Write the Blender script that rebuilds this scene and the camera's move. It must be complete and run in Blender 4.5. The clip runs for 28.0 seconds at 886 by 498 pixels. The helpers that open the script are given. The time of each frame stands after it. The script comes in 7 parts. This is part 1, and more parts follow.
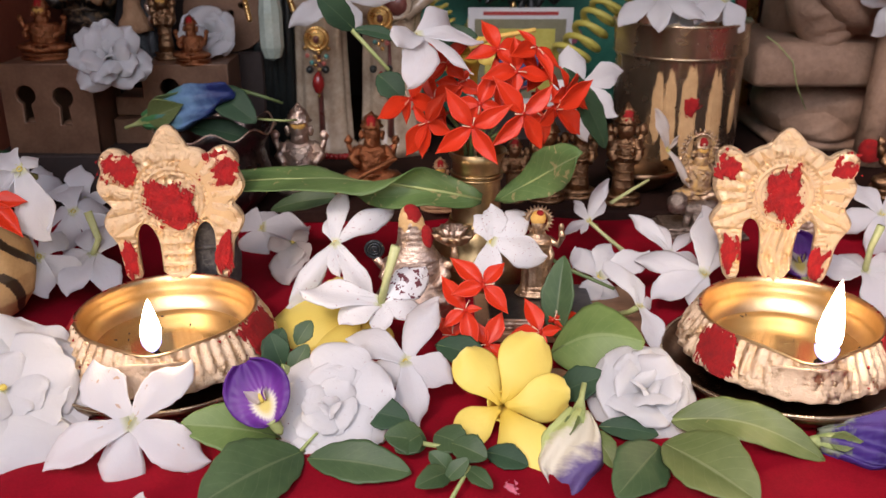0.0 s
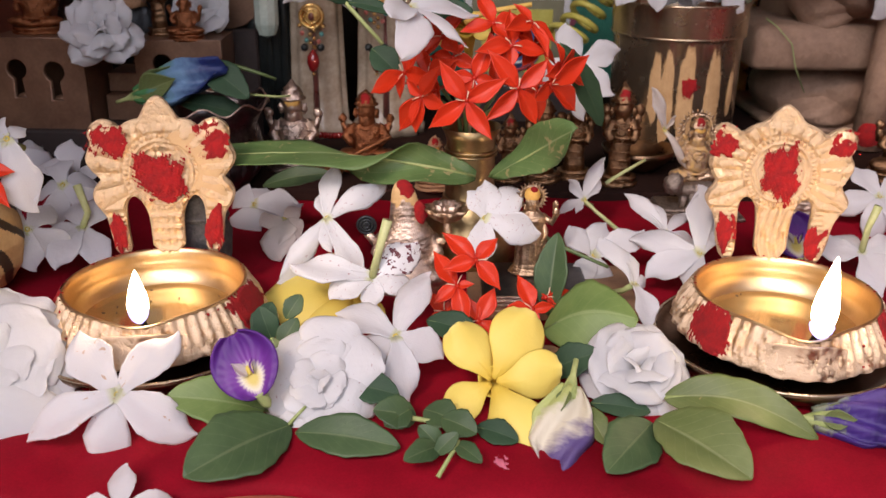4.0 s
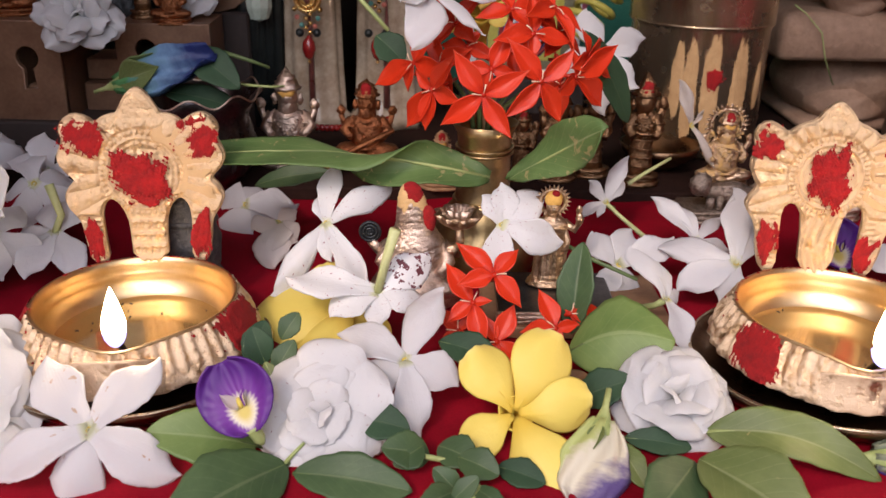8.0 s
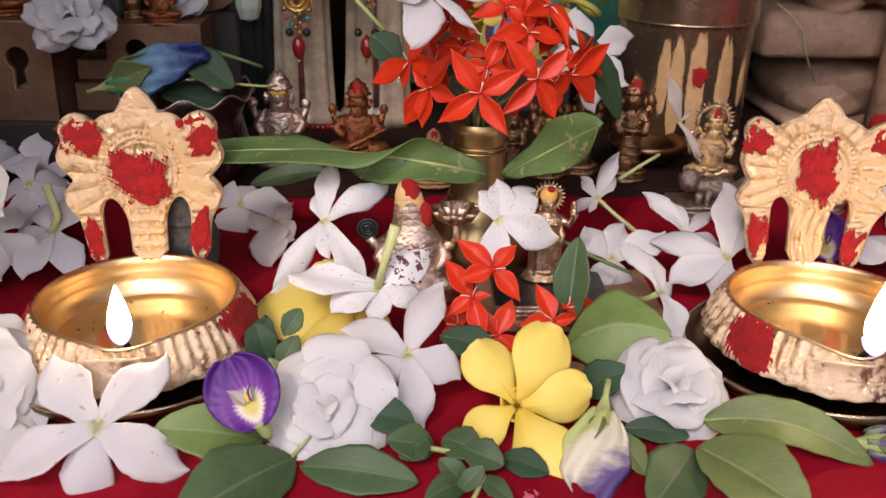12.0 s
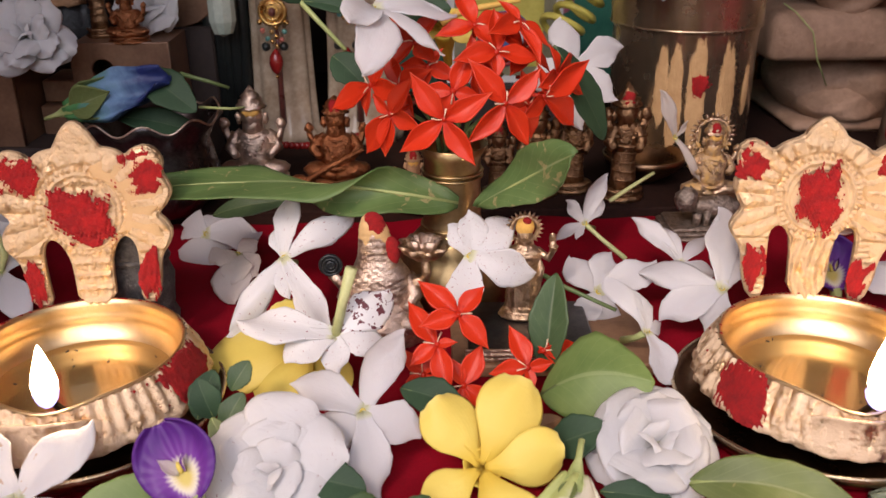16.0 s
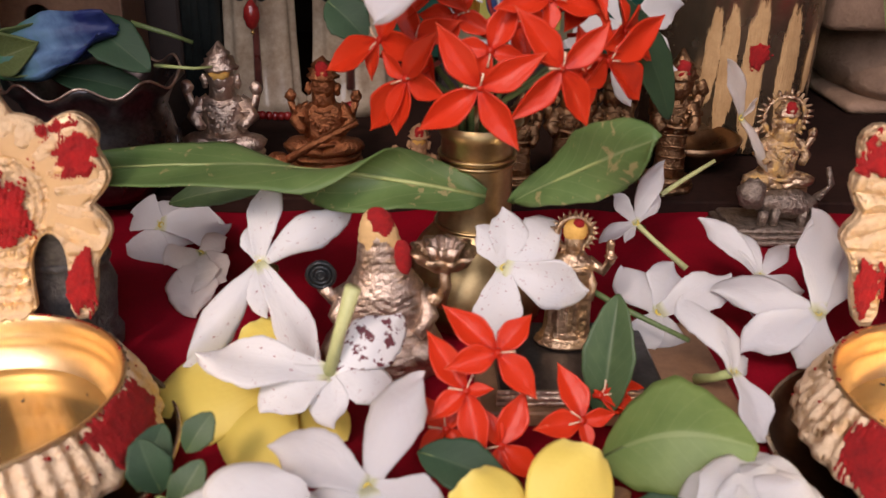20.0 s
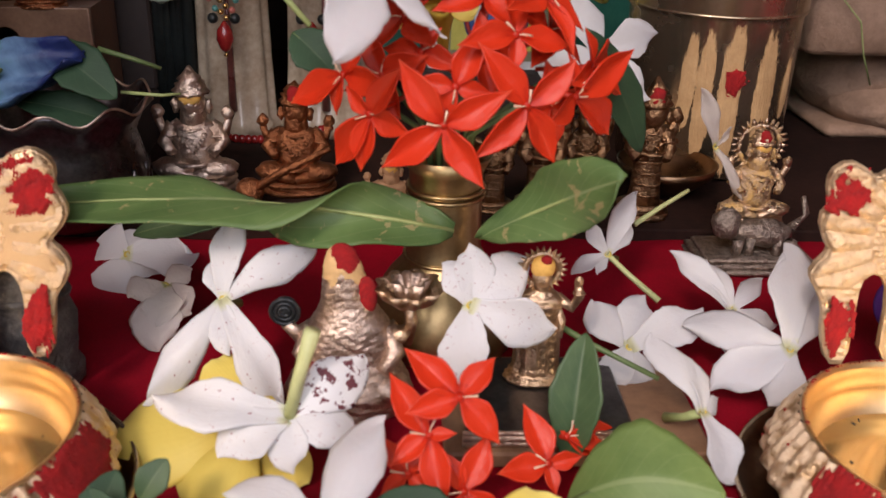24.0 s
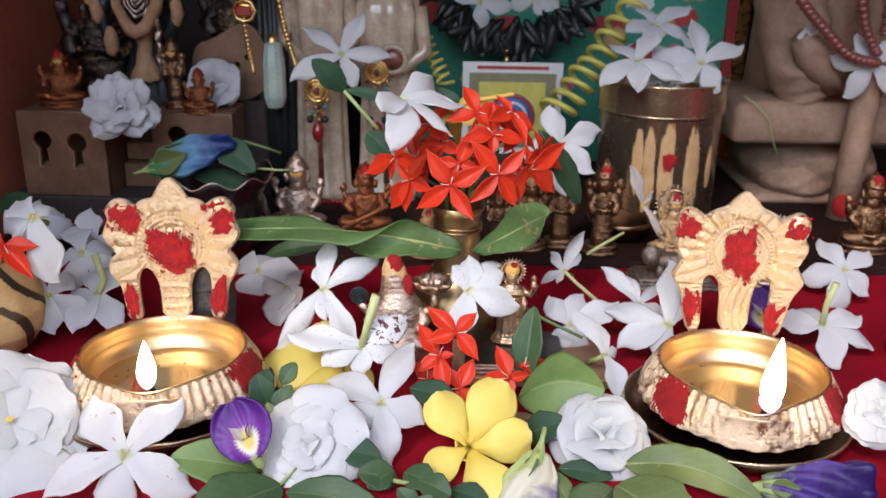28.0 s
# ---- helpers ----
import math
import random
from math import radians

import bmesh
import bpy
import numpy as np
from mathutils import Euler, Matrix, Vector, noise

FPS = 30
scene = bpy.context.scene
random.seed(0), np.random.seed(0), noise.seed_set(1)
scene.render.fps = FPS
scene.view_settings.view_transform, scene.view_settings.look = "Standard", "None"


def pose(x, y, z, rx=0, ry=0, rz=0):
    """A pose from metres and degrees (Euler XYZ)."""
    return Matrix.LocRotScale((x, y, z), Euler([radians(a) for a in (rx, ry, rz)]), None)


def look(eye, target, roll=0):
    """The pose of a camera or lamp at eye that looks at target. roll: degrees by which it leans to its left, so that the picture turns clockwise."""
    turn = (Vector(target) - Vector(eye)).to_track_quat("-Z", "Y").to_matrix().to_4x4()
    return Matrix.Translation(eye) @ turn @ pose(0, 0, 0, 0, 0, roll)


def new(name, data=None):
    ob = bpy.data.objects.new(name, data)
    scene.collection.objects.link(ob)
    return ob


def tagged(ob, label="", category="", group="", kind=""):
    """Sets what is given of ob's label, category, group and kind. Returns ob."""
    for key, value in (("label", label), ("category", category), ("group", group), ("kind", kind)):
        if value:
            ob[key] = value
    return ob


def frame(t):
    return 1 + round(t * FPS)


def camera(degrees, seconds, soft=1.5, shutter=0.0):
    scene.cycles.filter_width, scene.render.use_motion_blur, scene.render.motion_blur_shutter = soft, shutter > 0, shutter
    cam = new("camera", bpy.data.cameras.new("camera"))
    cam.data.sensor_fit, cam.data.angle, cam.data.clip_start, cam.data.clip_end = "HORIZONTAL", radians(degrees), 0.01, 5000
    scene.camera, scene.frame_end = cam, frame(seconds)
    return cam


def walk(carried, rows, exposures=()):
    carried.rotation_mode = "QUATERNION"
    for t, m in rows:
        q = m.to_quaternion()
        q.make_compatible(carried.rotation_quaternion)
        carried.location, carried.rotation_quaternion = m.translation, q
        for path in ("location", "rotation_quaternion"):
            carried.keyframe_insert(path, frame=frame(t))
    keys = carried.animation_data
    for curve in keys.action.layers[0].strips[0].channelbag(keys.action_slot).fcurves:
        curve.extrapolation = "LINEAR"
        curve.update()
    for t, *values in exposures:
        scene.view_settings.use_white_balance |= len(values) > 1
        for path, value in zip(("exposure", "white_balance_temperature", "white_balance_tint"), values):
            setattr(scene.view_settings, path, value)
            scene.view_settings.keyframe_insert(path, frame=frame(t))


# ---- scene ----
cam = camera(52.7, 28.0)
METRES, EYE, TILT, LEAN, TURN = 0.5, 0.158, -21.5, 0.0, 0.0
ROWS = [
    (0.0, 0.0, 0.0, 0.0, 0.0, 0.0, -0.0),
    (0.5, 0.0175, -0.0073, 0.001, -0.64, 0.29, 0.4),
    (1.0, 0.0162, -0.0311, -0.0016, -0.03, 0.89, -0.04),
    (1.5, 0.0146, -0.0565, -0.0005, -0.09, 1.69, -0.36),
    (2.0, 0.0086, -0.0644, -0.0045, 0.04, 1.84, -0.53),
    (2.5, 0.0055, -0.0477, -0.0116, 0.11, 1.0, -0.55),
    (3.0, 0.0087, -0.0329, -0.0106, 0.25, 0.56, -0.28),
    (3.5, 0.007, -0.0117, -0.0109, 0.05, -0.06, -0.41),
    (5.5, -0.003, 0.0364, -0.0048, -0.29, -0.98, -0.62),
    (6.0, -0.001, 0.0424, -0.0015, -0.44, -0.81, -0.52),
    (6.5, -0.0012, 0.0526, 0.0015, -0.49, -0.97, -0.58),
    (7.0, -0.0062, 0.0635, 0.0038, -0.54, -1.28, -0.82),
    (7.5, -0.0075, 0.0711, 0.0028, -0.78, -1.56, -0.75),
    (8.0, -0.0105, 0.0697, 0.0048, -0.76, -1.54, -0.82),
    (8.5, -0.0058, 0.05, 0.0063, -0.68, -0.99, -0.67),
    (9.0, 0.0065, 0.0206, 0.0064, -0.77, -0.21, -0.67),
    (9.5, 0.0119, 0.014, 0.0021, -0.76, -0.65, -0.66),
    (10.0, 0.0155, 0.0214, 0.0031, -1.26, -0.61, -0.34),
    (10.5, 0.0027, 0.037, 0.0006, -1.21, -1.26, 0.12),
    (11.0, -0.0115, 0.0521, 0.0018, -1.61, -1.31, -0.37),
    (11.5, -0.0241, 0.0624, 0.0023, -2.31, -1.56, -0.33),
    (13.5, -0.0033, 0.0492, 0.0052, -0.94, -1.41, 0.02),
    (14.0, 0.0187, 0.038, 0.0059, -0.43, -1.12, 0.1),
    (14.5, 0.0277, 0.0235, 0.0079, -0.22, -0.77, 0.06),
    (15.0, 0.0258, 0.0424, 0.0184, -0.38, -1.0, 0.5),
    (15.5, 0.0196, 0.072, 0.0239, -0.57, -1.32, 0.56),
    (16.0, 0.015, 0.1071, 0.0289, -0.48, -2.0, 0.67),
    (16.5, 0.0071, 0.1317, 0.0376, -0.96, -1.93, 0.37),
    (17.0, 0.002, 0.1507, 0.0391, -1.39, -2.27, 0.23),
    (17.5, -0.0001, 0.1715, 0.0415, -1.65, -2.63, -0.07),
    (18.0, -0.0021, 0.19, 0.04, -1.94, -3.08, -0.12),
    (18.5, -0.0018, 0.1996, 0.0425, -2.23, -3.0, -0.15),
    (19.0, -0.001, 0.2066, 0.043, -2.51, -3.08, -0.05),
    (19.5, -0.0013, 0.2156, 0.0428, -2.81, -3.25, -0.12),
    (20.0, -0.0102, 0.2369, 0.0416, -2.32, -3.79, -0.57),
    (20.5, -0.0095, 0.2576, 0.042, -2.06, -4.67, -0.36),
    (22.5, -0.0082, 0.2623, 0.0432, -3.06, -4.65, -0.76),
    (23.0, -0.0072, 0.2585, 0.0453, -3.26, -4.66, -0.96),
    (23.5, -0.0053, 0.2512, 0.0548, -3.29, -3.92, -0.84),
    (24.0, 0.0009, 0.2441, 0.055, -3.0, -3.31, -0.73),
    (24.5, -0.0008, 0.2352, 0.0654, -2.37, -1.48, -0.64),
    (25.0, 0.0002, 0.2313, 0.0607, -2.49, -1.59, -0.69),
    (25.5, 0.0033, 0.2157, 0.0571, -2.61, -1.65, -0.73),
    (26.0, 0.0057, 0.1662, 0.054, -2.13, -1.08, -0.93),
    (26.5, 0.014, 0.0963, 0.0456, -1.17, -0.27, -0.71),
    (27.0, 0.0143, 0.0348, 0.0335, -0.8, 0.61, -0.52),
    (27.5, 0.0166, -0.0112, 0.0252, 0.28, 1.26, -0.85),
    (28.0, 0.0255, -0.0475, 0.0149, 0.8, 1.88, -1.2),
]
EXPOSURES = [(0.0, 0.05, 6600, 20), (2.0, 0.10, 6350, 19), (3.5, 0.02, 6550, 21), (6.0, -0.07, 7100, 23), (8.0, -0.03, 6700, 21), (9.0, 0.02, 6250, 17), (10.0, 0.0, 6450, 18), (11.0, -0.04, 6800, 21), (14.0, 0.0, 6450, 20), (17.0, -0.08, 7100, 24), (20.0, -0.10, 6900, 22), (23.0, -0.13, 6900, 21), (25.0, 0.0, 6550, 18), (26.0, -0.03, 6700, 20), (28.0, 0.17, 5850, 11)]
walk(cam, [(t, pose(0, 0, EYE, TILT, LEAN, TURN) @ pose(METRES * x, METRES * y, METRES * z, 90 + pitch, roll, yaw)) for t, x, y, z, yaw, pitch, roll in ROWS], EXPOSURES)
cam.data.dof.use_dof, cam.data.dof.focus_distance, cam.data.dof.aperture_fstop = True, 0.29, 26.0

# ---- light ----
world = bpy.data.worlds.new("world")
scene.world = world
world.use_nodes = True
_wn = world.node_tree
_sky = _wn.nodes.new("ShaderNodeTexSky")
_sky.sky_type, _sky.sun_disc = "NISHITA", False
_sky.sun_elevation, _sky.sun_rotation = radians(42), radians(207)
_wn.links.new(_sky.outputs[0], _wn.nodes["Background"].inputs[0])
_wn.nodes["Background"].inputs[1].default_value = 0.12

sun = new("sun", bpy.data.lights.new("sun", "SUN"))
sun.data.energy, sun.data.angle, sun.data.color = 1.35, radians(9), (1.0, 0.84, 0.70)
sun.matrix_world = look((-0.72, -1.25, 1.55), (0.03, 0.25, 0))

# added area lamp: stands in for daylight from behind the camera, source unseen
daylight_fill = new("daylight_fill", bpy.data.lights.new("daylight_fill", "AREA"))
daylight_fill.data.shape, daylight_fill.data.size, daylight_fill.data.size_y = "RECTANGLE", 1.9, 1.5
daylight_fill.data.energy, daylight_fill.data.color = 29.5, (0.94, 0.95, 1.0)
daylight_fill.matrix_world = look((-0.20, -1.06, 1.16), (0.02, 0.25, 0.05))


# ---- materials ----
def nodes_of(name):
    m = bpy.data.materials.new(name)
    m.use_nodes = True
    nt = m.node_tree
    return m, nt, nt.nodes["Principled BSDF"]


def ramp(nt, stops, fac):
    r = nt.nodes.new("ShaderNodeValToRGB")
    el = r.color_ramp.elements
    while len(el) < len(stops):
        el.new(0.5)
    for e, (p, c) in zip(el, stops):
        e.position, e.color = p, (*c, 1)
    nt.links.new(fac, r.inputs[0])
    return r.outputs[0]


def tex_noise(nt, scale, detail=4.0, rough=0.6, vec=None, distort=0.0):
    n = nt.nodes.new("ShaderNodeTexNoise")
    n.inputs["Scale"].default_value, n.inputs["Detail"].default_value = scale, detail
    n.inputs["Roughness"].default_value, n.inputs["Distortion"].default_value = rough, distort
    if vec is None:
        vec = nt.nodes.new("ShaderNodeTexCoord").outputs["Object"]
    nt.links.new(vec, n.inputs["Vector"])
    return n.outputs["Fac"]


def bump(nt, bsdf, height, strength, dist):
    b = nt.nodes.new("ShaderNodeBump")
    b.inputs["Strength"].default_value, b.inputs["Distance"].default_value = strength, dist
    nt.links.new(height, b.inputs["Height"])
    nt.links.new(b.outputs[0], bsdf.inputs["Normal"])


def math_node(nt, op, a, b=None):
    n = nt.nodes.new("ShaderNodeMath")
    n.operation = op
    for i, v in enumerate((a, b)):
        if v is None:
            continue
        if isinstance(v, (int, float)):
            n.inputs[i].default_value = v
        else:
            nt.links.new(v, n.inputs[i])
    return n.outputs[0]


def mixed(nt, fac, a, b):
    n = nt.nodes.new("ShaderNodeMix")
    n.data_type = "RGBA"
    for sock, v in ((n.inputs[0], fac), (n.inputs[6], a), (n.inputs[7], b)):
        if isinstance(v, tuple):
            sock.default_value = (*v, 1)
        elif isinstance(v, (int, float)):
            sock.default_value = v
        else:
            nt.links.new(v, sock)
    return n.outputs[2]


def surface(name, lo, hi, rough=0.6, metal=0.0, scale=60.0, grain=900.0, relief=0.25, dist=0.0004, coat=0.0):
    """A plain material with stains at one scale, grain at another, and relief."""
    m, nt, b = nodes_of(name)
    big, fine = tex_noise(nt, scale), tex_noise(nt, grain, 3.0)
    f = math_node(nt, "ADD", math_node(nt, "MULTIPLY", big, 0.7), math_node(nt, "MULTIPLY", fine, 0.3))
    nt.links.new(ramp(nt, [(0.32, lo), (0.68, hi)], f), b.inputs["Base Color"])
    r = math_node(nt, "ADD", math_node(nt, "MULTIPLY", big, 0.25), rough - 0.12)
    nt.links.new(r, b.inputs["Roughness"])
    b.inputs["Metallic"].default_value, b.inputs["Coat Weight"].default_value = metal, coat
    bump(nt, b, f, relief, dist)
    return m


def uv_of(nt):
    s = nt.nodes.new("ShaderNodeSeparateXYZ")
    nt.links.new(nt.nodes.new("ShaderNodeTexCoord").outputs["UV"], s.inputs[0])
    return s.outputs[0], s.outputs[1]


def translucent(nt, bsdf, colour, weight):
    """Lets light through a thin petal or leaf."""
    t = nt.nodes.new("ShaderNodeBsdfTranslucent")
    mix = nt.nodes.new("ShaderNodeMixShader")
    mix.inputs[0].default_value = weight
    if isinstance(colour, tuple):
        t.inputs[0].default_value = (*colour, 1)
    else:
        nt.links.new(colour, t.inputs[0])
    out = nt.nodes["Material Output"]
    nt.links.new(bsdf.outputs[0], mix.inputs[1])
    nt.links.new(t.outputs[0], mix.inputs[2])
    nt.links.new(mix.outputs[0], out.inputs["Surface"])


def petal_mat(name, root, body, tip, spots=None, rough=0.55, see=0.30, root_end=0.07, body_end=0.7, soft=0.0, mottled=0.0, across=0.0):
    """A petal: its colour runs from root to tip, with faint veins along it, and now and then brown or red specks."""
    m, nt, b = nodes_of(name)
    u, v = uv_of(nt)
    own = nt.nodes.new("ShaderNodeVectorMath")
    own.operation = "MULTIPLY_ADD"
    own.inputs[1].default_value = (1.0, 1.8, 1.0)
    nt.links.new(nt.nodes.new("ShaderNodeTexCoord").outputs["UV"], own.inputs[0])
    nt.links.new(math_node(nt, "MULTIPLY", nt.nodes.new("ShaderNodeObjectInfo").outputs["Random"], 37.0), own.inputs[2])
    own = own.outputs[0]
    if across:
        v = math_node(nt, "ADD", v, math_node(nt, "MULTIPLY", math_node(nt, "SUBTRACT", u, 0.5), across))
    if mottled:
        v = math_node(nt, "ADD", v, math_node(nt, "MULTIPLY", math_node(nt, "SUBTRACT", tex_noise(nt, 4.5, 4.0, 0.6, own), 0.5), mottled))
    col = ramp(nt, [(0.35 * root_end, root), (root_end, body), (body_end, body), (min(1.0, body_end + 0.3), tip)], v)
    shade = tex_noise(nt, 3.5, 5.0, 0.65, own)
    col = mixed(nt, math_node(nt, "MULTIPLY", shade, 0.22), col, tuple(0.85 * c for c in body))
    if spots:
        sc, thr, sp = spots
        dots = math_node(nt, "GREATER_THAN", tex_noise(nt, sc, 3.0, 0.6, own), thr)
        col = mixed(nt, math_node(nt, "MULTIPLY", dots, 0.94), col, sp)
    nt.links.new(col, b.inputs["Base Color"])
    b.inputs["Roughness"].default_value = rough
    b.inputs["Specular IOR Level"].default_value = 0.35
    w = nt.nodes.new("ShaderNodeTexWave")
    w.bands_direction = "X"
    w.inputs["Scale"].default_value, w.inputs["Distortion"].default_value, w.inputs["Detail"].default_value = 5.0, 1.2, 2.0
    nt.links.new(nt.nodes.new("ShaderNodeTexCoord").outputs["UV"], w.inputs["Vector"])
    h = math_node(nt, "ADD", math_node(nt, "MULTIPLY", w.outputs["Fac"], 0.035), tex_noise(nt, 4.0, 4.0, 0.5, own))
    bump(nt, b, h, 0.30, 0.0012)
    b.inputs["Subsurface Weight"].default_value, b.inputs["Subsurface Scale"].default_value = soft, 0.006
    b.inputs["Subsurface Radius"].default_value = (1.0, 0.9, 0.8)
    translucent(nt, b, col, see)
    return m


def pea_mat(name, deep=1.0):
    """The open pea flower: a pale yellow throat, then violet that deepens outwards, with darker veins that fan out."""
    m, nt, b = nodes_of(name)
    u, v = uv_of(nt)
    du, dv = math_node(nt, "MULTIPLY", math_node(nt, "SUBTRACT", u, 0.5), 1.1), math_node(nt, "SUBTRACT", v, 0.30)
    d = math_node(nt, "SQRT", math_node(nt, "ADD", math_node(nt, "MULTIPLY", du, du), math_node(nt, "MULTIPLY", dv, dv)))
    fan = math_node(nt, "SINE", math_node(nt, "MULTIPLY", math_node(nt, "ARCTAN2", du, dv), 26.0))
    far = math_node(nt, "ADD", d, math_node(nt, "MULTIPLY", fan, 0.016))
    col = ramp(nt, [(0.08 * deep, (0.72, 0.60, 0.16)), (0.19 * deep ** 2, (0.80, 0.76, 0.62)), (0.28 * deep, (0.20 * deep, 0.045 * deep, 0.34 * deep)), (0.55, (0.095 * deep, 0.016 * deep, 0.22 * deep))], far)
    nt.links.new(col, b.inputs["Base Color"])
    b.inputs["Roughness"].default_value = 0.5
    bump(nt, b, fan, 0.2, 0.0003)
    translucent(nt, b, col, 0.2)
    return m


def leaf_mat(name, lo, hi, vein, blemish=0.0, rough=0.52):
    """A leaf: pale midrib and side veins, mottled green, and pale scars where it is worn."""
    m, nt, b = nodes_of(name)
    u, v = uv_of(nt)
    side = math_node(nt, "ABSOLUTE", math_node(nt, "SUBTRACT", u, 0.5))
    mid = math_node(nt, "LESS_THAN", side, 0.022)
    slant = math_node(nt, "SUBTRACT", math_node(nt, "MULTIPLY", v, 8.0), math_node(nt, "MULTIPLY", side, 5.0))
    near = math_node(nt, "ABSOLUTE", math_node(nt, "SUBTRACT", math_node(nt, "FRACT", slant), 0.5))
    veins = math_node(nt, "LESS_THAN", near, 0.035)
    blotch = tex_noise(nt, 55.0, 5.0)
    col = ramp(nt, [(0.3, lo), (0.7, hi)], blotch)
    col = mixed(nt, math_node(nt, "MULTIPLY", veins, 0.16), col, vein)
    col = mixed(nt, math_node(nt, "MULTIPLY", mid, 0.5), col, vein)
    if blemish:
        scar = math_node(nt, "GREATER_THAN", tex_noise(nt, 170.0, 5.0, 0.6, None, 0.8), 0.76 - blemish)
        col = mixed(nt, math_node(nt, "MULTIPLY", scar, 0.7), col, (0.42, 0.34, 0.16))
    nt.links.new(col, b.inputs["Base Color"])
    b.inputs["Roughness"].default_value = rough
    h = math_node(nt, "SUBTRACT", tex_noise(nt, 300.0, 3.0), math_node(nt, "MULTIPLY", math_node(nt, "ADD", veins, mid), 0.5))
    bump(nt, b, h, 0.3, 0.0005)
    translucent(nt, b, col, 0.18)
    return m


def worn_brass(name, metal_col, paste, cover, rough=0.3, relief=0.8):
    """Brass with dry sandalwood paste smeared over it; the paste is dull, the bare metal shines."""
    m, nt, b = nodes_of(name)
    f = math_node(nt, "ADD", math_node(nt, "MULTIPLY", tex_noise(nt, 70.0, 6.0, 0.65), 0.5), math_node(nt, "MULTIPLY", tex_noise(nt, 340.0, 5.0, 0.6), 0.5))
    mask = ramp(nt, [(cover - 0.06, (1, 1, 1)), (cover + 0.06, (0, 0, 0))], f)
    dirt = ramp(nt, [(0.35, tuple(0.68 * c for c in metal_col)), (0.6, metal_col)], tex_noise(nt, 180.0, 4.0))
    nt.links.new(mixed(nt, mask, dirt, paste), b.inputs["Base Color"])
    nt.links.new(math_node(nt, "SUBTRACT", 1.0, mask), b.inputs["Metallic"])
    nt.links.new(math_node(nt, "ADD", math_node(nt, "MULTIPLY", mask, 0.24), rough), b.inputs["Roughness"])
    bump(nt, b, math_node(nt, "ADD", tex_noise(nt, 600.0, 4.0), math_node(nt, "MULTIPLY", mask, 0.6)), relief, 0.0008)
    return m


def glow(name, col, strength):
    m = bpy.data.materials.new(name)
    m.use_nodes = True
    nt = m.node_tree
    nt.nodes.remove(nt.nodes["Principled BSDF"])
    e = nt.nodes.new("ShaderNodeEmission")
    e.inputs[0].default_value, e.inputs[1].default_value = (*col, 1), strength
    nt.links.new(e.outputs[0], nt.nodes["Material Output"].inputs["Surface"])
    return m


M_WHITE = petal_mat("white_petal", (0.74, 0.76, 0.46), (0.845, 0.85, 0.855), (0.845, 0.85, 0.86), see=0.28, soft=0.5)
M_WHITE_SPOT = petal_mat("white_petal_speckled", (0.74, 0.76, 0.46), (0.82, 0.825, 0.83), (0.82, 0.825, 0.835), (13.0, 0.675, (0.30, 0.02, 0.04)), see=0.28, soft=0.12)
M_WHITE_BRUISED = petal_mat("white_petal_bruised", (0.74, 0.76, 0.46), (0.845, 0.85, 0.855), (0.845, 0.85, 0.86), (3.2, 0.665, (0.64, 0.47, 0.34)), see=0.28, soft=0.5)
M_WHITE_FLECKED = petal_mat("white_petal_flecked", (0.74, 0.76, 0.46), (0.845, 0.85, 0.855), (0.845, 0.85, 0.86), (5.0, 0.555, (0.13, 0.002, 0.014)), see=0.20, soft=0.0)
M_OLD_WHITE = petal_mat("fading_petal", (0.6, 0.6, 0.3), (0.78, 0.70, 0.62), (0.80, 0.72, 0.64), see=0.28, soft=0.5)
M_RED = petal_mat("ixora_petal", (0.52, 0.022, 0.007), (0.68, 0.042, 0.012), (0.73, 0.085, 0.030), None, 0.36, 0.16, 0.14, 0.62, 0.0, 0.5)
M_YELLOW = petal_mat("yellow_petal", (0.84, 0.62, 0.09), (0.90, 0.74, 0.17), (0.92, 0.80, 0.26), None, 0.5, 0.24, 0.26)
M_PEA = pea_mat("pea_petal")
M_PEA_BLUE = petal_mat("pea_petal_blue", (0.07, 0.25, 0.05), (0.16, 0.30, 0.48), (0.004, 0.008, 0.11), None, 0.5, 0.15, 0.52, 0.53, 0.0, 0.45, -0.25)
M_PEA_FADED = petal_mat("pea_petal_faded", (0.45, 0.52, 0.16), (0.70, 0.66, 0.52), (0.060, 0.022, 0.20), None, 0.5, 0.2, 0.30, 0.50, 0.0, 0.6, 1.1)
M_PEA_SIDE = petal_mat("pea_petal_violet", (0.22, 0.26, 0.16), (0.055, 0.026, 0.19), (0.018, 0.007, 0.085), None, 0.5, 0.15, 0.22, 0.45, 0.0, 0.9, -0.35)
M_LEAF = leaf_mat("leaf_green", (0.034, 0.076, 0.030), (0.080, 0.142, 0.056), (0.17, 0.22, 0.11), 0.02)
M_LEAF_LIGHT = leaf_mat("leaf_light", (0.10, 0.145, 0.040), (0.19, 0.24, 0.080), (0.32, 0.36, 0.18), 0.03)
M_LEAF_SCAR = leaf_mat("leaf_scarred", (0.075, 0.150, 0.042), (0.145, 0.235, 0.075), (0.34, 0.40, 0.20), 0.125)
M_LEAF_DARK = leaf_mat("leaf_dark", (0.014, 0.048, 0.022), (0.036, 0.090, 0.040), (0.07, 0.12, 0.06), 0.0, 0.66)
M_STEM = surface("green_stem", (0.20, 0.27, 0.08), (0.42, 0.48, 0.20), 0.5, 0, 80, 700)
M_STEM_PALE = surface("pale_stem", (0.40, 0.44, 0.17), (0.60, 0.63, 0.32), 0.5, 0, 80, 700)
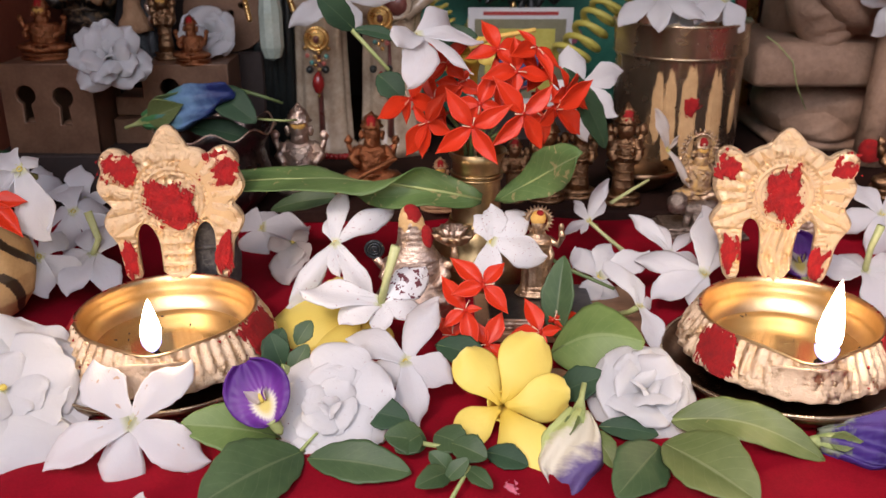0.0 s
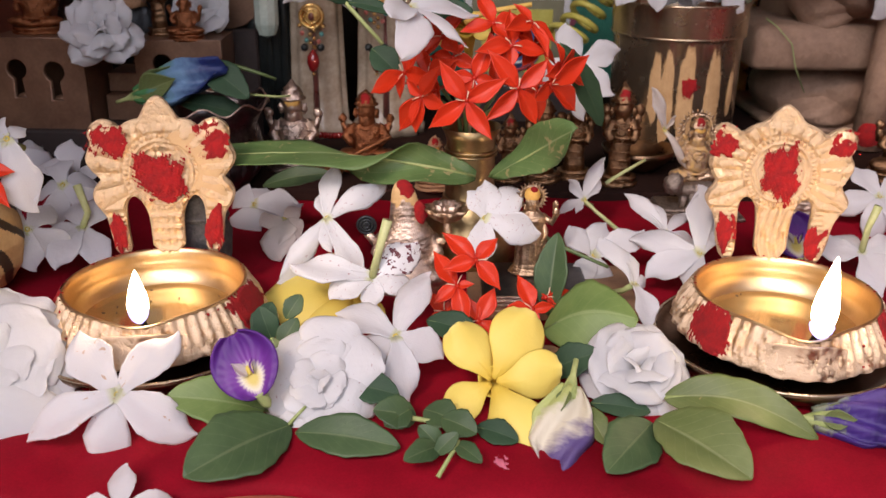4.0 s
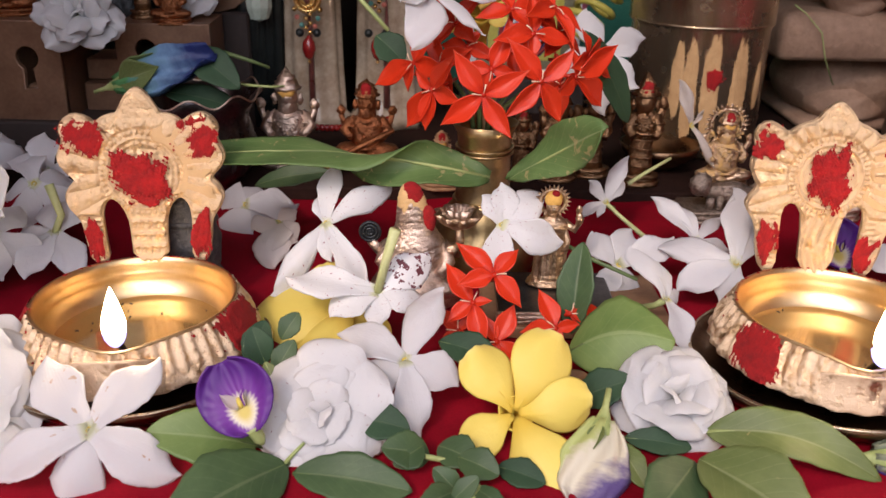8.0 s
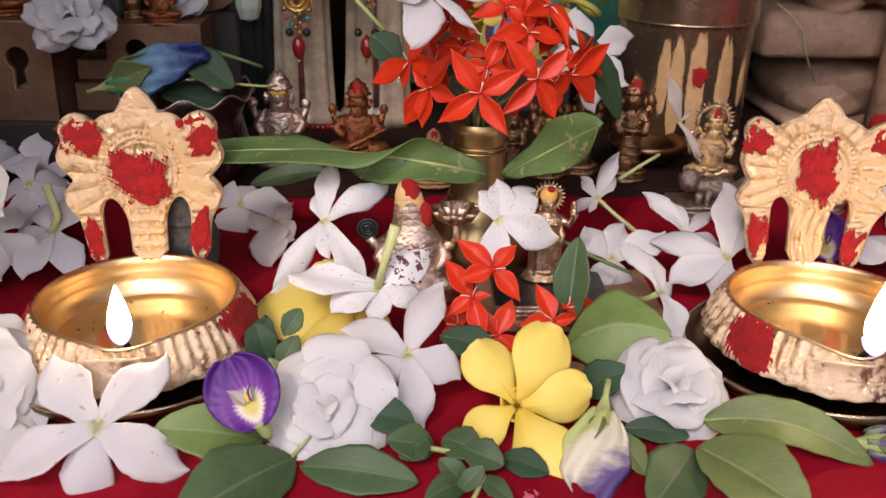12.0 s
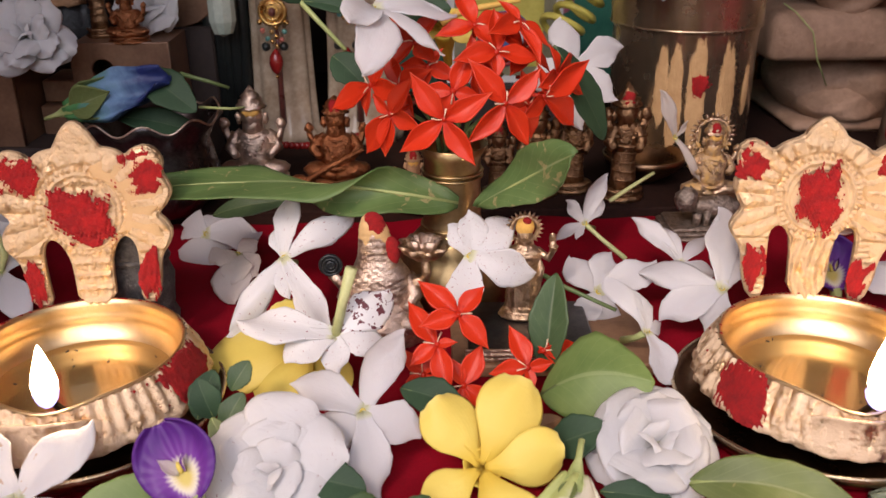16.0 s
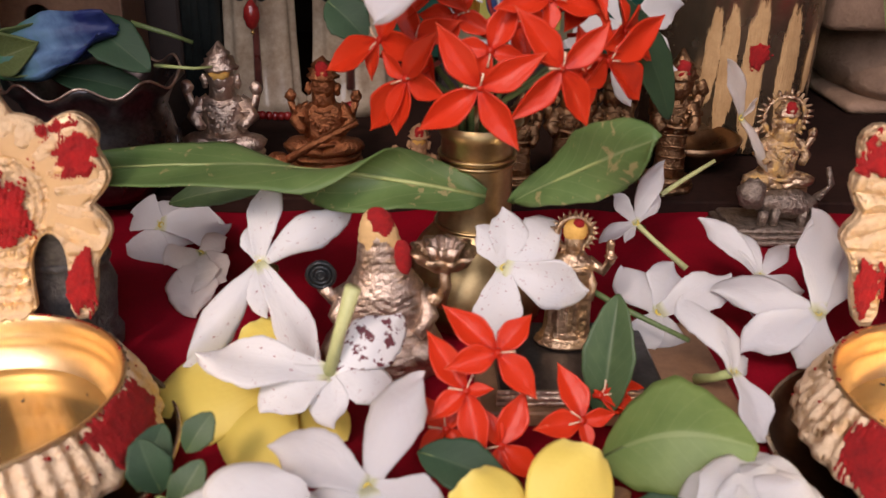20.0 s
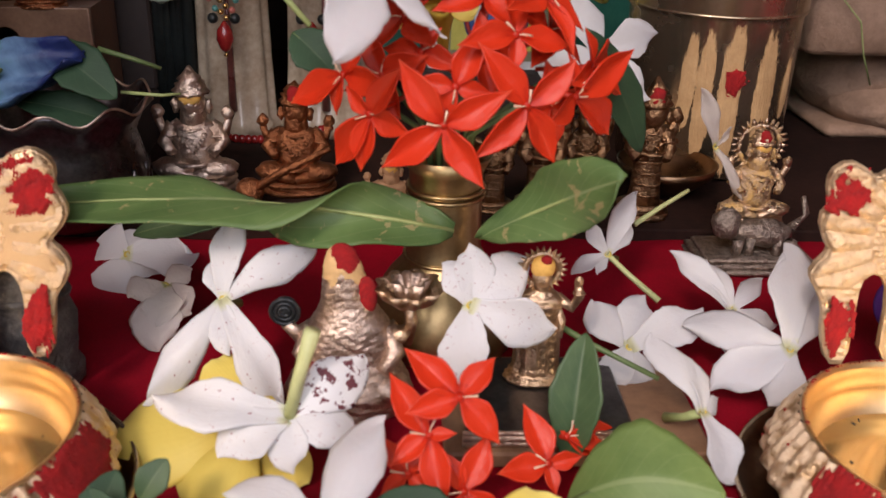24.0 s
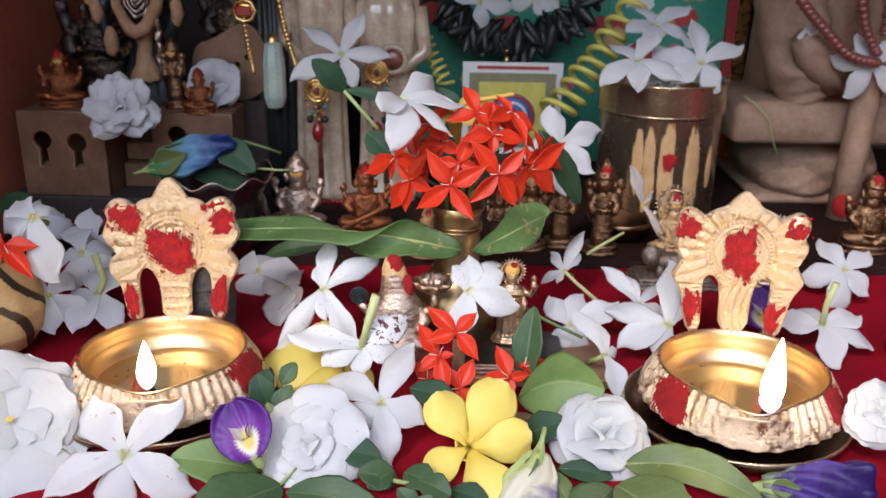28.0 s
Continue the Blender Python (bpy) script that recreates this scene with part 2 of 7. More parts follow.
M_DRY_STALK = surface("dry_stalk", (0.60, 0.34, 0.06), (0.80, 0.55, 0.14), 0.6, 0, 80, 700)
M_STEM_DARK = surface("dark_stem", (0.07, 0.12, 0.04), (0.14, 0.20, 0.07), 0.5, 0, 80, 700)
M_CREAM = surface("cream_stamen", (0.72, 0.46, 0.30), (0.84, 0.66, 0.48), 0.6, 0, 300, 1500)
M_POLLEN = surface("pollen", (0.55, 0.42, 0.05), (0.75, 0.62, 0.15), 0.7, 0, 300, 1500)
M_POWDER = surface("vermilion_powder", (0.19, 0.003, 0.004), (0.40, 0.009, 0.009), 0.92, 0, 260, 1800, 0.9, 0.001)
M_PASTE = surface("sandal_paste", (0.52, 0.32, 0.13), (0.70, 0.47, 0.22), 0.85, 0, 120, 900, 0.5, 0.0006)
M_SANDAL = surface("smeared_sandal_paste", (0.52, 0.34, 0.165), (0.62, 0.42, 0.22), 0.62, 0, 60, 500, 0.5, 0.0008)
M_STROKE = surface("dry_sandal_stroke", (0.40, 0.235, 0.10), (0.56, 0.36, 0.175), 0.85, 0, 120, 900, 0.5, 0.0006)
M_TURMERIC = surface("turmeric_paste", (0.52, 0.27, 0.05), (0.76, 0.46, 0.12), 0.8, 0, 200, 1200, 0.6, 0.0006)
M_BRASS = worn_brass("brass_plate", (0.84, 0.62, 0.38), (0.62, 0.45, 0.27), 0.52, 0.30)
M_BOWL = surface("polished_brass", (0.64, 0.46, 0.23), (0.76, 0.58, 0.34), 0.36, 1.0, 40, 500, 0.12, 0.0003)
M_SKIRT = worn_brass("brass_skirt", (0.78, 0.54, 0.31), (0.76, 0.58, 0.39), 0.53, 0.30, 0.7)
M_SAUCER = surface("dark_brass", (0.14, 0.085, 0.05), (0.30, 0.19, 0.11), 0.30, 1.0, 50, 500, 0.15, 0.0004)
M_VASE = surface("aged_brass", (0.34, 0.24, 0.11), (0.56, 0.42, 0.22), 0.36, 1.0, 60, 700, 0.2, 0.0003)
M_CUP = surface("tarnished_brass", (0.40, 0.31, 0.20), (0.68, 0.56, 0.40), 0.26, 0.92, 45, 600, 0.2, 0.0003)
M_SILVER = surface("tarnished_silver", (0.40, 0.30, 0.235), (0.80, 0.66, 0.55), 0.42, 1.0, 260, 900, 1.0, 0.0013)
M_PLEATS = surface("pleated_silver", (0.36, 0.26, 0.20), (0.76, 0.61, 0.50), 0.42, 1.0, 420, 1500, 0.8, 0.0009)
M_BRONZE = surface("old_bronze", (0.15, 0.080, 0.040), (0.40, 0.245, 0.135), 0.42, 1.0, 260, 900, 1.0, 0.0013)
M_COPPER = surface("copper_idol", (0.20, 0.07, 0.03), (0.48, 0.20, 0.09), 0.44, 1.0, 420, 1300, 1.0, 0.0016)
M_DARKPOT = surface("blackened_silver", (0.03, 0.028, 0.03), (0.14, 0.13, 0.13), 0.30, 0.9, 60, 700, 0.3, 0.0005)
M_BOX = surface("brown_brass_block", (0.135, 0.068, 0.042), (0.26, 0.150, 0.088), 0.42, 0.35, 50, 600, 0.3, 0.0004)
M_CLOTH = surface("red_cloth", (0.14, 0.0012, 0.006), (0.29, 0.0032, 0.015), 0.75, 0, 30, 1600, 0.5, 0.0004)
M_CLOTH.node_tree.nodes["Principled BSDF"].inputs["Specular IOR Level"].default_value = 0.12
M_WOOD = surface("red_brown_wood", (0.25, 0.068, 0.038), (0.42, 0.130, 0.074), 0.5, 0, 12, 300, 0.3, 0.0006)
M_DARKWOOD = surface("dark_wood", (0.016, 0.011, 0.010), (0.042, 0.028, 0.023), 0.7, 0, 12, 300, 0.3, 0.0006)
M_WALL = surface("room_plaster", (0.42, 0.39, 0.35), (0.52, 0.49, 0.44), 0.9, 0, 3, 60, 0.3, 0.002)
M_MARBLE = surface("cream_marble", (0.27, 0.19, 0.12), (0.60, 0.50, 0.37), 0.22, 0, 55, 500, 0.25, 0.0006, 0.7)
M_STONE = surface("buff_stone", (0.22, 0.135, 0.088), (0.38, 0.245, 0.165), 0.75, 0, 70, 400, 0.9, 0.0025)
M_GOLD = surface("gold", (0.62, 0.38, 0.12), (0.85, 0.58, 0.24), 0.28, 1.0, 200, 900, 0.3, 0.0003)
M_BLACK = surface("black_beads", (0.006, 0.008, 0.008), (0.018, 0.024, 0.022), 0.42, 0, 200, 900, 0.3, 0.0003)
M_REDBEAD = surface("red_bead", (0.20, 0.01, 0.012), (0.34, 0.025, 0.02), 0.22, 0, 200, 900, 0.2, 0.0003, 0.5)
M_MAROON = surface("maroon_bead", (0.12, 0.035, 0.03), (0.22, 0.07, 0.055), 0.3, 0, 200, 900, 0.2, 0.0003, 0.3)
M_CRYSTAL = surface("green_white_crystal", (0.30, 0.38, 0.32), (0.52, 0.60, 0.52), 0.15, 0, 60, 600, 0.2, 0.0003, 0.6)
M_CORAL = surface("coral_bead", (0.45, 0.12, 0.09), (0.60, 0.20, 0.15), 0.3, 0, 200, 900, 0.2, 0.0003, 0.3)
M_TEAL = surface("turquoise_bead", (0.05, 0.22, 0.20), (0.12, 0.36, 0.32), 0.3, 0, 200, 900, 0.2, 0.0003, 0.3)
M_SPIRAL = surface("yellow_ribbon", (0.55, 0.48, 0.08), (0.72, 0.66, 0.16), 0.5, 0, 80, 700, 0.2, 0.0003)
M_CARD = surface("white_card", (0.70, 0.70, 0.68), (0.80, 0.80, 0.78), 0.7, 0, 30, 500, 0.2, 0.0002)
M_GREEN = surface("green_print", (0.02, 0.20, 0.14), (0.06, 0.34, 0.22), 0.5, 0, 40, 500, 0.1, 0.0002)
M_PINK = surface("pink_print", (0.50, 0.10, 0.18), (0.70, 0.20, 0.28), 0.6, 0, 120, 500, 0.1, 0.0002)
M_BLUEPRINT = surface("blue_print", (0.04, 0.10, 0.30), (0.10, 0.20, 0.45), 0.6, 0, 120, 500, 0.1, 0.0002)
M_REDPRINT = surface("red_print", (0.36, 0.03, 0.03), (0.50, 0.06, 0.05), 0.6, 0, 60, 500, 0.1, 0.0002)
M_NIGHT = surface("blackened_metal", (0.012, 0.015, 0.017), (0.05, 0.055, 0.06), 0.4, 0.6, 90, 700, 0.8, 0.001)
M_OCHRE = surface("dull_ochre_paste", (0.26, 0.14, 0.07), (0.48, 0.29, 0.16), 0.8, 0, 120, 900, 0.6, 0.0008)
M_PEWTER = surface("dull_pewter", (0.13, 0.10, 0.085), (0.46, 0.39, 0.33), 0.46, 0.9, 420, 1300, 1.0, 0.0016)
M_PEWTER_DARK = surface("dark_grey_stone", (0.035, 0.034, 0.036), (0.15, 0.14, 0.135), 0.5, 0.2, 320, 900, 1.0, 0.0014)
M_OLIVE = surface("olive_print", (0.20, 0.19, 0.11), (0.30, 0.28, 0.17), 0.6, 0, 120, 500, 0.1, 0.0002)
M_WICK = surface("charred_wick", (0.01, 0.008, 0.007), (0.05, 0.04, 0.035), 0.9)
M_FLAME = glow("flame", (1.0, 0.80, 0.50), 60.0)
M_FLAME_BASE = glow("flame_base", (0.45, 0.45, 1.0), 3.0)


# ---- shapes ----
rng = random.Random(7)


def mesh_of(name, verts, faces, mats, midx=None, uvs=None, smooth=True):
    me = bpy.data.meshes.new(name)
    me.from_pydata([tuple(v) for v in verts], [], faces)
    for m in mats if isinstance(mats, (list, tuple)) else [mats]:
        me.materials.append(m)
    if midx is not None:
        me.polygons.foreach_set("material_index", midx)
    if smooth:
        me.polygons.foreach_set("use_smooth", [True] * len(me.polygons))
    if uvs is not None:
        layer = me.uv_layers.new(name="uv")
        idx = np.empty(len(me.loops), dtype=np.int32)
        me.loops.foreach_get("vertex_index", idx)
        layer.data.foreach_set("uv", np.asarray(uvs, dtype=np.float32)[idx].ravel())
    me.update()
    return me


def sheet(name, fn, nu, nv, thick, mat):
    """A thin closed skin over fn(u, v), u and v arrays from 0 to 1: both faces and the rim."""
    u, v = np.meshgrid(np.linspace(0, 1, nu), np.linspace(0, 1, nv))
    p = np.stack(fn(u, v), -1)
    du, dv = np.gradient(p, axis=1), np.gradient(p, axis=0)
    n = np.cross(du, dv)
    n /= np.maximum(np.linalg.norm(n, axis=-1, keepdims=True), 1e-12)
    top, bot = (p + n * thick / 2).reshape(-1, 3), (p - n * thick / 2).reshape(-1, 3)
    k, faces = nu * nv, []
    for j in range(nv - 1):
        for i in range(nu - 1):
            a = j * nu + i
            faces.append((a, a + 1, a + nu + 1, a + nu))
            faces.append((k + a, k + a + nu, k + a + nu + 1, k + a + 1))
    ring = [i for i in range(nu)] + [j * nu + nu - 1 for j in range(1, nv)] + [(nv - 1) * nu + i for i in range(nu - 2, -1, -1)] + [j * nu for j in range(nv - 2, 0, -1)]
    for a, b in zip(ring, ring[1:] + ring[:1]):
        faces.append((b, a, k + a, k + b))
    uv = np.stack([u, v], -1).reshape(-1, 2)
    return mesh_of(name, np.vstack([top, bot]), faces, mat, None, np.vstack([uv, uv]))


class Shape:
    """Gathers simple solids into one mesh; each solid names a material slot."""

    def __init__(self, *mats):
        self.v, self.f, self.m, self.mats = [], [], [], list(mats)

    def grid(self, p, slot=0, wrap_u=True, cap=True):
        """p: rows of rings, (rows, around, 3)."""
        rows, n = p.shape[:2]
        o = len(self.v)
        self.v.extend(p.reshape(-1, 3).tolist())
        for j in range(rows - 1):
            for i in range(n if wrap_u else n - 1):
                a, b = o + j * n + i, o + j * n + (i + 1) % n
                self.f.append((a, b, b + n, a + n))
                self.m.append(slot)
        if cap:
            self.f.append(tuple(o + i for i in reversed(range(n))))
            self.f.append(tuple(o + (rows - 1) * n + i for i in range(n)))
            self.m += [slot, slot]
        return self

    def lathe(self, prof, at=(0, 0, 0), n=24, slot=0, wave=0.0, lobes=0, squash=1.0, cap=True, shift=None):
        """prof: (radius, height) pairs from below up. wave, lobes: flutes round it."""
        a = np.linspace(0, 2 * math.pi, n, endpoint=False)
        pr = np.array(prof, float)
        r = pr[:, :1] * (1 + wave * np.cos(lobes * a)[None])
        p = np.stack([at[0] + r * np.cos(a), at[1] + squash * r * np.sin(a), at[2] + np.repeat(pr[:, 1:], n, 1)], -1)
        if shift is not None:
            p = shift(p)
        return self.grid(p, slot, True, cap)

    def ball(self, c, r, slot=0, n=12, rows=8):
        r = (r, r, r) if isinstance(r, (int, float)) else r
        t = np.linspace(-math.pi / 2 + 0.02, math.pi / 2 - 0.02, rows)[:, None]
        a = np.linspace(0, 2 * math.pi, n, endpoint=False)[None]
        return self.grid(np.stack([c[0] + r[0] * np.cos(t) * np.cos(a), c[1] + r[1] * np.cos(t) * np.sin(a), c[2] + r[2] * np.sin(t) + 0 * a], -1), slot)

    def tube(self, pts, radii, slot=0, n=8):
        """A round bar along pts."""
        pts = [Vector(q) for q in pts]
        radii = [radii] * len(pts) if isinstance(radii, (int, float)) else radii
        rings, side = [], None
        for i, q in enumerate(pts):
            d = (pts[min(i + 1, len(pts) - 1)] - pts[max(i - 1, 0)]).normalized()
            if side is None:
                side = d.orthogonal().normalized()
            side = (side - d * side.dot(d)).normalized()
            w = d.cross(side)
            rings.append([q + radii[i] * (math.cos(k) * side + math.sin(k) * w) for k in (2 * math.pi * j / n for j in range(n))])
        return self.grid(np.array(rings), slot)

    def box(self, lo, hi, slot=0, r=0.0):
        """A box with its upright and level edges taken off by r."""
        (x0, y0, z0), (x1, y1, z1) = lo, hi

        def ring(i, z):
            return [(x0 + i + r, y0 + i, z), (x1 - i - r, y0 + i, z), (x1 - i, y0 + i + r, z), (x1 - i, y1 - i - r, z), (x1 - i - r, y1 - i, z), (x0 + i + r, y1 - i, z), (x0 + i, y1 - i - r, z), (x0 + i, y0 + i + r, z)]
        if r <= 0:
            return self.grid(np.array([[(x0, y0, z), (x1, y0, z), (x1, y1, z), (x0, y1, z)] for z in (z0, z1)]), slot)
        return self.grid(np.array([ring(r, z0), ring(0, z0 + r), ring(0, z1 - r), ring(r, z1)]), slot)

    def torus(self, c, R, r, slot=0, axis="z", n=24, k=8):
        pts = []
        for j in range(n):
            a = 2 * math.pi * j / n
            ring = []
            for i in range(k):
                b = 2 * math.pi * i / k
                x, y, z = (R + r * math.cos(b)) * math.cos(a), (R + r * math.cos(b)) * math.sin(a), r * math.sin(b)
                ring.append({"z": (x, y, z), "y": (x, z, y), "x": (z, x, y)}[axis])
            pts.append(ring)
        p = np.array(pts + pts[:1]) + np.array(c)
        return self.grid(p, slot, True, False)

    def mesh(self, name, smooth=True):
        return mesh_of(name, self.v, self.f, self.mats, self.m, None, smooth)


def part(name, data, parent, label="", m=None):
    """One mesh object under a thing or under a part."""
    ob = new(name, data)
    ob.parent = parent
    if m is not None:
        ob.matrix_basis = m
    return tagged(ob, label)


def thing(name, at, label, category, group="", turn=None):
    ob = new(name)
    ob.empty_display_size = 0.01
    ob.matrix_basis = turn if turn is not None else Matrix.Translation(at)
    return tagged(ob, label, category, group)


def facing(c, n):
    """The pose of a flower at c that faces n: its x runs level, its y up the slope, its z along n."""
    n = Vector(n).normalized()
    u = Vector((0, 0, 1)).cross(n)
    u = u.normalized() if u.length > 1e-3 else Vector((1, 0, 0))
    v = n.cross(u)
    return Matrix.Translation(c) @ Matrix((u, v, n)).transposed().to_4x4()


def cloth_z(y):
    """The height of the red cloth: it rises gently towards the back, where a dark board lies on it."""
    return 0.0165 * min(1.0, max(0.0, (y - 0.2) / 0.2)) + (0.0045 if y >= 0.398 else 0.0)


# ---- flowers and leaves ----
def petal_fn(shape, seed):
    r = random.Random(seed)
    skew, curl, cup, tw = r.uniform(-0.10, 0.10), r.uniform(-0.34, 0.10), r.uniform(0.05, 0.20), r.uniform(-0.22, 0.22)
    ph, lop, roll = r.uniform(0, 6), r.choice((-1, 1)), r.uniform(-1, 0.6)

    def fn(u, v):
        s = 2 * u - 1
        if shape == "jasmine":
            w = 0.275 * (0.26 + 0.74 * np.clip(v * 1.6, 0, 1) ** 1.2) * np.clip(1 - np.clip((v - 0.45) / 0.55, 0, 1) ** 2.1, 0.0, 1) ** 0.58 + 0.003
            x = v * (1 - 0.04 * s ** 2 + 0.09 * lop * s * v ** 2)
            w = w * (1 + 0.04 * np.sin(13 * v + ph) + 0.022 * np.sin(31 * v + 2 * ph) + 0.015 * np.sin(57 * v + ph))
            x = x + 0.025 * np.sin(4 * s + ph) * v ** 3
            y = s * w * (1 + 0.22 * lop * s * v) + skew * v ** 2
            z = curl * v ** 2.2 + (0.28 * np.abs(s) ** 1.5 * w if roll > 0 else -1.1 * cup * w * s ** 2) + tw * s * w * v * 2.4 + 0.09 * np.sin(math.pi * v) - 0.42 * w * np.clip(s * lop, 0, 1) ** 2.4 * v + 0.016 * np.sin(6 * v + ph + 3 * s) * v + 0.01 * np.sin(17 * v + ph) * np.abs(s) ** 2
        elif shape == "ixora":
            w = 0.215 * np.sin(math.pi * np.clip(v, 0, 1) ** 0.88) ** 1.25 * (1 - 0.12 * v) * (1 + 0.03 * np.sin(19 * v + ph)) + 0.016 * (1 - v) + 0.002
            x, y = v, s * w + 0.4 * skew * v ** 2
            z = 0.8 * curl * v ** 2 + cup * w * 1.2 * s ** 2 + 0.42 * w * np.abs(s) ** 1.3 + 1.5 * tw * s * w * v + 0.012 * np.sin(8 * v + ph)
        else:
            # a broad rounded petal; its sides bend down under its neighbours
            wide, wave = {"allamanda": (0.41, 0.012), "rose": (0.60, 0.022)}.get(shape, (0.56, 0.030))
            grow = np.clip(v, 0, 1) ** (1.5 if shape == "allamanda" else 0.9)
            w = wide * np.sin(math.pi * (0.05 + 0.80 * grow)) ** 0.75 * (0.55 + 0.45 * np.clip(2.2 * v, 0, 1))
            x = v * (1 - 0.05 * s ** 2 + wave * (np.sin(4 * s + ph) + 0.5 * np.sin(9 * s - ph)))
            y = s * w * (1 + 0.6 * wave * np.sin(9 * v + ph)) + 0.6 * skew * v ** 2
            if shape == "allamanda":
                z = 0.30 * v * (1 - v) + 0.7 * curl * v ** 2 - 0.30 * w * s ** 2 + 0.02 * np.sin(6 * v + ph + 3 * s) * v
            elif shape == "rose":
                z = 0.36 * np.sin(2.0 * v) - 0.04 - 0.42 * w * np.abs(s) ** 2.2 + 0.030 * np.sin(4 * s + ph) * v ** 3 + 0.010 * np.sin(11 * u + 7 * v + ph)
            else:
                z = 0.20 * v - 0.17 * v ** 2.4 - 0.36 * w * np.abs(s) ** 2.2 + 0.040 * np.sin(4 * s + ph) * v ** 3 + 0.010 * np.sin(9 * s - ph + 3 * v) * v ** 2
        return x, y, z
    return fn


PETALS = {}


def eased(fn):
    """The same sheet with its rows closer together towards the tip."""
    return lambda u, v: fn(u, np.sin(0.5 * math.pi * v))


def petal(shape, mat, k, thick=0.016):
    key = (shape, mat.name, k)
    if key not in PETALS:
        PETALS[key] = sheet(shape + "_petal", eased(petal_fn(shape, k * 13 + len(shape))), *((25, 25) if shape in ("gardenia", "allamanda", "rose") else (15, 21)), thick, mat)
    return PETALS[key]


def spoke(angle, length, wide=1.0, lift=0.0, roll=0.0):
    return pose(0, 0, 0, 0, 0, angle) @ pose(0, 0, 0, roll, -lift, 0) @ Matrix.Diagonal((length, length * wide, length, 1))


def stalk(parent, pts, r, mat=None, name="stem", label=""):
    return part(name, Shape(mat or M_STEM).tube(pts, r).mesh(name), parent, label)


def jasmine(c, n, tips, label, mat=None, stem=None, tube=True, wide=1.0, lift=4.0, group="white jasmine flowers", thick=0.0013, odd=-1):
    """A pinwheel flower with five waxy white petals; tips: (angle, length) of each."""
    ob = thing("jasmine_flower", c, label, "flower", group, facing(c, n))
    k = int(abs(c[0] * 7919 + c[1] * 3571) * 100)
    for i, (a, l) in enumerate(tips):
        part("petal", petal("jasmine", mat or M_WHITE, (k + i) % 9) if i != odd else petal("jasmine", M_WHITE_FLECKED, 3), ob, "petal spattered with dark red powder" if i == odd else "", Matrix.Translation((0, 0, 0.0002 * (i % 3))) @ spoke(a, l, wide * max(0.85, min(1.45, 0.023 / l)), lift + rng.uniform(-6, 6), rng.uniform(-6, 10)))
    part("eye", Shape(M_POLLEN).torus((0, 0, 0.0004), 0.0008, 0.0003, n=12, k=6).mesh("eye"), ob, "pale yellow centre")
    if tube:
        stalk(ob, [(0, 0, 0), (0.0005, 0, -0.006), (0.001, 0.001, -0.012)], [0.0012, 0.0010, 0.0013], M_STEM)
    if stem:
        stalk(ob, [(0, 0, 0.0), *stem], [thick] * len(stem) + [thick * 1.25], M_STEM_PALE)
    return ob


def ixora(c, n, tips, parent=None, group="red ixora florets", tube=0.010):
    """A small red star with four pointed petals on a thin tube."""
    if parent is None:
        ob = thing("ixora_floret", c, "small bright red four-petalled ixora floret", "flower", group, facing(c, n))
    else:
        ob = new("floret")
        ob.parent, ob.matrix_basis = parent, facing(c, n)
    k = int(abs(c[0] * 7919 + c[1] * 3571) * 100)
    for i, (a, l) in enumerate(tips):
        part("petal", petal("ixora", M_RED, (k + i) % 7, 0.02), ob, "", Matrix.Translation((0, 0, 0.0002 * (i % 2))) @ spoke(a, l, max(0.95, min(1.2, 0.015 / l)), rng.uniform(-4, 12), rng.uniform(-8, 8)))
    part("throat", Shape(M_RED).ball((0, 0, 0.0005), (0.0010, 0.0010, 0.0006), n=8, rows=5).mesh("throat"), ob)
    for i in range(k % 2, len(tips), 3):
        a = radians((tips[i][0] + tips[(i + 1) % len(tips)][0]) / 2 + (180 if abs(tips[i][0] - tips[(i + 1) % len(tips)][0]) > 180 else 0))
        part("stamen", Shape(M_CREAM).tube([(0, 0, 0.0006), (0.0016 * math.cos(a), 0.0016 * math.sin(a), 0.0014), (0.0036 * math.cos(a), 0.0036 * math.sin(a), 0.0012)], [0.00012, 0.00018, 0.00028], n=5).mesh("stamen"), ob, "thin cream stamen")
    part("tube", Shape(M_RED).tube([(0, 0, 0), (0.0003, 0, -tube * 0.5), (0, 0.0004, -tube)], [0.0008, 0.0006, 0.0006], n=6).mesh("tube"), ob)
    return ob


def allamanda(c, n, tips, label, wide=1.0, lifts=(8, 8, 8, 8, 8)):
    ob = thing("yellow_flower", c, label, "flower", "yellow allamanda flowers", facing(c, n))
    for i, (a, l) in enumerate(tips):
        part("petal", petal("allamanda", M_YELLOW, (i * 2 + int(c[0] * 1000)) % 7), ob, "", Matrix.Translation((0.0008 * math.cos(radians(a)), 0.0008 * math.sin(radians(a)), 0.0003 * (i % 3))) @ spoke(a, l, wide, lifts[i], 14))
    part("throat", Shape(M_YELLOW).lathe([(0.0012, -0.016), (0.0018, -0.010), (0.0034, -0.003), (0.0052, 0.0012), (0.0047, 0.0010), (0.0030, -0.003), (0.0012, -0.008)], n=20, wave=0.08, lobes=5).mesh("throat"), ob, "golden funnel")
    for i, (a, l) in enumerate(tips):
        q = radians(a)
        part("throat_line", Shape(M_YELLOW).tube([(0.0012 * math.cos(q), 0.0012 * math.sin(q), 0.0006), (0.0040 * math.cos(q), 0.0040 * math.sin(q), 0.0016), (0.0075 * math.cos(q + 0.06), 0.0075 * math.sin(q + 0.06), 0.0024)], [0.00035, 0.0003, 0.00008], n=5).mesh("throat_line"), ob, "darker line running into the throat")
    return ob


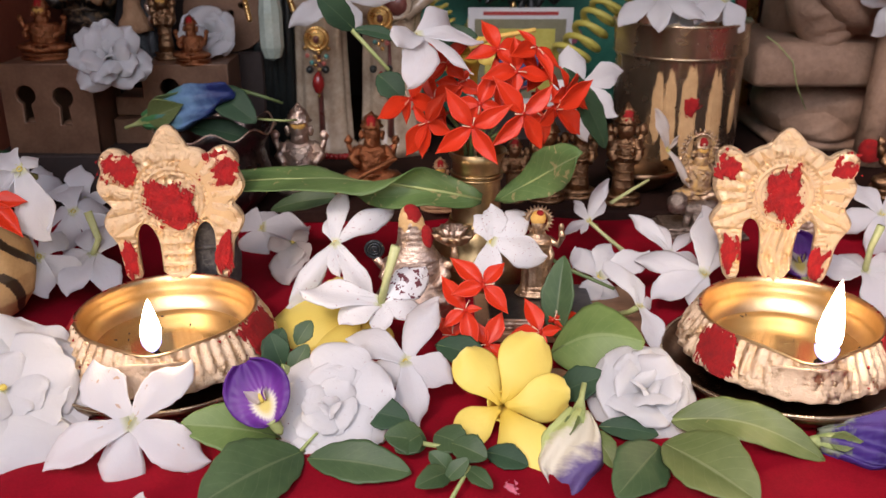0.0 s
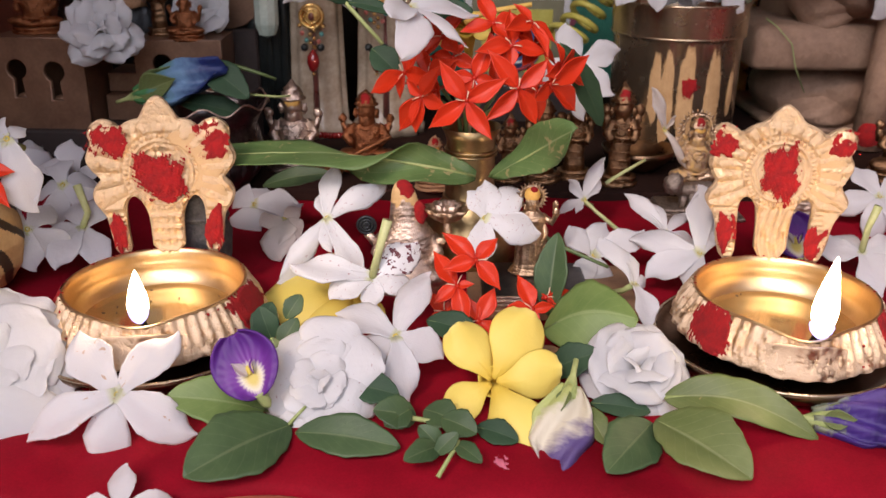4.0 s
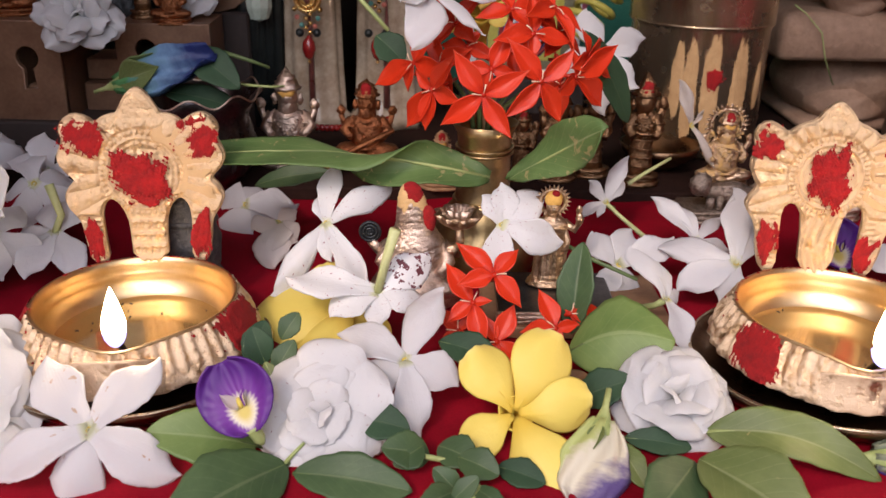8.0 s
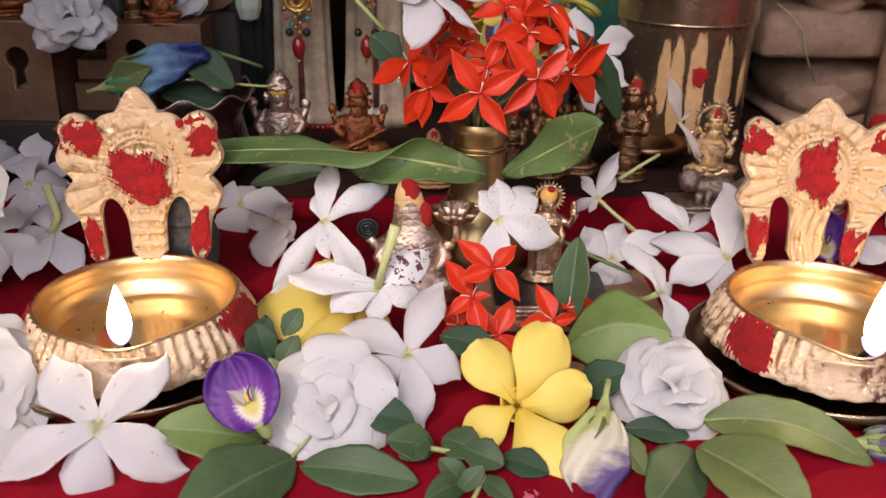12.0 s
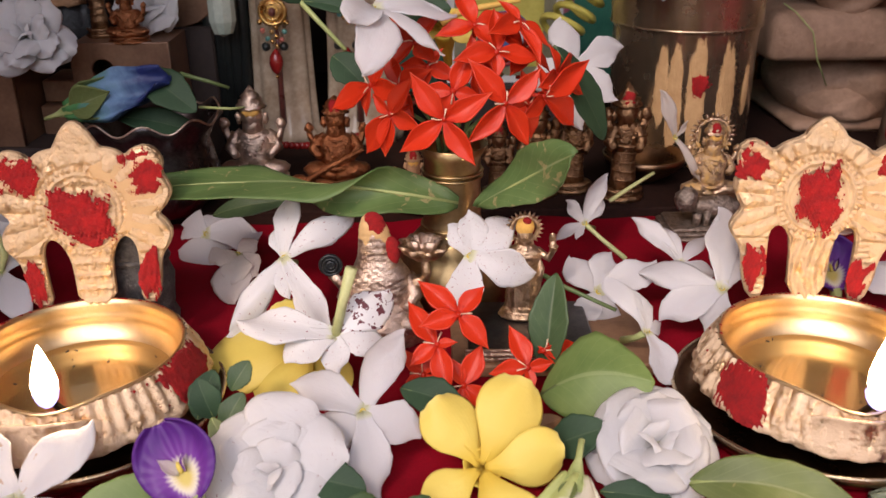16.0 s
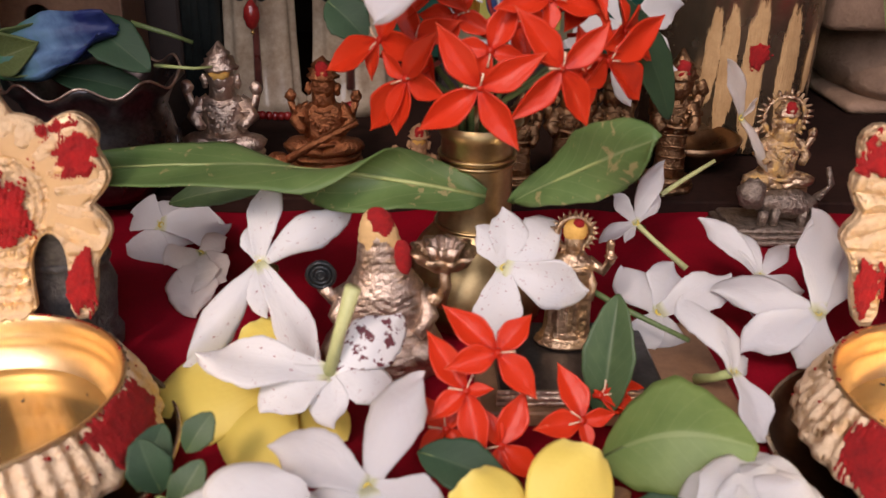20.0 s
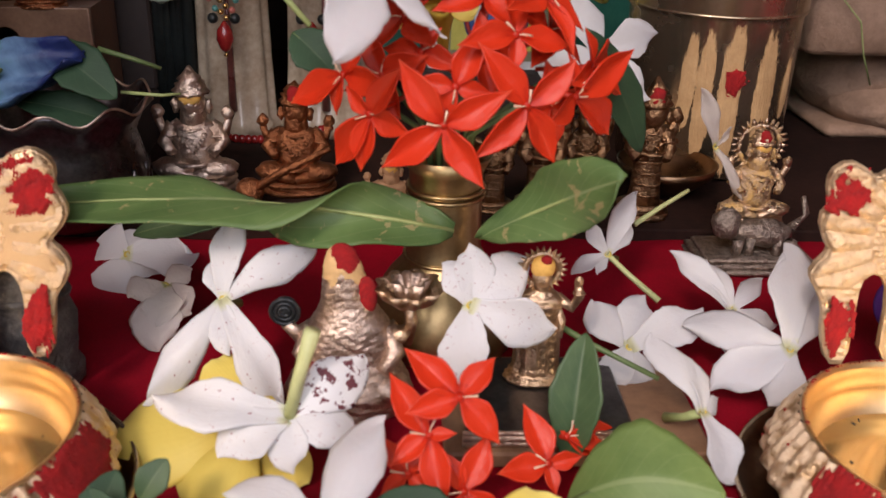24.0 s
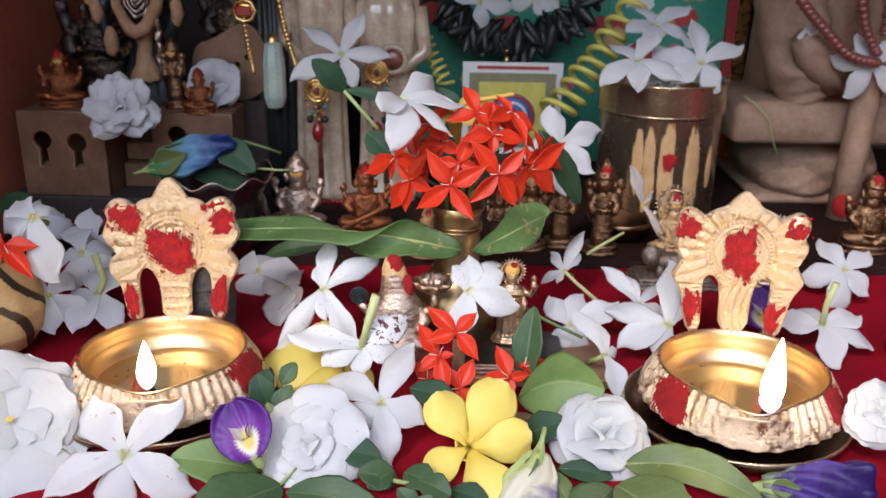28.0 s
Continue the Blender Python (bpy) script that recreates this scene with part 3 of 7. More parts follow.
def gardenia(c, n, R, label, seed=1, mat=None, shape="gardenia", broad=1.28, shells=((1.08, 7, -5), (0.84, 6, 4), (0.54, 4, 16), (0.27, 3, 50)), group="double white gardenias", eye=False):
    """A double flower: shells of cupped petals, steeper towards the heart."""
    r = random.Random(seed)
    ob = thing("gardenia", c, label, "flower", group, facing(c, n))
    for s, (rad, cnt, lift) in enumerate(shells):
        for i in range(cnt):
            a = 360 * i / cnt + s * 31 + r.uniform(-20, 20)
            l = R * rad * r.uniform(0.84, 1.10)
            part("petal", petal(shape, mat or M_WHITE, r.randrange(7)), ob, "", Matrix.Translation((0, 0, R * (0.035 * s - 0.1))) @ spoke(a, l, broad * r.uniform(0.88, 1.12), lift + r.uniform(-7, 7), 6 + r.uniform(-6, 6)))
    if eye:
        part("eye", Shape(M_POLLEN).ball((0, 0, R * 0.09), (R * 0.05, R * 0.05, R * 0.03)).mesh("eye"), ob, "small pale yellow centre")
    part("calyx", Shape(M_STEM).lathe([(0.002, -R * 0.45), (0.004, -R * 0.3), (R * 0.22, -R * 0.08)], n=12).mesh("calyx"), ob, "green calyx")
    return ob


def leaf(base, tip, width, n, label, mat=None, arch=0.08, fold=0.10, wavy=0.0, sway=0.0, swing=0.0, shape=1.0, stem=0.0, seed=0, twist=0.0, turn_at=0.5, turn=0.0, lag=0.0, blunt=0.72, name="leaf", group="loose green leaves"):
    """A leaf from base to tip; n: the side that it shows. arch bends it along, fold across, wavy ruffles its rims, sway swings the midrib aside."""
    b, t = Vector(base), Vector(tip)
    d = t - b
    L = d.length
    x = d.normalized()
    z = Vector(n)
    z = (z - x * z.dot(x)).normalized()
    y = z.cross(x)
    ph = seed * 1.7

    def fn(u, v):
        s = 2 * u - 1
        w = width / 2 * np.sin(math.pi * np.clip(v, 0.001, 0.999) ** shape) ** blunt + 0.0002
        w = w * (1 + 0.035 * np.sin(15 * v + ph) + 0.025 * np.sin(37 * v + 3 * ph)) 
        k = np.clip((v - turn_at + lag * s) / 0.44 + 0.5, 0, 1)
        th = radians(twist) * np.exp(-((v - 0.5) / 0.16) ** 2) + radians(turn) * k * k * (3 - 2 * k)
        px = v * L
        py = s * w * np.cos(th) + sway * L * np.sin(math.pi * v) + swing * L * np.sin(2 * math.pi * v)
        pz = s * w * np.sin(th) + 0.0016 * np.sin(th) + arch * L * np.sin(math.pi * v) + fold * w * np.abs(s) * 2 + wavy * width * np.sin(9 * v + ph + 1.5 * s) * (0.3 + np.abs(s))
        return px, py, pz
    ob = thing(name, base, label, "leaf", group, Matrix.Translation(b) @ Matrix((x, y, z)).transposed().to_4x4())
    part("blade", sheet("blade", fn, 15, 27, 0.0004, mat or M_LEAF), ob)
    part("midrib", Shape(M_STEM if mat in (M_LEAF_LIGHT, M_LEAF_SCAR) else M_STEM_DARK).tube([((v * L), sway * L * math.sin(math.pi * v) + swing * L * math.sin(2 * math.pi * v), arch * L * math.sin(math.pi * v) - 0.0003) for v in (-stem / L if stem else 0.0, 0.15, 0.35, 0.55, 0.75, 0.93)], [0.0006, 0.0006, 0.0005, 0.0004, 0.0003, 0.0002], n=6).mesh("midrib"), ob)
    return ob


def pea(c, n, R, label, turn=0, mat=None, name="pea_flower"):
    """A butterfly pea: one wide banner petal with a pale blotch, two small wings and a keel in the middle, a green calyx."""
    ob = thing(name, c, label, "flower", "butterfly pea flowers", facing(c, n) @ pose(0, 0, 0, 0, 0, turn))

    def banner(u, v):
        q = 2 * u - 1
        w = 1.10 * np.sqrt(np.clip(np.sin(math.pi * np.clip(v * 0.96 + 0.02, 0, 1)), 0, 1)) * (0.86 + 0.14 * v)
        return (R * (2.0 * v - 1.0), R * q * w, R * (0.22 * q ** 2 + 0.30 * (v - 0.35) ** 2 + 0.060 * np.sin(9 * q + 5 * v) * np.abs(q)))
    part("banner_petal", sheet("banner", banner, 25, 25, 0.0005, mat or M_PEA), ob)
    for k, (sd, len_) in enumerate(((-1, 0.50), (1, 0.62))):
        part("wing_petal", petal("ixora", M_OLD_WHITE if k else (mat or M_PEA), 2 + sd), ob, "pale folded wing" if k else "", Matrix.Translation((R * -0.30, sd * R * 0.10, R * 0.10)) @ spoke(sd * 22, R * len_, 1.2, 20, sd * 40))
    part("keel", Shape(M_POLLEN).ball((R * -0.15, 0, R * 0.10), (R * 0.16, R * 0.07, R * 0.07)).mesh("keel"), ob, "yellow keel")
    part("calyx", Shape(M_STEM).lathe([(R * 0.06, -R * 0.5), (R * 0.16, -R * 0.35), (R * 0.2, 0), (R * 0.22, R * 0.05)], n=10).mesh("calyx"), ob, "green calyx", Matrix.Translation((-R * 0.9, 0, -R * 0.05)) @ pose(0, 0, 0, 0, 60, 0))
    return ob


def shut_pea(base, tip, width, n, label, mat, taper=0.74, ruffle=1.0, sepal=0.28):
    """A half-shut pea flower: the banner petal folded round the keel, ruffled at its lip, in a green calyx with a stem."""
    b, d = Vector(base), Vector(tip) - Vector(base)
    L, x = d.length, d.normalized()
    z = Vector(n)
    z = (z - x * z.dot(x)).normalized()
    ob = thing("pea_flower", base, label, "flower", "butterfly pea flowers", Matrix.Translation(b) @ Matrix((x, z.cross(x), z)).transposed().to_4x4())

    def fold(k, span, ph):
        def fn(u, v):
            a = span * (2 * u - 1)
            r = width / 2 * k * (0.20 + 0.80 * np.sin(math.pi * np.clip(0.08 + taper * v, 0, 1)) ** 1.1)
            return (L * (0.04 + 0.96 * v * (1 - 0.14 * np.abs(2 * u - 1) ** 2)), r * np.sin(a) * (1 + 0.07 * ruffle * np.sin(17 * v + 5 * u + ph) * v), 0.55 * r * np.cos(a) + ruffle * (0.0022 * np.sin(11 * u + ph) * v ** 2 + 0.0007 * np.sin(29 * u + 9 * v)))
        return fn
    part("banner_petal", sheet("banner", fold(1.0, 2.0, 0.5), 25, 17, 0.0004, mat), ob)
    part("wing_petal", sheet("wing", fold(0.72, 1.5, 2.5), 15, 13, 0.0004, mat), ob, "", pose(0, 0, -0.001, 0, 6, 0))
    s = Shape(M_STEM).lathe([(0.0008, -0.008), (0.0009, -0.003), (width * 0.10, 0.0), (width * 0.16, L * 0.10), (width * 0.20, L * 0.20), (width * 0.17, L * 0.20), (width * 0.1, L * 0.08)], n=12)
    part("calyx", s.mesh("calyx"), ob, "green calyx with a thin stem", pose(0, 0, 0, 0, 90, 0))
    for k in range(4):
        part("sepal", petal("ixora", M_LEAF_LIGHT, k % 3, 0.02), ob, "green sepal", pose(0, 0, 0, 360 * k / 4 + 20, 0, 0) @ Matrix.Translation((L * 0.10, 0, width * 0.14)) @ spoke(0, L * sepal, 1.4, 14, 0))
    return ob


def grainy(x, y, seed):
    """Uneven value from about -1 to 1 over arrays x, y, at three scales."""
    r = random.Random(seed)
    out, amp = 0 * x, 0.55
    for k in (1.0, 2.3, 5.1, 11.0):
        for _ in range(3):
            a, ph = r.uniform(0, 6.3), r.uniform(0, 6.3)
            out = out + amp / 1.7 * np.sin(k * (x * math.cos(a) + y * math.sin(a)) * 3.0 + ph)
        amp *= 0.62
    return out


def patch(name, keep, place, nu, nv, mat=None):
    """A crust of powder over a grid of nu by nv cells: cells where keep(u, v) is above 0; place(u, v, height) gives the points."""
    u, v = np.meshgrid(np.linspace(0, 1, nu), np.linspace(0, 1, nv))
    k = keep(u, v)
    top = np.stack(place(u, v, np.clip(k * 2.5, 0, 1)), -1).reshape(-1, 3)
    ok = ((k[:-1, :-1] + k[1:, :-1] + k[:-1, 1:] + k[1:, 1:]) > 0)
    jj, ii = np.nonzero(ok)
    used = {}
    faces, verts = [], []
    for a in (jj * nu + ii).tolist():
        f = []
        for q in (a, a + 1, a + nu + 1, a + nu):
            if q not in used:
                used[q] = len(verts)
                verts.append(top[q])
            f.append(used[q])
        faces.append(tuple(f))
    return mesh_of(name, verts, faces, mat or M_POWDER)


def powder(name, rx, ry, seed, mat=None, lump=0.0006, rag=0.42):
    """A smear of powder with a ragged, streaky rim, in the x-y plane, slightly heaped."""
    def keep(u, v):
        x, y = 2.6 * u - 1.3, 2.6 * v - 1.3
        d = (np.abs(x) ** 2.6 + np.abs(y) ** 2.6) ** (1 / 2.6)
        return 0.96 - d + rag * grainy(x * 1.3, y * 1.0, seed) + 0.12 * np.sin(41 * x + 9 * y + seed) * np.sin(23 * y - 5 * x)

    def place(u, v, h):
        x, y = 2.6 * u - 1.3, 2.6 * v - 1.3
        return rx * x, ry * y, lump * h * (1 + 0.25 * grainy(x * 4, y * 4, seed + 5)) - 0.0002
    return patch(name, keep, place, max(24, int(rx * 2.6 / 0.00022)), max(24, int(ry * 2.6 / 0.00022)), mat)

ROSE = ((1.04, 6, -14), (0.96, 5, 4), (0.76, 4, 20), (0.46, 3, 40))
RAGGED = ((1.05, 6, -12), (0.95, 6, 8), (0.78, 5, 26), (0.48, 4, 46))
SHUT = ((1.0, 5, 6), (0.9, 4, 24), (0.7, 3, 44))
FLAT = ((1.08, 7, -4), (0.82, 6, 3), (0.50, 5, 9))
M_LEAF_LIGHT_B = leaf_mat("leaf_mid", (0.10, 0.18, 0.045), (0.19, 0.28, 0.080), (0.28, 0.36, 0.15), 0.02)
M_WHITE_SPECK = petal_mat("white_petal_specks", (0.80, 0.80, 0.76), (0.845, 0.85, 0.855), (0.845, 0.85, 0.86), (13.0, 0.715, (0.30, 0.03, 0.05)), see=0.36, soft=0.3)


M_LEAF_DRY = leaf_mat("leaf_dry", (0.16, 0.075, 0.03), (0.28, 0.14, 0.06), (0.34, 0.20, 0.10), 0.03)
M_RISER = surface("dark_brown_board", (0.012, 0.006, 0.005), (0.034, 0.016, 0.012), 0.8, 0, 25, 400, 0.3, 0.0005)
M_RISER.node_tree.nodes["Principled BSDF"].inputs["Specular IOR Level"].default_value = 0.1
M_PLANK = surface("brown_plank", (0.16, 0.085, 0.045), (0.30, 0.17, 0.095), 0.6, 0, 60, 500, 0.4, 0.0005)


# ---- setting ----
def slab(name, lo, hi, mat, label, category, r=0.0):
    ob = new(name, Shape(mat).box(lo, hi, 0, r).mesh(name, False))
    return tagged(ob, label, category, kind="structure")


slab("wall_west", (-0.262, 0.12, -0.05), (-0.222, 0.66, 0.40), M_WOOD, "red-brown polished wooden side of the shrine cupboard", "wall")
slab("wall_east", (0.40, 0.10, -0.05), (0.44, 0.66, 0.40), M_WOOD, "red-brown wooden side of the shrine cupboard", "wall")
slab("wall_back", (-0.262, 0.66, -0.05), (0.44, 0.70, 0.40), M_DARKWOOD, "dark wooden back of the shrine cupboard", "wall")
# unseen top board, its height and front edge set to shade the back
slab("unseen_top_board", (-0.262, 0.155, 0.40), (0.44, 0.70, 0.44), M_WOOD, "unseen red-brown board over the shrine that shades its back", "ceiling")
slab("shelf_board", (-0.262, 0.10, -0.05), (0.44, 0.70, -0.0035), M_WOOD, "brown wooden shelf under the red cloth", "shelf", 0.002)
# unseen room shell, added; its pale plaster bounces fill light onto the altar
slab("room_floor", (-2.2, -2.4, -0.95), (2.2, 1.4, -0.90), M_WALL, "plain pale floor of the room", "floor")
# unseen ceiling, added and ended early so sun and sky reach the altar
slab("unseen_ceiling", (-2.2, -0.70, 1.9), (2.2, 1.4, 1.95), M_WALL, "unseen pale ceiling that stops short to let the sun in", "ceiling")
slab("wall_room_west", (-2.25, -2.4, -0.95), (-2.2, 1.4, 1.95), M_WALL, "plain plastered wall of the room", "wall")
slab("wall_room_east", (2.2, -2.4, -0.95), (2.25, 1.4, 1.95), M_WALL, "plain plastered wall of the room", "wall")
slab("wall_room_back", (-2.2, 1.35, -0.90), (2.2, 1.4, 1.9), M_WALL, "plain plastered wall behind the cupboard", "wall")
# the gap between these two unseen walls is made up, to admit sky light
slab("wall_gap_left", (-2.2, -2.4, -0.90), (-1.1, -2.35, 1.9), M_WALL, "unseen plain wall beside a gap left for sky light", "wall")
slab("wall_gap_right", (0.9, -2.4, -0.90), (2.2, -2.35, 1.9), M_WALL, "unseen plain wall beside a gap left for sky light", "wall")
slab("cupboard_stand", (-0.24, 0.14, -0.90), (0.42, 0.68, -0.05), M_WOOD, "brown wooden lower part of the cupboard", "cupboard")


def cloth_fn(u, v):
    x = -0.222 + 0.622 * u
    hem = 0.1980 + 0.003 * np.sin(23 * u + 1.0) + 0.003 * np.sin(51 * u)
    y = np.where(v < 0.06, hem - 0.001, hem + (v - 0.06) / 0.94 * (0.655 - hem))
    z = 0.0165 * np.clip((y - 0.2) / 0.2, 0, 1)
    z = z + 0.0009 * np.sin(31 * x + 40 * y) * np.sin(60 * y + 9 * x) + 0.0006 * np.sin(140 * x - 30 * y)
    z = z - 0.0026 * np.clip(1 - (y - hem) / 0.006, 0, 1) ** 2 - np.where(v < 0.06, 0.0004 + 0 * v, 0)
    return x, y, z


slab("dark_riser", (-0.2215, 0.3960, 0.0150), (0.3995, 0.6595, 0.0209), M_RISER, "dark brown wooden board under the idols at the back", "board", 0.0006)
cloth = new("altar_cloth", sheet("altar_cloth", cloth_fn, 160, 110, 0.0008, M_CLOTH))
tagged(cloth, "deep red cloth spread over the shelf, slightly rumpled at the hem", "cloth", kind="structure")


def cut_plate(name, outline, holes, thick, bev, mat):
    """A flat plate with a curved outline and holes, its edges rounded."""
    cu = bpy.data.curves.new(name, "CURVE")
    cu.dimensions, cu.fill_mode, cu.extrude, cu.bevel_depth, cu.bevel_resolution = "2D", "BOTH", thick / 2 - bev, bev, 2
    for loop in (outline, *holes):
        sp = cu.splines.new("POLY")
        sp.points.add(len(loop) - 1)
        for p, (x, y) in zip(sp.points, loop):
            p.co = (x, y, 0, 1)
        sp.use_cyclic_u = True
    ob = bpy.data.objects.new(name, cu)
    scene.collection.objects.link(ob)
    me = bpy.data.meshes.new_from_object(ob.evaluated_get(bpy.context.evaluated_depsgraph_get()))
    bpy.data.objects.remove(ob)
    me.name = name
    me.materials.clear()
    me.materials.append(mat)
    return me


def smoothed(pts, rounds=2):
    """Corners of a closed outline cut off, again and again."""
    for _ in range(rounds):
        pts = [q for a, b in zip(pts, pts[1:] + pts[:1]) for q in ((0.75 * a[0] + 0.25 * b[0], 0.75 * a[1] + 0.25 * b[1]), (0.25 * a[0] + 0.75 * b[0], 0.25 * a[1] + 0.75 * b[1]))]
    return pts


# ---- oil lamps ----
CREST_A = [(0, 527), (22, 516), (42, 490), (60, 460), (68, 449), (88, 447), (118, 438), (136, 420), (164, 443), (203, 452), (234, 434), (248, 408), (238, 376), (254, 345), (264, 320), (250, 290), (222, 262), (214, 250), (240, 226), (252, 196), (240, 164), (220, 140), (206, 116), (200, 60), (186, -12), (138, -12), (146, 80), (147, 150), (132, 186), (108, 198), (84, 182), (66, 150), (55, 110), (54, -12)]
CREST_B = [(0, 524), (20, 512), (42, 490), (58, 465), (104, 448), (138, 422), (160, 442), (200, 458), (233, 432), (230, 386), (216, 366), (238, 330), (216, 278), (200, 258), (234, 212), (230, 186), (204, 153), (188, 110), (185, 60), (162, -12), (122, -12), (126, 110), (128, 190), (106, 216), (78, 208), (54, 165), (48, -12)]
SCALE = 0.0552 / 527


def crest_outline(half, wide):
    return smoothed([(wide * SCALE * x, SCALE * y) for x, y in half] + [(-wide * SCALE * x, SCALE * y) for x, y in reversed(half[1:])], 1)


M_ANTIQUE = surface("antique_gilt", (0.30, 0.20, 0.12), (0.78, 0.58, 0.40), 0.36, 1.0, 260, 900, 1.0, 0.0013)
M_APRON = worn_brass("dull_brass_plate", (0.74, 0.54, 0.34), (0.68, 0.51, 0.34), 0.54, 0.28, 0.5)
M_GILT_PASTE = worn_brass("pasted_gilt", (0.62, 0.46, 0.32), (0.58, 0.36, 0.12), 0.46, 0.36, 0.8)
M_OIL = surface("lamp_oil", (0.60, 0.42, 0.17), (0.74, 0.54, 0.25), 0.16, 0.85, 20, 300, 0.05, 0.0002, 0.8)


def depth_in(x, y, loop):
    """How far points lie inside a closed outline; below 0 outside it."""
    near, odd = np.full(x.shape, 1.0), np.zeros(x.shape, bool)
    for (x0, y0), (x1, y1) in zip(loop, loop[1:] + loop[:1]):
        dx, dy = x1 - x0, y1 - y0
        t = np.clip(((x - x0) * dx + (y - y0) * dy) / max(dx * dx + dy * dy, 1e-15), 0, 1)
        near = np.minimum(near, np.hypot(x - x0 - t * dx, y - y0 - t * dy))
        if y0 != y1:
            odd ^= ((y0 > y) != (y1 > y)) & (x < x0 + (y - y0) * dx / dy)
    return np.where(odd, near, -near)


def crest_xy(u, v):
    return 0.0560 * u - 0.0280, 0.0580 * v - 0.0012


def crest_relief(loop, cy, first, seed):
    """The raised work on the front of a crest."""
    def keep(u, v):
        x, y = crest_xy(u, v)
        return (depth_in(x, y, loop) + 0.00015) / 0.0010

    def place(u, v, h):
        x, y = crest_xy(u, v)
        r, th = np.hypot(x, 0.94 * (y - cy)), np.arctan2(y - cy, x)
        R = 0.0108 if first else 0.0098

        def ridge(d, w):
            return np.exp(-(d / w) ** 2)
        z = 0.0009 * ridge(r - R, 0.0005) + 0.0007 * ridge(r - R + 0.0018, 0.0004)
        z = z + 0.0011 * ridge(r - R - 0.0016, 0.0007) * (0.5 + 0.5 * np.cos(46 * th))
        out = np.clip((r - R - 0.0024) / 0.001, 0, 1)
        feather = np.abs(np.sin((11.0 if first else 13.0) * th + 30 * np.clip(r - R, 0, 1)))
        out = out * np.clip((0.0175 - (y - cy)) / 0.002 + 0.3 * (np.abs(x) > 0.007), 0, 1)
        z = z + out * 0.0014 * feather ** 0.5
        # stem and prongs
        low = np.clip((cy - 0.0125 - y) / 0.0012, 0, 1)
        stem = low * (np.abs(x) < 0.0068)
        if first:
            bands = 0.0010 * np.clip(np.cos(2 * math.pi * y / 0.0042), 0, 1) ** 2 + 0.0003 * np.cos(2 * math.pi * x / 0.0022) * (np.mod(y, 0.0042) > 0.002)
        else:
            bands = 0.0005 * np.cos(2 * math.pi * (x + 0.0016 * np.sin(190 * y)) / 0.0030)
        side = low * (np.abs(x) >= 0.0068)
        z = z * (1 - low) + stem * bands + side * (0.0004 * np.cos(2 * math.pi * y / 0.0019) * ridge(np.abs(x) - 0.0150, 0.0014))
        crinkle = ridge(r - 0.0085, 0.0030) * (0.00060 if first else 0.00020)
        z = z + crinkle * grainy(x * 420, y * 420, seed) + 0.00012 * grainy(x * 160, y * 160, seed + 1) + 0.00005 * grainy(x * 900, y * 900, seed + 2)
        return x, y, 0.0012 + h * (0.0006 + np.clip(z, -0.0004, 0.0024))
    return patch("relief", keep, place, 260, 270, M_BRASS)


def crest_paste(loop, cy, first, seed):
    """Paste smeared smooth over one shoulder, thick enough to drown the relief."""
    def keep(u, v):
        x, y = crest_xy(u, v)
        r = np.hypot(x, y - cy)
        k = np.minimum(depth_in(x, y, loop) - 0.0006, r - (0.0110 if first else 0.0124))
        edge = (x - 0.0035 - 0.35 * np.clip(0.036 - y, 0, 1)) if first else (x - 0.0085)
        k = np.minimum(k, np.minimum(edge, np.minimum(y - (0.0185 if first else 0.0200), 0.0440 - y)))
        return (k + 0.0010 * grainy(x * 150, y * 150, seed + 3)) / 0.0030

    def place(u, v, h):
        x, y = crest_xy(u, v)
        return x, y, 0.0014 + h * (0.0016 + 0.00012 * grainy(x * 170, y * 170, seed + 4))
    return patch("sandal_paste", keep, place, 150, 160, M_SANDAL)


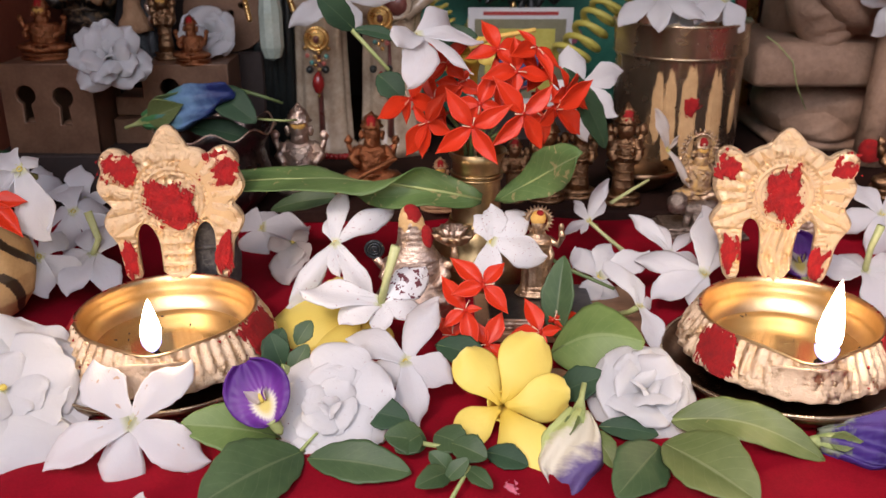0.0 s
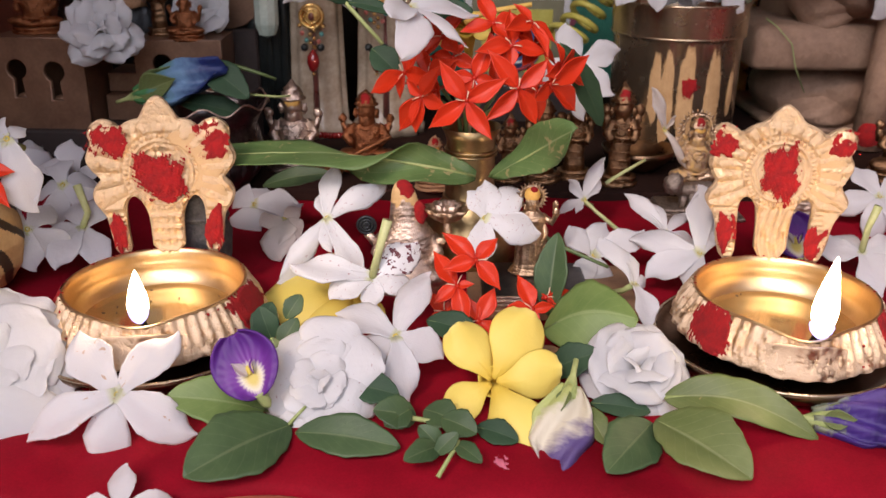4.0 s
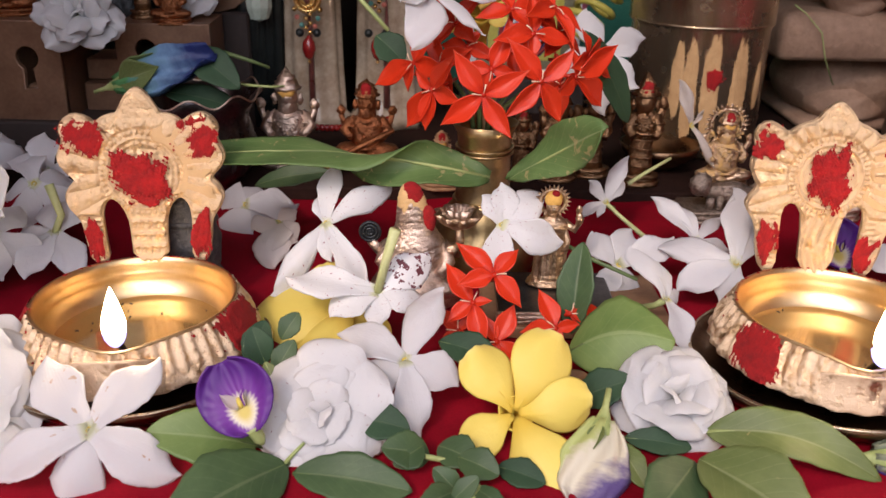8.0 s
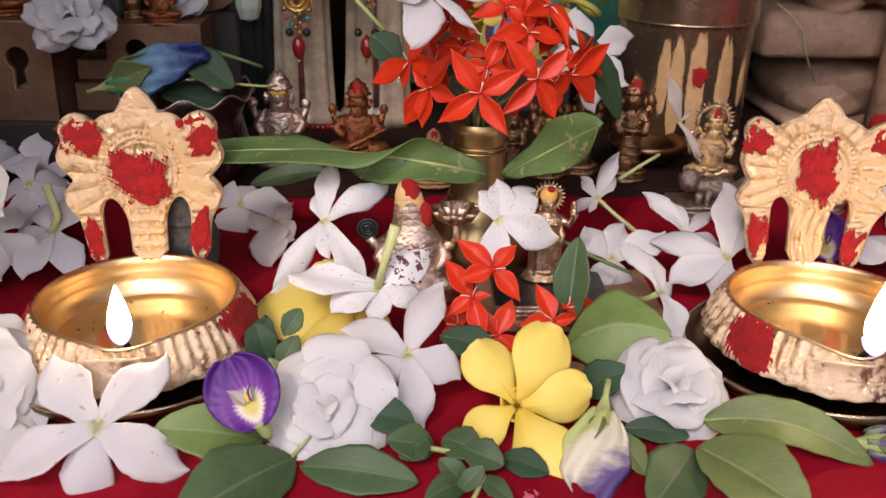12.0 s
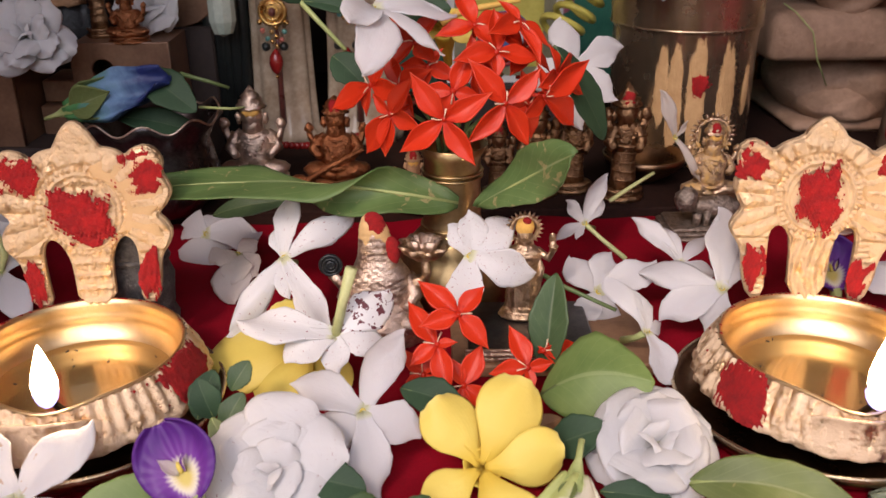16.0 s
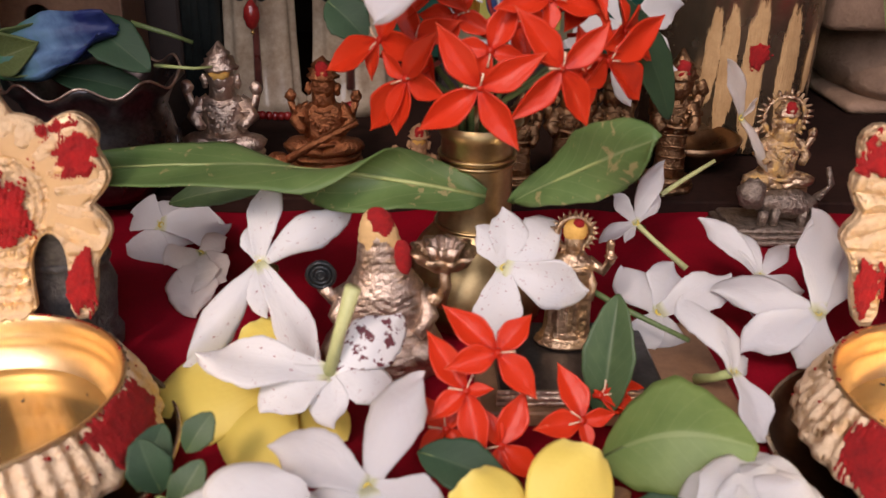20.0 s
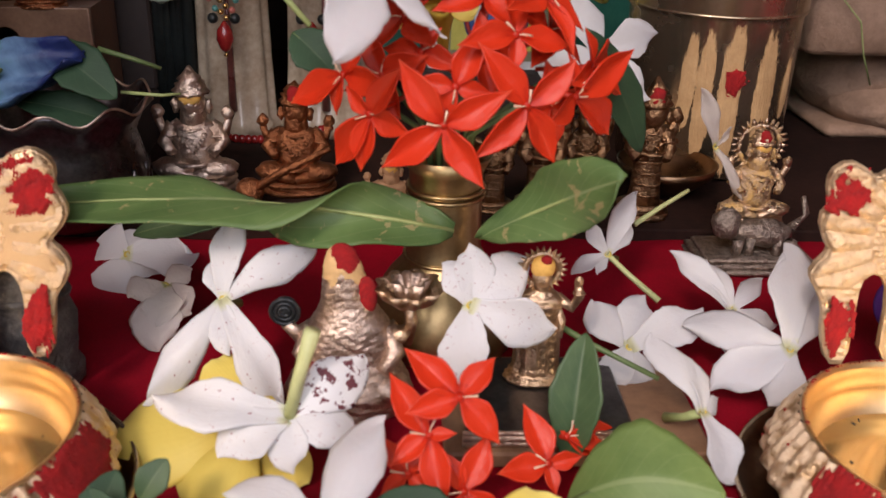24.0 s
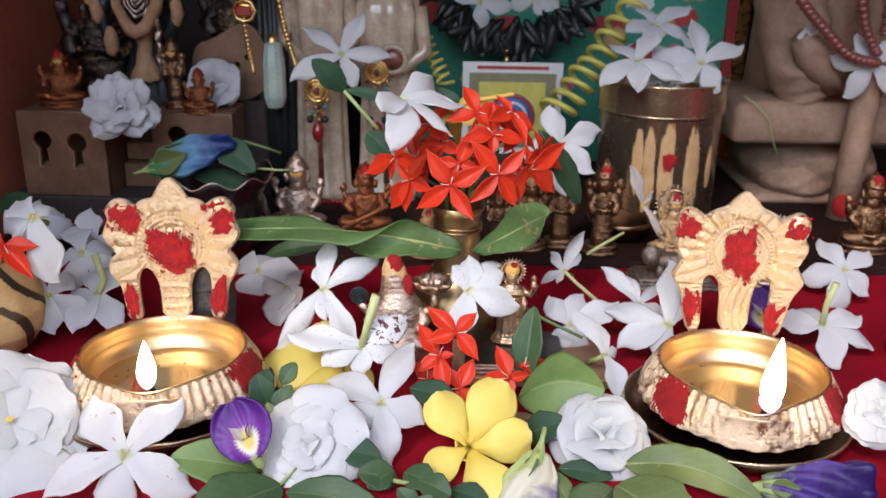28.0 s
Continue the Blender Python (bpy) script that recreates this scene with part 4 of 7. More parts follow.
def oil_lamp(at, turn, flame_h, lean, seed, fat, spout, flame_at):
    lamp = thing("oil_lamp", at, "lit brass oil lamp with ornate crest and red powder", "oil lamp", "brass oil lamps", Matrix.Translation(at) @ pose(0, 0, 0, 0, 0, turn) @ Matrix.Diagonal((fat, fat, 1, 1)))
    RIM = 0.0192

    def lip(p):
        # the front of the rim is drawn out into a spout
        ang = np.arctan2(p[..., 1], p[..., 0])
        f = np.exp(-((ang + math.pi / 2) / 0.33) ** 2) * np.clip(p[..., 2] / RIM, 0, 1) ** 3
        q = p.copy()
        q[..., 1] -= spout * f
        q[..., 2] -= 0.32 * spout * f
        return q
    s = Shape(M_BOWL).lathe([(0.0292, RIM - 0.0008), (0.0299, RIM), (0.0296, RIM + 0.0006), (0.0288, RIM + 0.0004), (0.0284, RIM - 0.001), (0.02805, RIM - 0.0028), (0.02815, RIM - 0.0034), (0.0278, RIM - 0.0042), (0.02765, RIM - 0.0060), (0.02775, RIM - 0.0066), (0.0274, RIM - 0.0076), (0.0266, RIM - 0.010), (0.0236, RIM - 0.013), (0.014, RIM - 0.0148), (0.0005, RIM - 0.0152)], n=64, shift=lip, cap=False)
    part("bowl", s.mesh("bowl"), lamp, "polished golden brass inside of the bowl")
    s = Shape(M_SKIRT).lathe([(0.0300, 0.0055), (0.0345, 0.0058), (0.0358, 0.0068), (0.0354, 0.0086), (0.0342, 0.0102), (0.0338, 0.0112)], n=264, wave=0.014, lobes=33, cap=False)
    part("scalloped_foot", s.mesh("scalloped_foot"), lamp, "scalloped brass foot rim")
    s = Shape(M_SKIRT).lathe([(0.0344, 0.0100), (0.0340, 0.0120), (0.0328, 0.0140), (0.0314, 0.0162), (0.0303, RIM - 0.001), (0.0298, RIM)], n=330, wave=0.020, lobes=55, cap=False, shift=lip)
    part("fluted_side", s.mesh("fluted_side"), lamp, "fluted side dulled by paste")

    def apron(u, v):
        a = 0.50 * (2 * u - 1)
        z = 0.0060 + (RIM - 0.0022 - 0.0060) * v * (1 - 0.45 * np.abs(2 * u - 1) ** 2.5) + 0.0003 * np.sin(31 * u + seed) * (1 - v)
        r = np.interp(z, [0.0055, 0.0086, 0.0120, 0.0162, RIM], [0.0362, 0.0362, 0.0348, 0.0324, 0.0308]) + spout * np.exp(-(a / 0.33) ** 2) * (z / RIM) ** 3 + 0.0007 * (1 - np.abs(2 * u - 1) ** 2) - 0.0002 - 0.0013 * np.sin(math.pi * v) * (1 - np.abs(2 * u - 1) ** 3) - 0.0034 * np.abs(2 * u - 1) ** 4
        return r * np.sin(a), -r * np.cos(a), z
    part("spout_apron", sheet("spout_apron", apron, 33, 15, 0.0006, M_APRON), lamp, "smooth dull plate under the spout")
    part("base", Shape(M_SAUCER).lathe([(0.024, 0.0), (0.026, 0.0005), (0.0275, 0.004), (0.031, 0.0062)], n=48).mesh("base"), lamp, "dark base under the bowl")
    s = Shape(M_OIL).lathe([(0.0002, RIM - 0.0120), (0.0240, RIM - 0.0118), (0.0262, RIM - 0.0114)], n=40, cap=False)
    part("oil", s.mesh("oil"), lamp, "shallow golden oil")
    # crest: a pierced plate with raised feathers, a ringed medallion and beads
    tilt = Matrix.Translation((0, 0.0305, RIM)) @ pose(0, 0, 0, 86, 0, 0)
    loop = crest_outline(*((CREST_A, 0.925) if turn > 0 else (CREST_B, 0.985)))
    crest = part("crest", cut_plate("crest", loop, [], 0.0028, 0.0005, M_BRASS), lamp, "ornate brass crest with three prongs, smeared with paste", tilt)
    cy = 0.0285 if turn > 0 else 0.0315
    part("relief", crest_relief(loop, cy, turn > 0, seed), crest, "raised feathers, beads and ringed medallion")
    part("sandal_paste", crest_paste(loop, cy, turn > 0, seed), crest, "smooth tan sandal paste smeared over one shoulder")
    marks = ((-0.0004, 0.0280, 0.0098, 0.0078, -0.2), (0.0004, 0.0198, 0.0042, 0.0022, 0.0), (-0.0170, 0.0402, 0.0063, 0.0056, 0.25), (0.0184, 0.0398, 0.0052, 0.0062, -0.2), (-0.0166, 0.0064, 0.0028, 0.0072, -0.2), (0.0168, 0.0080, 0.0034, 0.0076, 0.1)) if turn > 0 else ((0.0004, 0.0312, 0.0060, 0.0094, 0.06), (-0.0200, 0.0412, 0.0042, 0.0050, 0.10), (0.0196, 0.0424, 0.0044, 0.0042, 0.1), (-0.0166, 0.0092, 0.0031, 0.0068, -0.15), (0.0142, 0.0068, 0.0036, 0.0056, 0.2))
    for i, (x, y, rx, ry, skew) in enumerate(marks):
        slant = Matrix(((1, skew, 0, x), (0, 1, 0, y), (0, 0, 1, 0.0031), (0, 0, 0, 1)))
        part("vermilion_mark", powder("vermilion_mark", rx, ry, seed + 11 * i + int(y * 900), None, 0.0011 if i == 0 else 0.0006, 0.50 if i == 1 else 0.36), crest, "red vermilion powder mark", slant)
    for deg, half, low, sd in (((-14, 20, 0.0072, 1), (186, 13, 0.0085, 2)) if turn > 0 else ((218, 13, 0.0070, 3), (-24, 14, 0.0070, 4))):
        def keep(u, v, sd=sd):
            x, y = 2.5 * u - 1.25, 2.2 * v - 0.9
            return 1.0 - np.abs(x + 0.15 * y) ** 1.6 - np.clip(-y, 0, 9) ** 2 * 0.8 - np.clip(y - 0.9, 0, 9) * 1.6 + 0.52 * grainy(x * 1.2, y * 0.9, seed + sd) + 0.12 * np.sin(37 * x + 3 * y)

        def place(u, v, h, deg=deg, half=half, low=low):
            an = np.radians(deg + half * (2.5 * u - 1.25))
            z = low + (RIM + 0.0006 - low) * v
            r = np.interp(z, [0.0055, 0.0068, 0.0086, 0.0102, 0.0120, 0.0140, 0.0162, RIM - 0.001, RIM, RIM + 0.0008], [0.0352, 0.0366, 0.0362, 0.0352, 0.0347, 0.0335, 0.0321, 0.0309, 0.0303, 0.0296])
            r = r + 0.0005 * h * (1 + 0.12 * grainy(u * 9, v * 9, seed)) - 0.0003
            return r * np.cos(an), r * np.sin(an), z
        part("vermilion_smear", patch("vermilion_smear", keep, place, 90, 60), lamp, "red powder smeared from the rim down the side")
    r = random.Random(seed)
    s = Shape(M_POWDER)
    for _ in range(46):
        an, z = r.uniform(0, 2 * math.pi), r.uniform(0.0065, RIM - 0.001)
        g = r.uniform(0.00015, 0.0005)
        rr = float(np.interp(z, [0.0055, 0.0068, 0.0086, 0.0102, 0.0140, RIM], [0.0348, 0.0360, 0.0356, 0.0346, 0.0330, 0.0300]))
        s.ball((rr * math.cos(an), rr * math.sin(an), z), (g, g, g * r.uniform(0.6, 1.6)), n=5, rows=4)
    for _ in range(60):
        an, g = r.gauss(math.pi / 2, 0.75), r.uniform(0.00015, 0.00042)
        s.ball((0.0292 * math.cos(an), 0.0292 * math.sin(an), RIM + 0.0005), (g * r.uniform(0.8, 2.0), g, g * 0.7), n=5, rows=4)
    part("powder_grains", s.mesh("powder_grains"), lamp, "stray grains of red powder on rim and side")
    s = Shape(M_WICK)
    for _ in range(16):
        an, q = r.uniform(0, 2 * math.pi), 0.024 * math.sqrt(r.random())
        x0, y0, t0, g = q * math.cos(an), q * math.sin(an), r.uniform(0, 6.3), r.uniform(0.0003, 0.0013)
        s.tube([(x0, y0, RIM - 0.0117), (x0 + g * math.cos(t0), y0 + g * math.sin(t0), RIM - 0.0116)], [0.00018, 0.00012], n=5)
    part("soot_flecks", s.mesh("soot_flecks"), lamp, "dark flecks of soot in the oil")
    # wick and flame at the spout
    fx, fy = flame_at
    part("wick", Shape(M_WICK).tube([(fx, fy + 0.010, RIM - 0.009), (fx, fy + 0.002, RIM - 0.0005), (fx, fy, RIM + 0.0004)], [0.0010, 0.0009, 0.0008]).mesh("wick"), lamp, "charred cotton wick")
    prof = [(0.05, 0.0), (0.62, 0.08), (0.95, 0.2), (1.0, 0.32), (0.82, 0.52), (0.5, 0.74), (0.2, 0.92), (0.02, 1.0)]
    w = flame_h * (0.20 if flame_h < 0.02 else 0.150)

    def blow(p):
        q = p.copy()
        q[..., 0] += lean * ((q[..., 2] - RIM) / flame_h) ** 1.6
        return q
    part("flame", Shape(M_FLAME).lathe([(w * r, RIM + 0.0006 + flame_h * h) for r, h in prof[1:]], at=(fx, fy, 0), n=20, shift=blow).mesh("flame"), lamp, "bright white-gold flame")
    part("flame_root", Shape(M_FLAME_BASE).lathe([(w * 0.30, RIM - 0.0008), (w * 0.62, RIM + 0.0002), (w * 0.86, RIM + 0.0016), (w * 0.98, RIM + 0.0032), (w * 0.7, RIM + 0.0040)], at=(fx, fy, 0), n=16).mesh("flame_root"), lamp, "bluish root of the flame")
    return lamp


def saucer(at, r):
    ob = thing("saucer", at, "dark brass saucer with a bright rim under the lamp", "saucer", "brass saucers")
    s = Shape(M_SAUCER).lathe([(r * 0.70, 0.0), (r * 0.93, 0.0006), (r * 0.99, 0.0036), (r * 1.0, 0.0056), (r * 0.985, 0.0056), (r * 0.95, 0.0034), (r * 0.86, 0.0024), (r * 0.3, 0.0022), (0.0005, 0.0022)], n=72)
    part("dish", s.mesh("dish"), ob)
    # highlight along the rim put in as a paler brass ring
    part("rim", Shape(M_CUP).torus((0, 0, 0.0056), r * 0.992, 0.0006, n=72, k=8).mesh("rim"), ob, "paler rim that paints in a highlight")
    return ob


for x, y, turn, fh, lean, sd, fat, spout, flame_at in ((-0.0930, 0.2735, 7, 0.0160, 0.0003, 3, 1.0, 0.0030, (0.0, -0.0285)), (0.1165, 0.2715, -8, 0.0250, 0.0010, 8, 1.0, 0.0048, (0.0036, -0.0316))):
    z = cloth_z(y)
    saucer((x - 0.0010, y, z + 0.0005), 0.0402)
    oil_lamp((x, y, z + 0.0032), turn, fh, lean, sd, fat, spout, flame_at)
    fire = new("flame_light", bpy.data.lights.new("flame_light", "POINT"))
    fire.data.energy, fire.data.color, fire.data.shadow_soft_size = 0.017 * fh / 0.017, (1.0, 0.76, 0.50), 0.004
    d = Matrix.Translation((x, y, z)) @ pose(0, 0, 0, 0, 0, turn) @ Matrix.Translation((flame_at[0] + lean * 0.4, flame_at[1], 0.0335))
    fire.matrix_basis = Matrix.Translation(d.translation)


# ---- idols ----
def idol(at, h, mat, label, seat=False, wide=0.20, halo=False, cap=True, face=True, tall=0.12, turn=0, lotus=False, hood=False, name="idol"):
    """A small cast figure as one plain mesh: stepped plinth, robe or crossed legs, trunk, arms, head and tall crown."""
    s = Shape(mat, M_POWDER, M_TURMERIC)
    w = wide * h
    z0 = 0.0
    for k, (r, t) in enumerate(((1.25, 0.04), (1.08, 0.035), (1.2, 0.03))):
        s.lathe([(w * r, z0), (w * r * 1.02, z0 + t * h * 0.5), (w * r, z0 + t * h)], n=20, squash=0.75)
        z0 += t * h
    if seat:
        for sd in (-1, 1):
            s.ball((sd * w * 0.62, -w * 0.25, z0 + 0.09 * h), (w * 0.72, w * 0.5, 0.085 * h))
            s.tube([(sd * w * 1.1, -w * 0.2, z0 + 0.08 * h), (0, -w * 0.75, z0 + 0.05 * h)], [0.06 * h, 0.04 * h])
        zt = z0 + 0.12 * h
    else:
        s.lathe([(w * 0.80, z0), (w * 0.72, z0 + 0.08 * h), (w * 0.62, z0 + 0.22 * h), (w * 0.70, z0 + 0.34 * h), (w * 0.55, z0 + 0.40 * h)], n=20, wave=0.05, lobes=9, squash=0.7)
        for k in range(4):
            s.torus((0, -w * 0.08, z0 + (0.08 + 0.08 * k) * h), w * 0.62, 0.008 * h, n=18, k=5)
        zt = z0 + 0.36 * h
    top = h * (1 - tall * 2.3)
    sh = zt + (top - zt) * 0.62
    s.lathe([(w * 0.72, zt - 0.05 * h), (w * 0.66, zt + (sh - zt) * 0.3), (w * 0.74, sh - 0.05 * h), (w * 0.60, sh), (w * 0.28, sh + 0.03 * h)], n=18, squash=0.72, wave=0.03, lobes=6)
    for sd in (-1, 1):
        s.tube([(sd * w * 0.58, 0, sh - 0.03 * h), (sd * w * 0.90, -w * 0.15, sh - 0.15 * h), (sd * w * 0.62, -w * 0.55, sh - 0.20 * h)], [0.070 * h, 0.058 * h, 0.045 * h])
        s.tube([(sd * w * 0.5, w * 0.1, sh - 0.03 * h), (sd * w * 0.95, w * 0.1, sh - 0.08 * h), (sd * w * 1.05, 0, sh + 0.04 * h)], [0.06 * h, 0.05 * h, 0.04 * h])
        s.ball((sd * w * 1.05, 0, sh + 0.08 * h), (0.05 * h, 0.045 * h, 0.06 * h), 1 if cap and h > 0.05 else 0)
    s.torus((0, -w * 0.12, sh - 0.03 * h), w * 0.40, 0.014 * h, n=16, k=5)
    s.torus((0, -w * 0.16, sh - 0.09 * h), w * 0.34, 0.010 * h, n=16, k=5)
    hr = (0.115 if seat else 0.095) * h
    s.tube([(0, 0, sh - 0.04 * h), (0, -w * 0.03, top)], [w * 0.42, hr * 0.75], n=12)
    s.ball((0, -w * 0.05, top - hr * 0.2), (hr, hr * 0.95, hr * 1.15))
    s.lathe([(hr * 1.08, top + hr * 0.45), (hr * 1.12, top + hr * 0.8), (hr * 0.85, top + hr * 1.3), (hr * 0.62, top + hr * 1.9), (hr * 0.25, h - 0.01), (0.0003, h)] if h > 0.05 else [(hr * 1.15, top + hr * 0.35), (hr * 1.22, top + hr * 0.55), (hr * 0.95, top + hr * 0.75), (hr * 1.02, top + hr * 1.0), (hr * 0.74, top + hr * 1.2), (hr * 0.80, top + hr * 1.4), (hr * 0.5, max(top + hr * 1.6, h * 0.93)), (hr * 0.1, h)], n=16, wave=0.08, lobes=8)
    if hood:
        s.lathe([(w * 0.78, sh - 0.10 * h), (w * 0.62, sh + 0.02 * h), (hr * 1.25, top - hr * 0.6), (hr * 1.15, top + hr * 0.7), (hr * 0.7, h * 0.96), (hr * 0.2, h * 1.0)], at=(0, w * 0.06, 0), n=18, squash=0.8, wave=0.04, lobes=9)
        s.ball((0, -hr * 0.12, h - hr * 0.75), (hr * 0.78, hr * 0.80, hr * 0.85), 1)
        s.ball((hr * 0.95, -hr * 0.35, top - hr * 0.7), (hr * 0.45, hr * 0.5, hr * 0.75), 1)
        s.ball((0, -hr * 0.55, top - hr * 0.2), (hr * 0.75, hr * 0.6, hr * 0.9), 2)
    if face:
        s.ball((0, -w * 0.05 - hr * 0.42, top + hr * 0.15), (hr * 0.78, hr * 0.60, hr * 0.66), 2)
    if cap:
        s.ball((0, -w * 0.05 - hr * 0.42, top + hr * 0.95), (hr * 0.60, hr * 0.50, hr * 0.80), 1)
    if halo:
        s.torus((0, w * 0.22, top), hr * 1.9, hr * 0.22, axis="y", n=30, k=6)
        for i in range(26):
            a = 2 * math.pi * i / 26
            c = (hr * 2.1 * math.cos(a), w * 0.22, top + hr * 2.1 * math.sin(a))
            s.tube([c, (hr * 2.65 * math.cos(a), w * 0.22, top + hr * 2.65 * math.sin(a))], [hr * 0.24, hr * 0.08], n=5)
    if lotus:
        c = (w * 1.75, -w * 0.1, zt + 0.20 * h)
        for i in range(9):
            a = 2 * math.pi * i / 9
            s.tube([(c[0], c[1], c[2]), (c[0] + 0.09 * h * math.cos(a), c[1] + 0.09 * h * math.sin(a), c[2] + 0.03 * h), (c[0] + 0.13 * h * math.cos(a), c[1] + 0.13 * h * math.sin(a), c[2] + 0.10 * h)], [0.03 * h, 0.04 * h, 0.01 * h], n=6)
        s.tube([(w * 1.0, 0, zt), (w * 1.5, -w * 0.1, zt + 0.1 * h), c], [0.05 * h, 0.035 * h, 0.03 * h])
        s.ball((w * 1.55, -w * 0.2, zt - 0.02 * h), (0.11 * h, 0.10 * h, 0.15 * h))
    # ornaments: belt, armlets, ear pendants, beads down the chest
    for sd in (-1, 1):
        s.ball((sd * hr * 1.12, -w * 0.05, top - hr * 0.5), (hr * 0.30, hr * 0.30, hr * 0.55), n=8, rows=6)
        s.torus((sd * w * 0.72, -w * 0.05, sh - 0.09 * h), 0.064 * h, 0.012 * h, n=12, k=5)
        for k in range(5):
            s.ball((sd * w * (0.08 + 0.09 * k), -w * 0.56, sh - (0.20 - 0.035 * k) * h), 0.016 * h, n=6, rows=5)
    s.torus((0, -w * 0.04, zt + 0.02 * h), w * 0.72, 0.018 * h, n=20, k=5)
    v = np.array(s.v)
    k = 2 * math.pi / (0.085 * h)
    wob = np.stack([np.sin(k * v[:, 2] + 3 * np.sin(k * 0.4 * v[:, 0])), np.sin(k * v[:, 0] + 1.3 * k * v[:, 2]), np.sin(k * v[:, 0] * 1.1 - k * v[:, 1])], -1)
    s.v = (v + 0.0075 * h * wob).tolist()
    ob = new(name, s.mesh(name))
    ob.matrix_basis = Matrix.Translation(at) @ pose(0, 0, 0, 0, 0, turn)
    return tagged(ob, label, "statue")


# a silver-edged tray with the two front idols
tray = thing("idol_tray", (0.022, 0.306, cloth_z(0.306)), "ridged silver stand on a brown board under the idols", "tray")
part("stand", Shape(M_DARKPOT).box((-0.0050, -0.0165, 0.0041), (0.0340, 0.016, 0.0078), 0, 0.0006).mesh("stand", False), tray, "blackened metal stand")
for z, r in ((0.0050, 0.0007), (0.0066, 0.0009), (0.0080, 0.0006)):
    part("moulding", Shape(M_SILVER).tube([(-0.0060, -0.0172, z), (0.0350, -0.0172, z)], r, n=10).mesh("moulding"), tray, "ridged silver edge")
part("board", Shape(M_PLANK).box((-0.010, -0.0195, 0.0), (0.052, 0.0225, 0.0040), 0, 0.0005).mesh("board", False), tray, "brown wooden board")
TOPZ = cloth_z(0.306) + 0.0081


def draped_idol(at, label):
    """A seated figure in a pleated drape that runs up over its crown; one hand raised, a golden lotus at its shoulder; one plain mesh."""
    s = Shape(M_PLEATS, M_POWDER, M_PASTE, M_ANTIQUE, M_NIGHT)
    s.lathe([(0.0150, 0.0), (0.0158, 0.0012), (0.0148, 0.0024), (0.0152, 0.0034), (0.0140, 0.0044)], n=40, squash=0.72, wave=0.03, lobes=14)

    def drape(p):
        q = p.copy()
        a = np.arctan2(p[..., 1], p[..., 0])
        z = p[..., 2]
        low, mid = np.clip((0.030 - z) / 0.006, 0, 1), np.exp(-((z - 0.0185) / 0.008) ** 2)
        f = 1 + 0.013 * low * np.sin(z * 2600 + 12.0 * np.cos(a + 0.5)) + 0.010 * np.sin(z * 4200 - 14 * np.cos(a)) + 0.014 * (1 - low) * np.sin(z * 2900 + np.cos(2 * a)) + 0.05 * mid * np.cos(2 * a)
        q[..., 0] = q[..., 0] * f - 0.0016 * np.clip((z - 0.024) / 0.016, 0, 1)
        q[..., 1] = q[..., 1] * f - 0.0026 * np.clip(1 - z / 0.016, 0, 1)
        return q
    z = np.linspace(0.0040, 0.0432, 96)
    r = np.interp(z, [0.004, 0.0075, 0.0105, 0.014, 0.019, 0.0225, 0.0255, 0.0285, 0.033, 0.038, 0.0412, 0.0427, 0.0432], [0.0140, 0.0148, 0.0128, 0.0110, 0.0104, 0.0094, 0.0076, 0.0062, 0.0054, 0.0045, 0.0033, 0.0018, 0.0002])
    first = len(s.f)
    s.lathe(list(zip(r.tolist(), z.tolist())), n=72, squash=0.78, shift=drape)
    for i in range(first, len(s.f)):
        c = np.mean([s.v[j] for j in s.f[i]], axis=0)
        g = 0.0007 * math.sin(900 * c[0] + 600 * c[2]) + 0.0003 * math.sin(2300 * c[0] - 900 * c[2])
        if c[1] < 0.0015 and c[0] > -0.0040 + 2 * g and c[2] > 0.0376 + g + 90 * (c[0] + 0.0002) ** 2:
            s.m[i] = 1
        elif c[1] < 0.001 and c[2] > 0.0352 + 2 * g:
            s.m[i] = 2
    for sd in (-1, 1):
        s.ball((sd * 0.0092, -0.0058, 0.0076), (0.0064, 0.0054, 0.0038), n=18, rows=12)
        s.tube([(sd * 0.0090, -0.0005, 0.0215), (sd * 0.0112, -0.0035, 0.0160), (sd * 0.0080, -0.0078, 0.0128)], [0.0024, 0.0025, 0.0019], n=12)
    s.tube([(-0.0086, 0.001, 0.0205), (-0.0128, 0.0, 0.0190), (-0.0148, -0.001, 0.0225)], [0.0024, 0.0020, 0.0017], n=12)
    s.tube([(0.0086, 0.001, 0.0205), (0.0118, -0.0010, 0.0180), (0.0128, -0.0030, 0.0215)], [0.0028, 0.0026, 0.0020], 3, n=12)
    for k in range(3):
        s.torus((-0.0152, -0.0014, 0.0258), 0.0011 + 0.0011 * k, 0.0006, 4, axis="y", n=18, k=6)
    s.ball((-0.0152, 0.0, 0.0256), (0.0034, 0.0018, 0.0036), 4)
    s.ball((-0.0014, -0.0046, 0.0262), (0.0009, 0.0006, 0.0012), 1)
    s.ball((0.0042, -0.0022, 0.0306), (0.0027, 0.0017, 0.0052), 1, n=18, rows=12)
    s.ball((-0.0092, -0.0084, 0.0135), (0.0026, 0.0014, 0.0030), 1)
    s.ball((0.0015, -0.0092, 0.0150), (0.0024, 0.0012, 0.0014), 1)
    # lotus: two rings of upright petals on a stalk
    c = (0.0145, -0.0012, 0.0275)
    s.lathe([(0.0012, 0.0), (0.0040, 0.0008), (0.0064, 0.0028), (0.0080, 0.0056), (0.0074, 0.0057), (0.0050, 0.0030), (0.0010, 0.0016)], at=c, n=90, slot=3, wave=0.10, lobes=9)
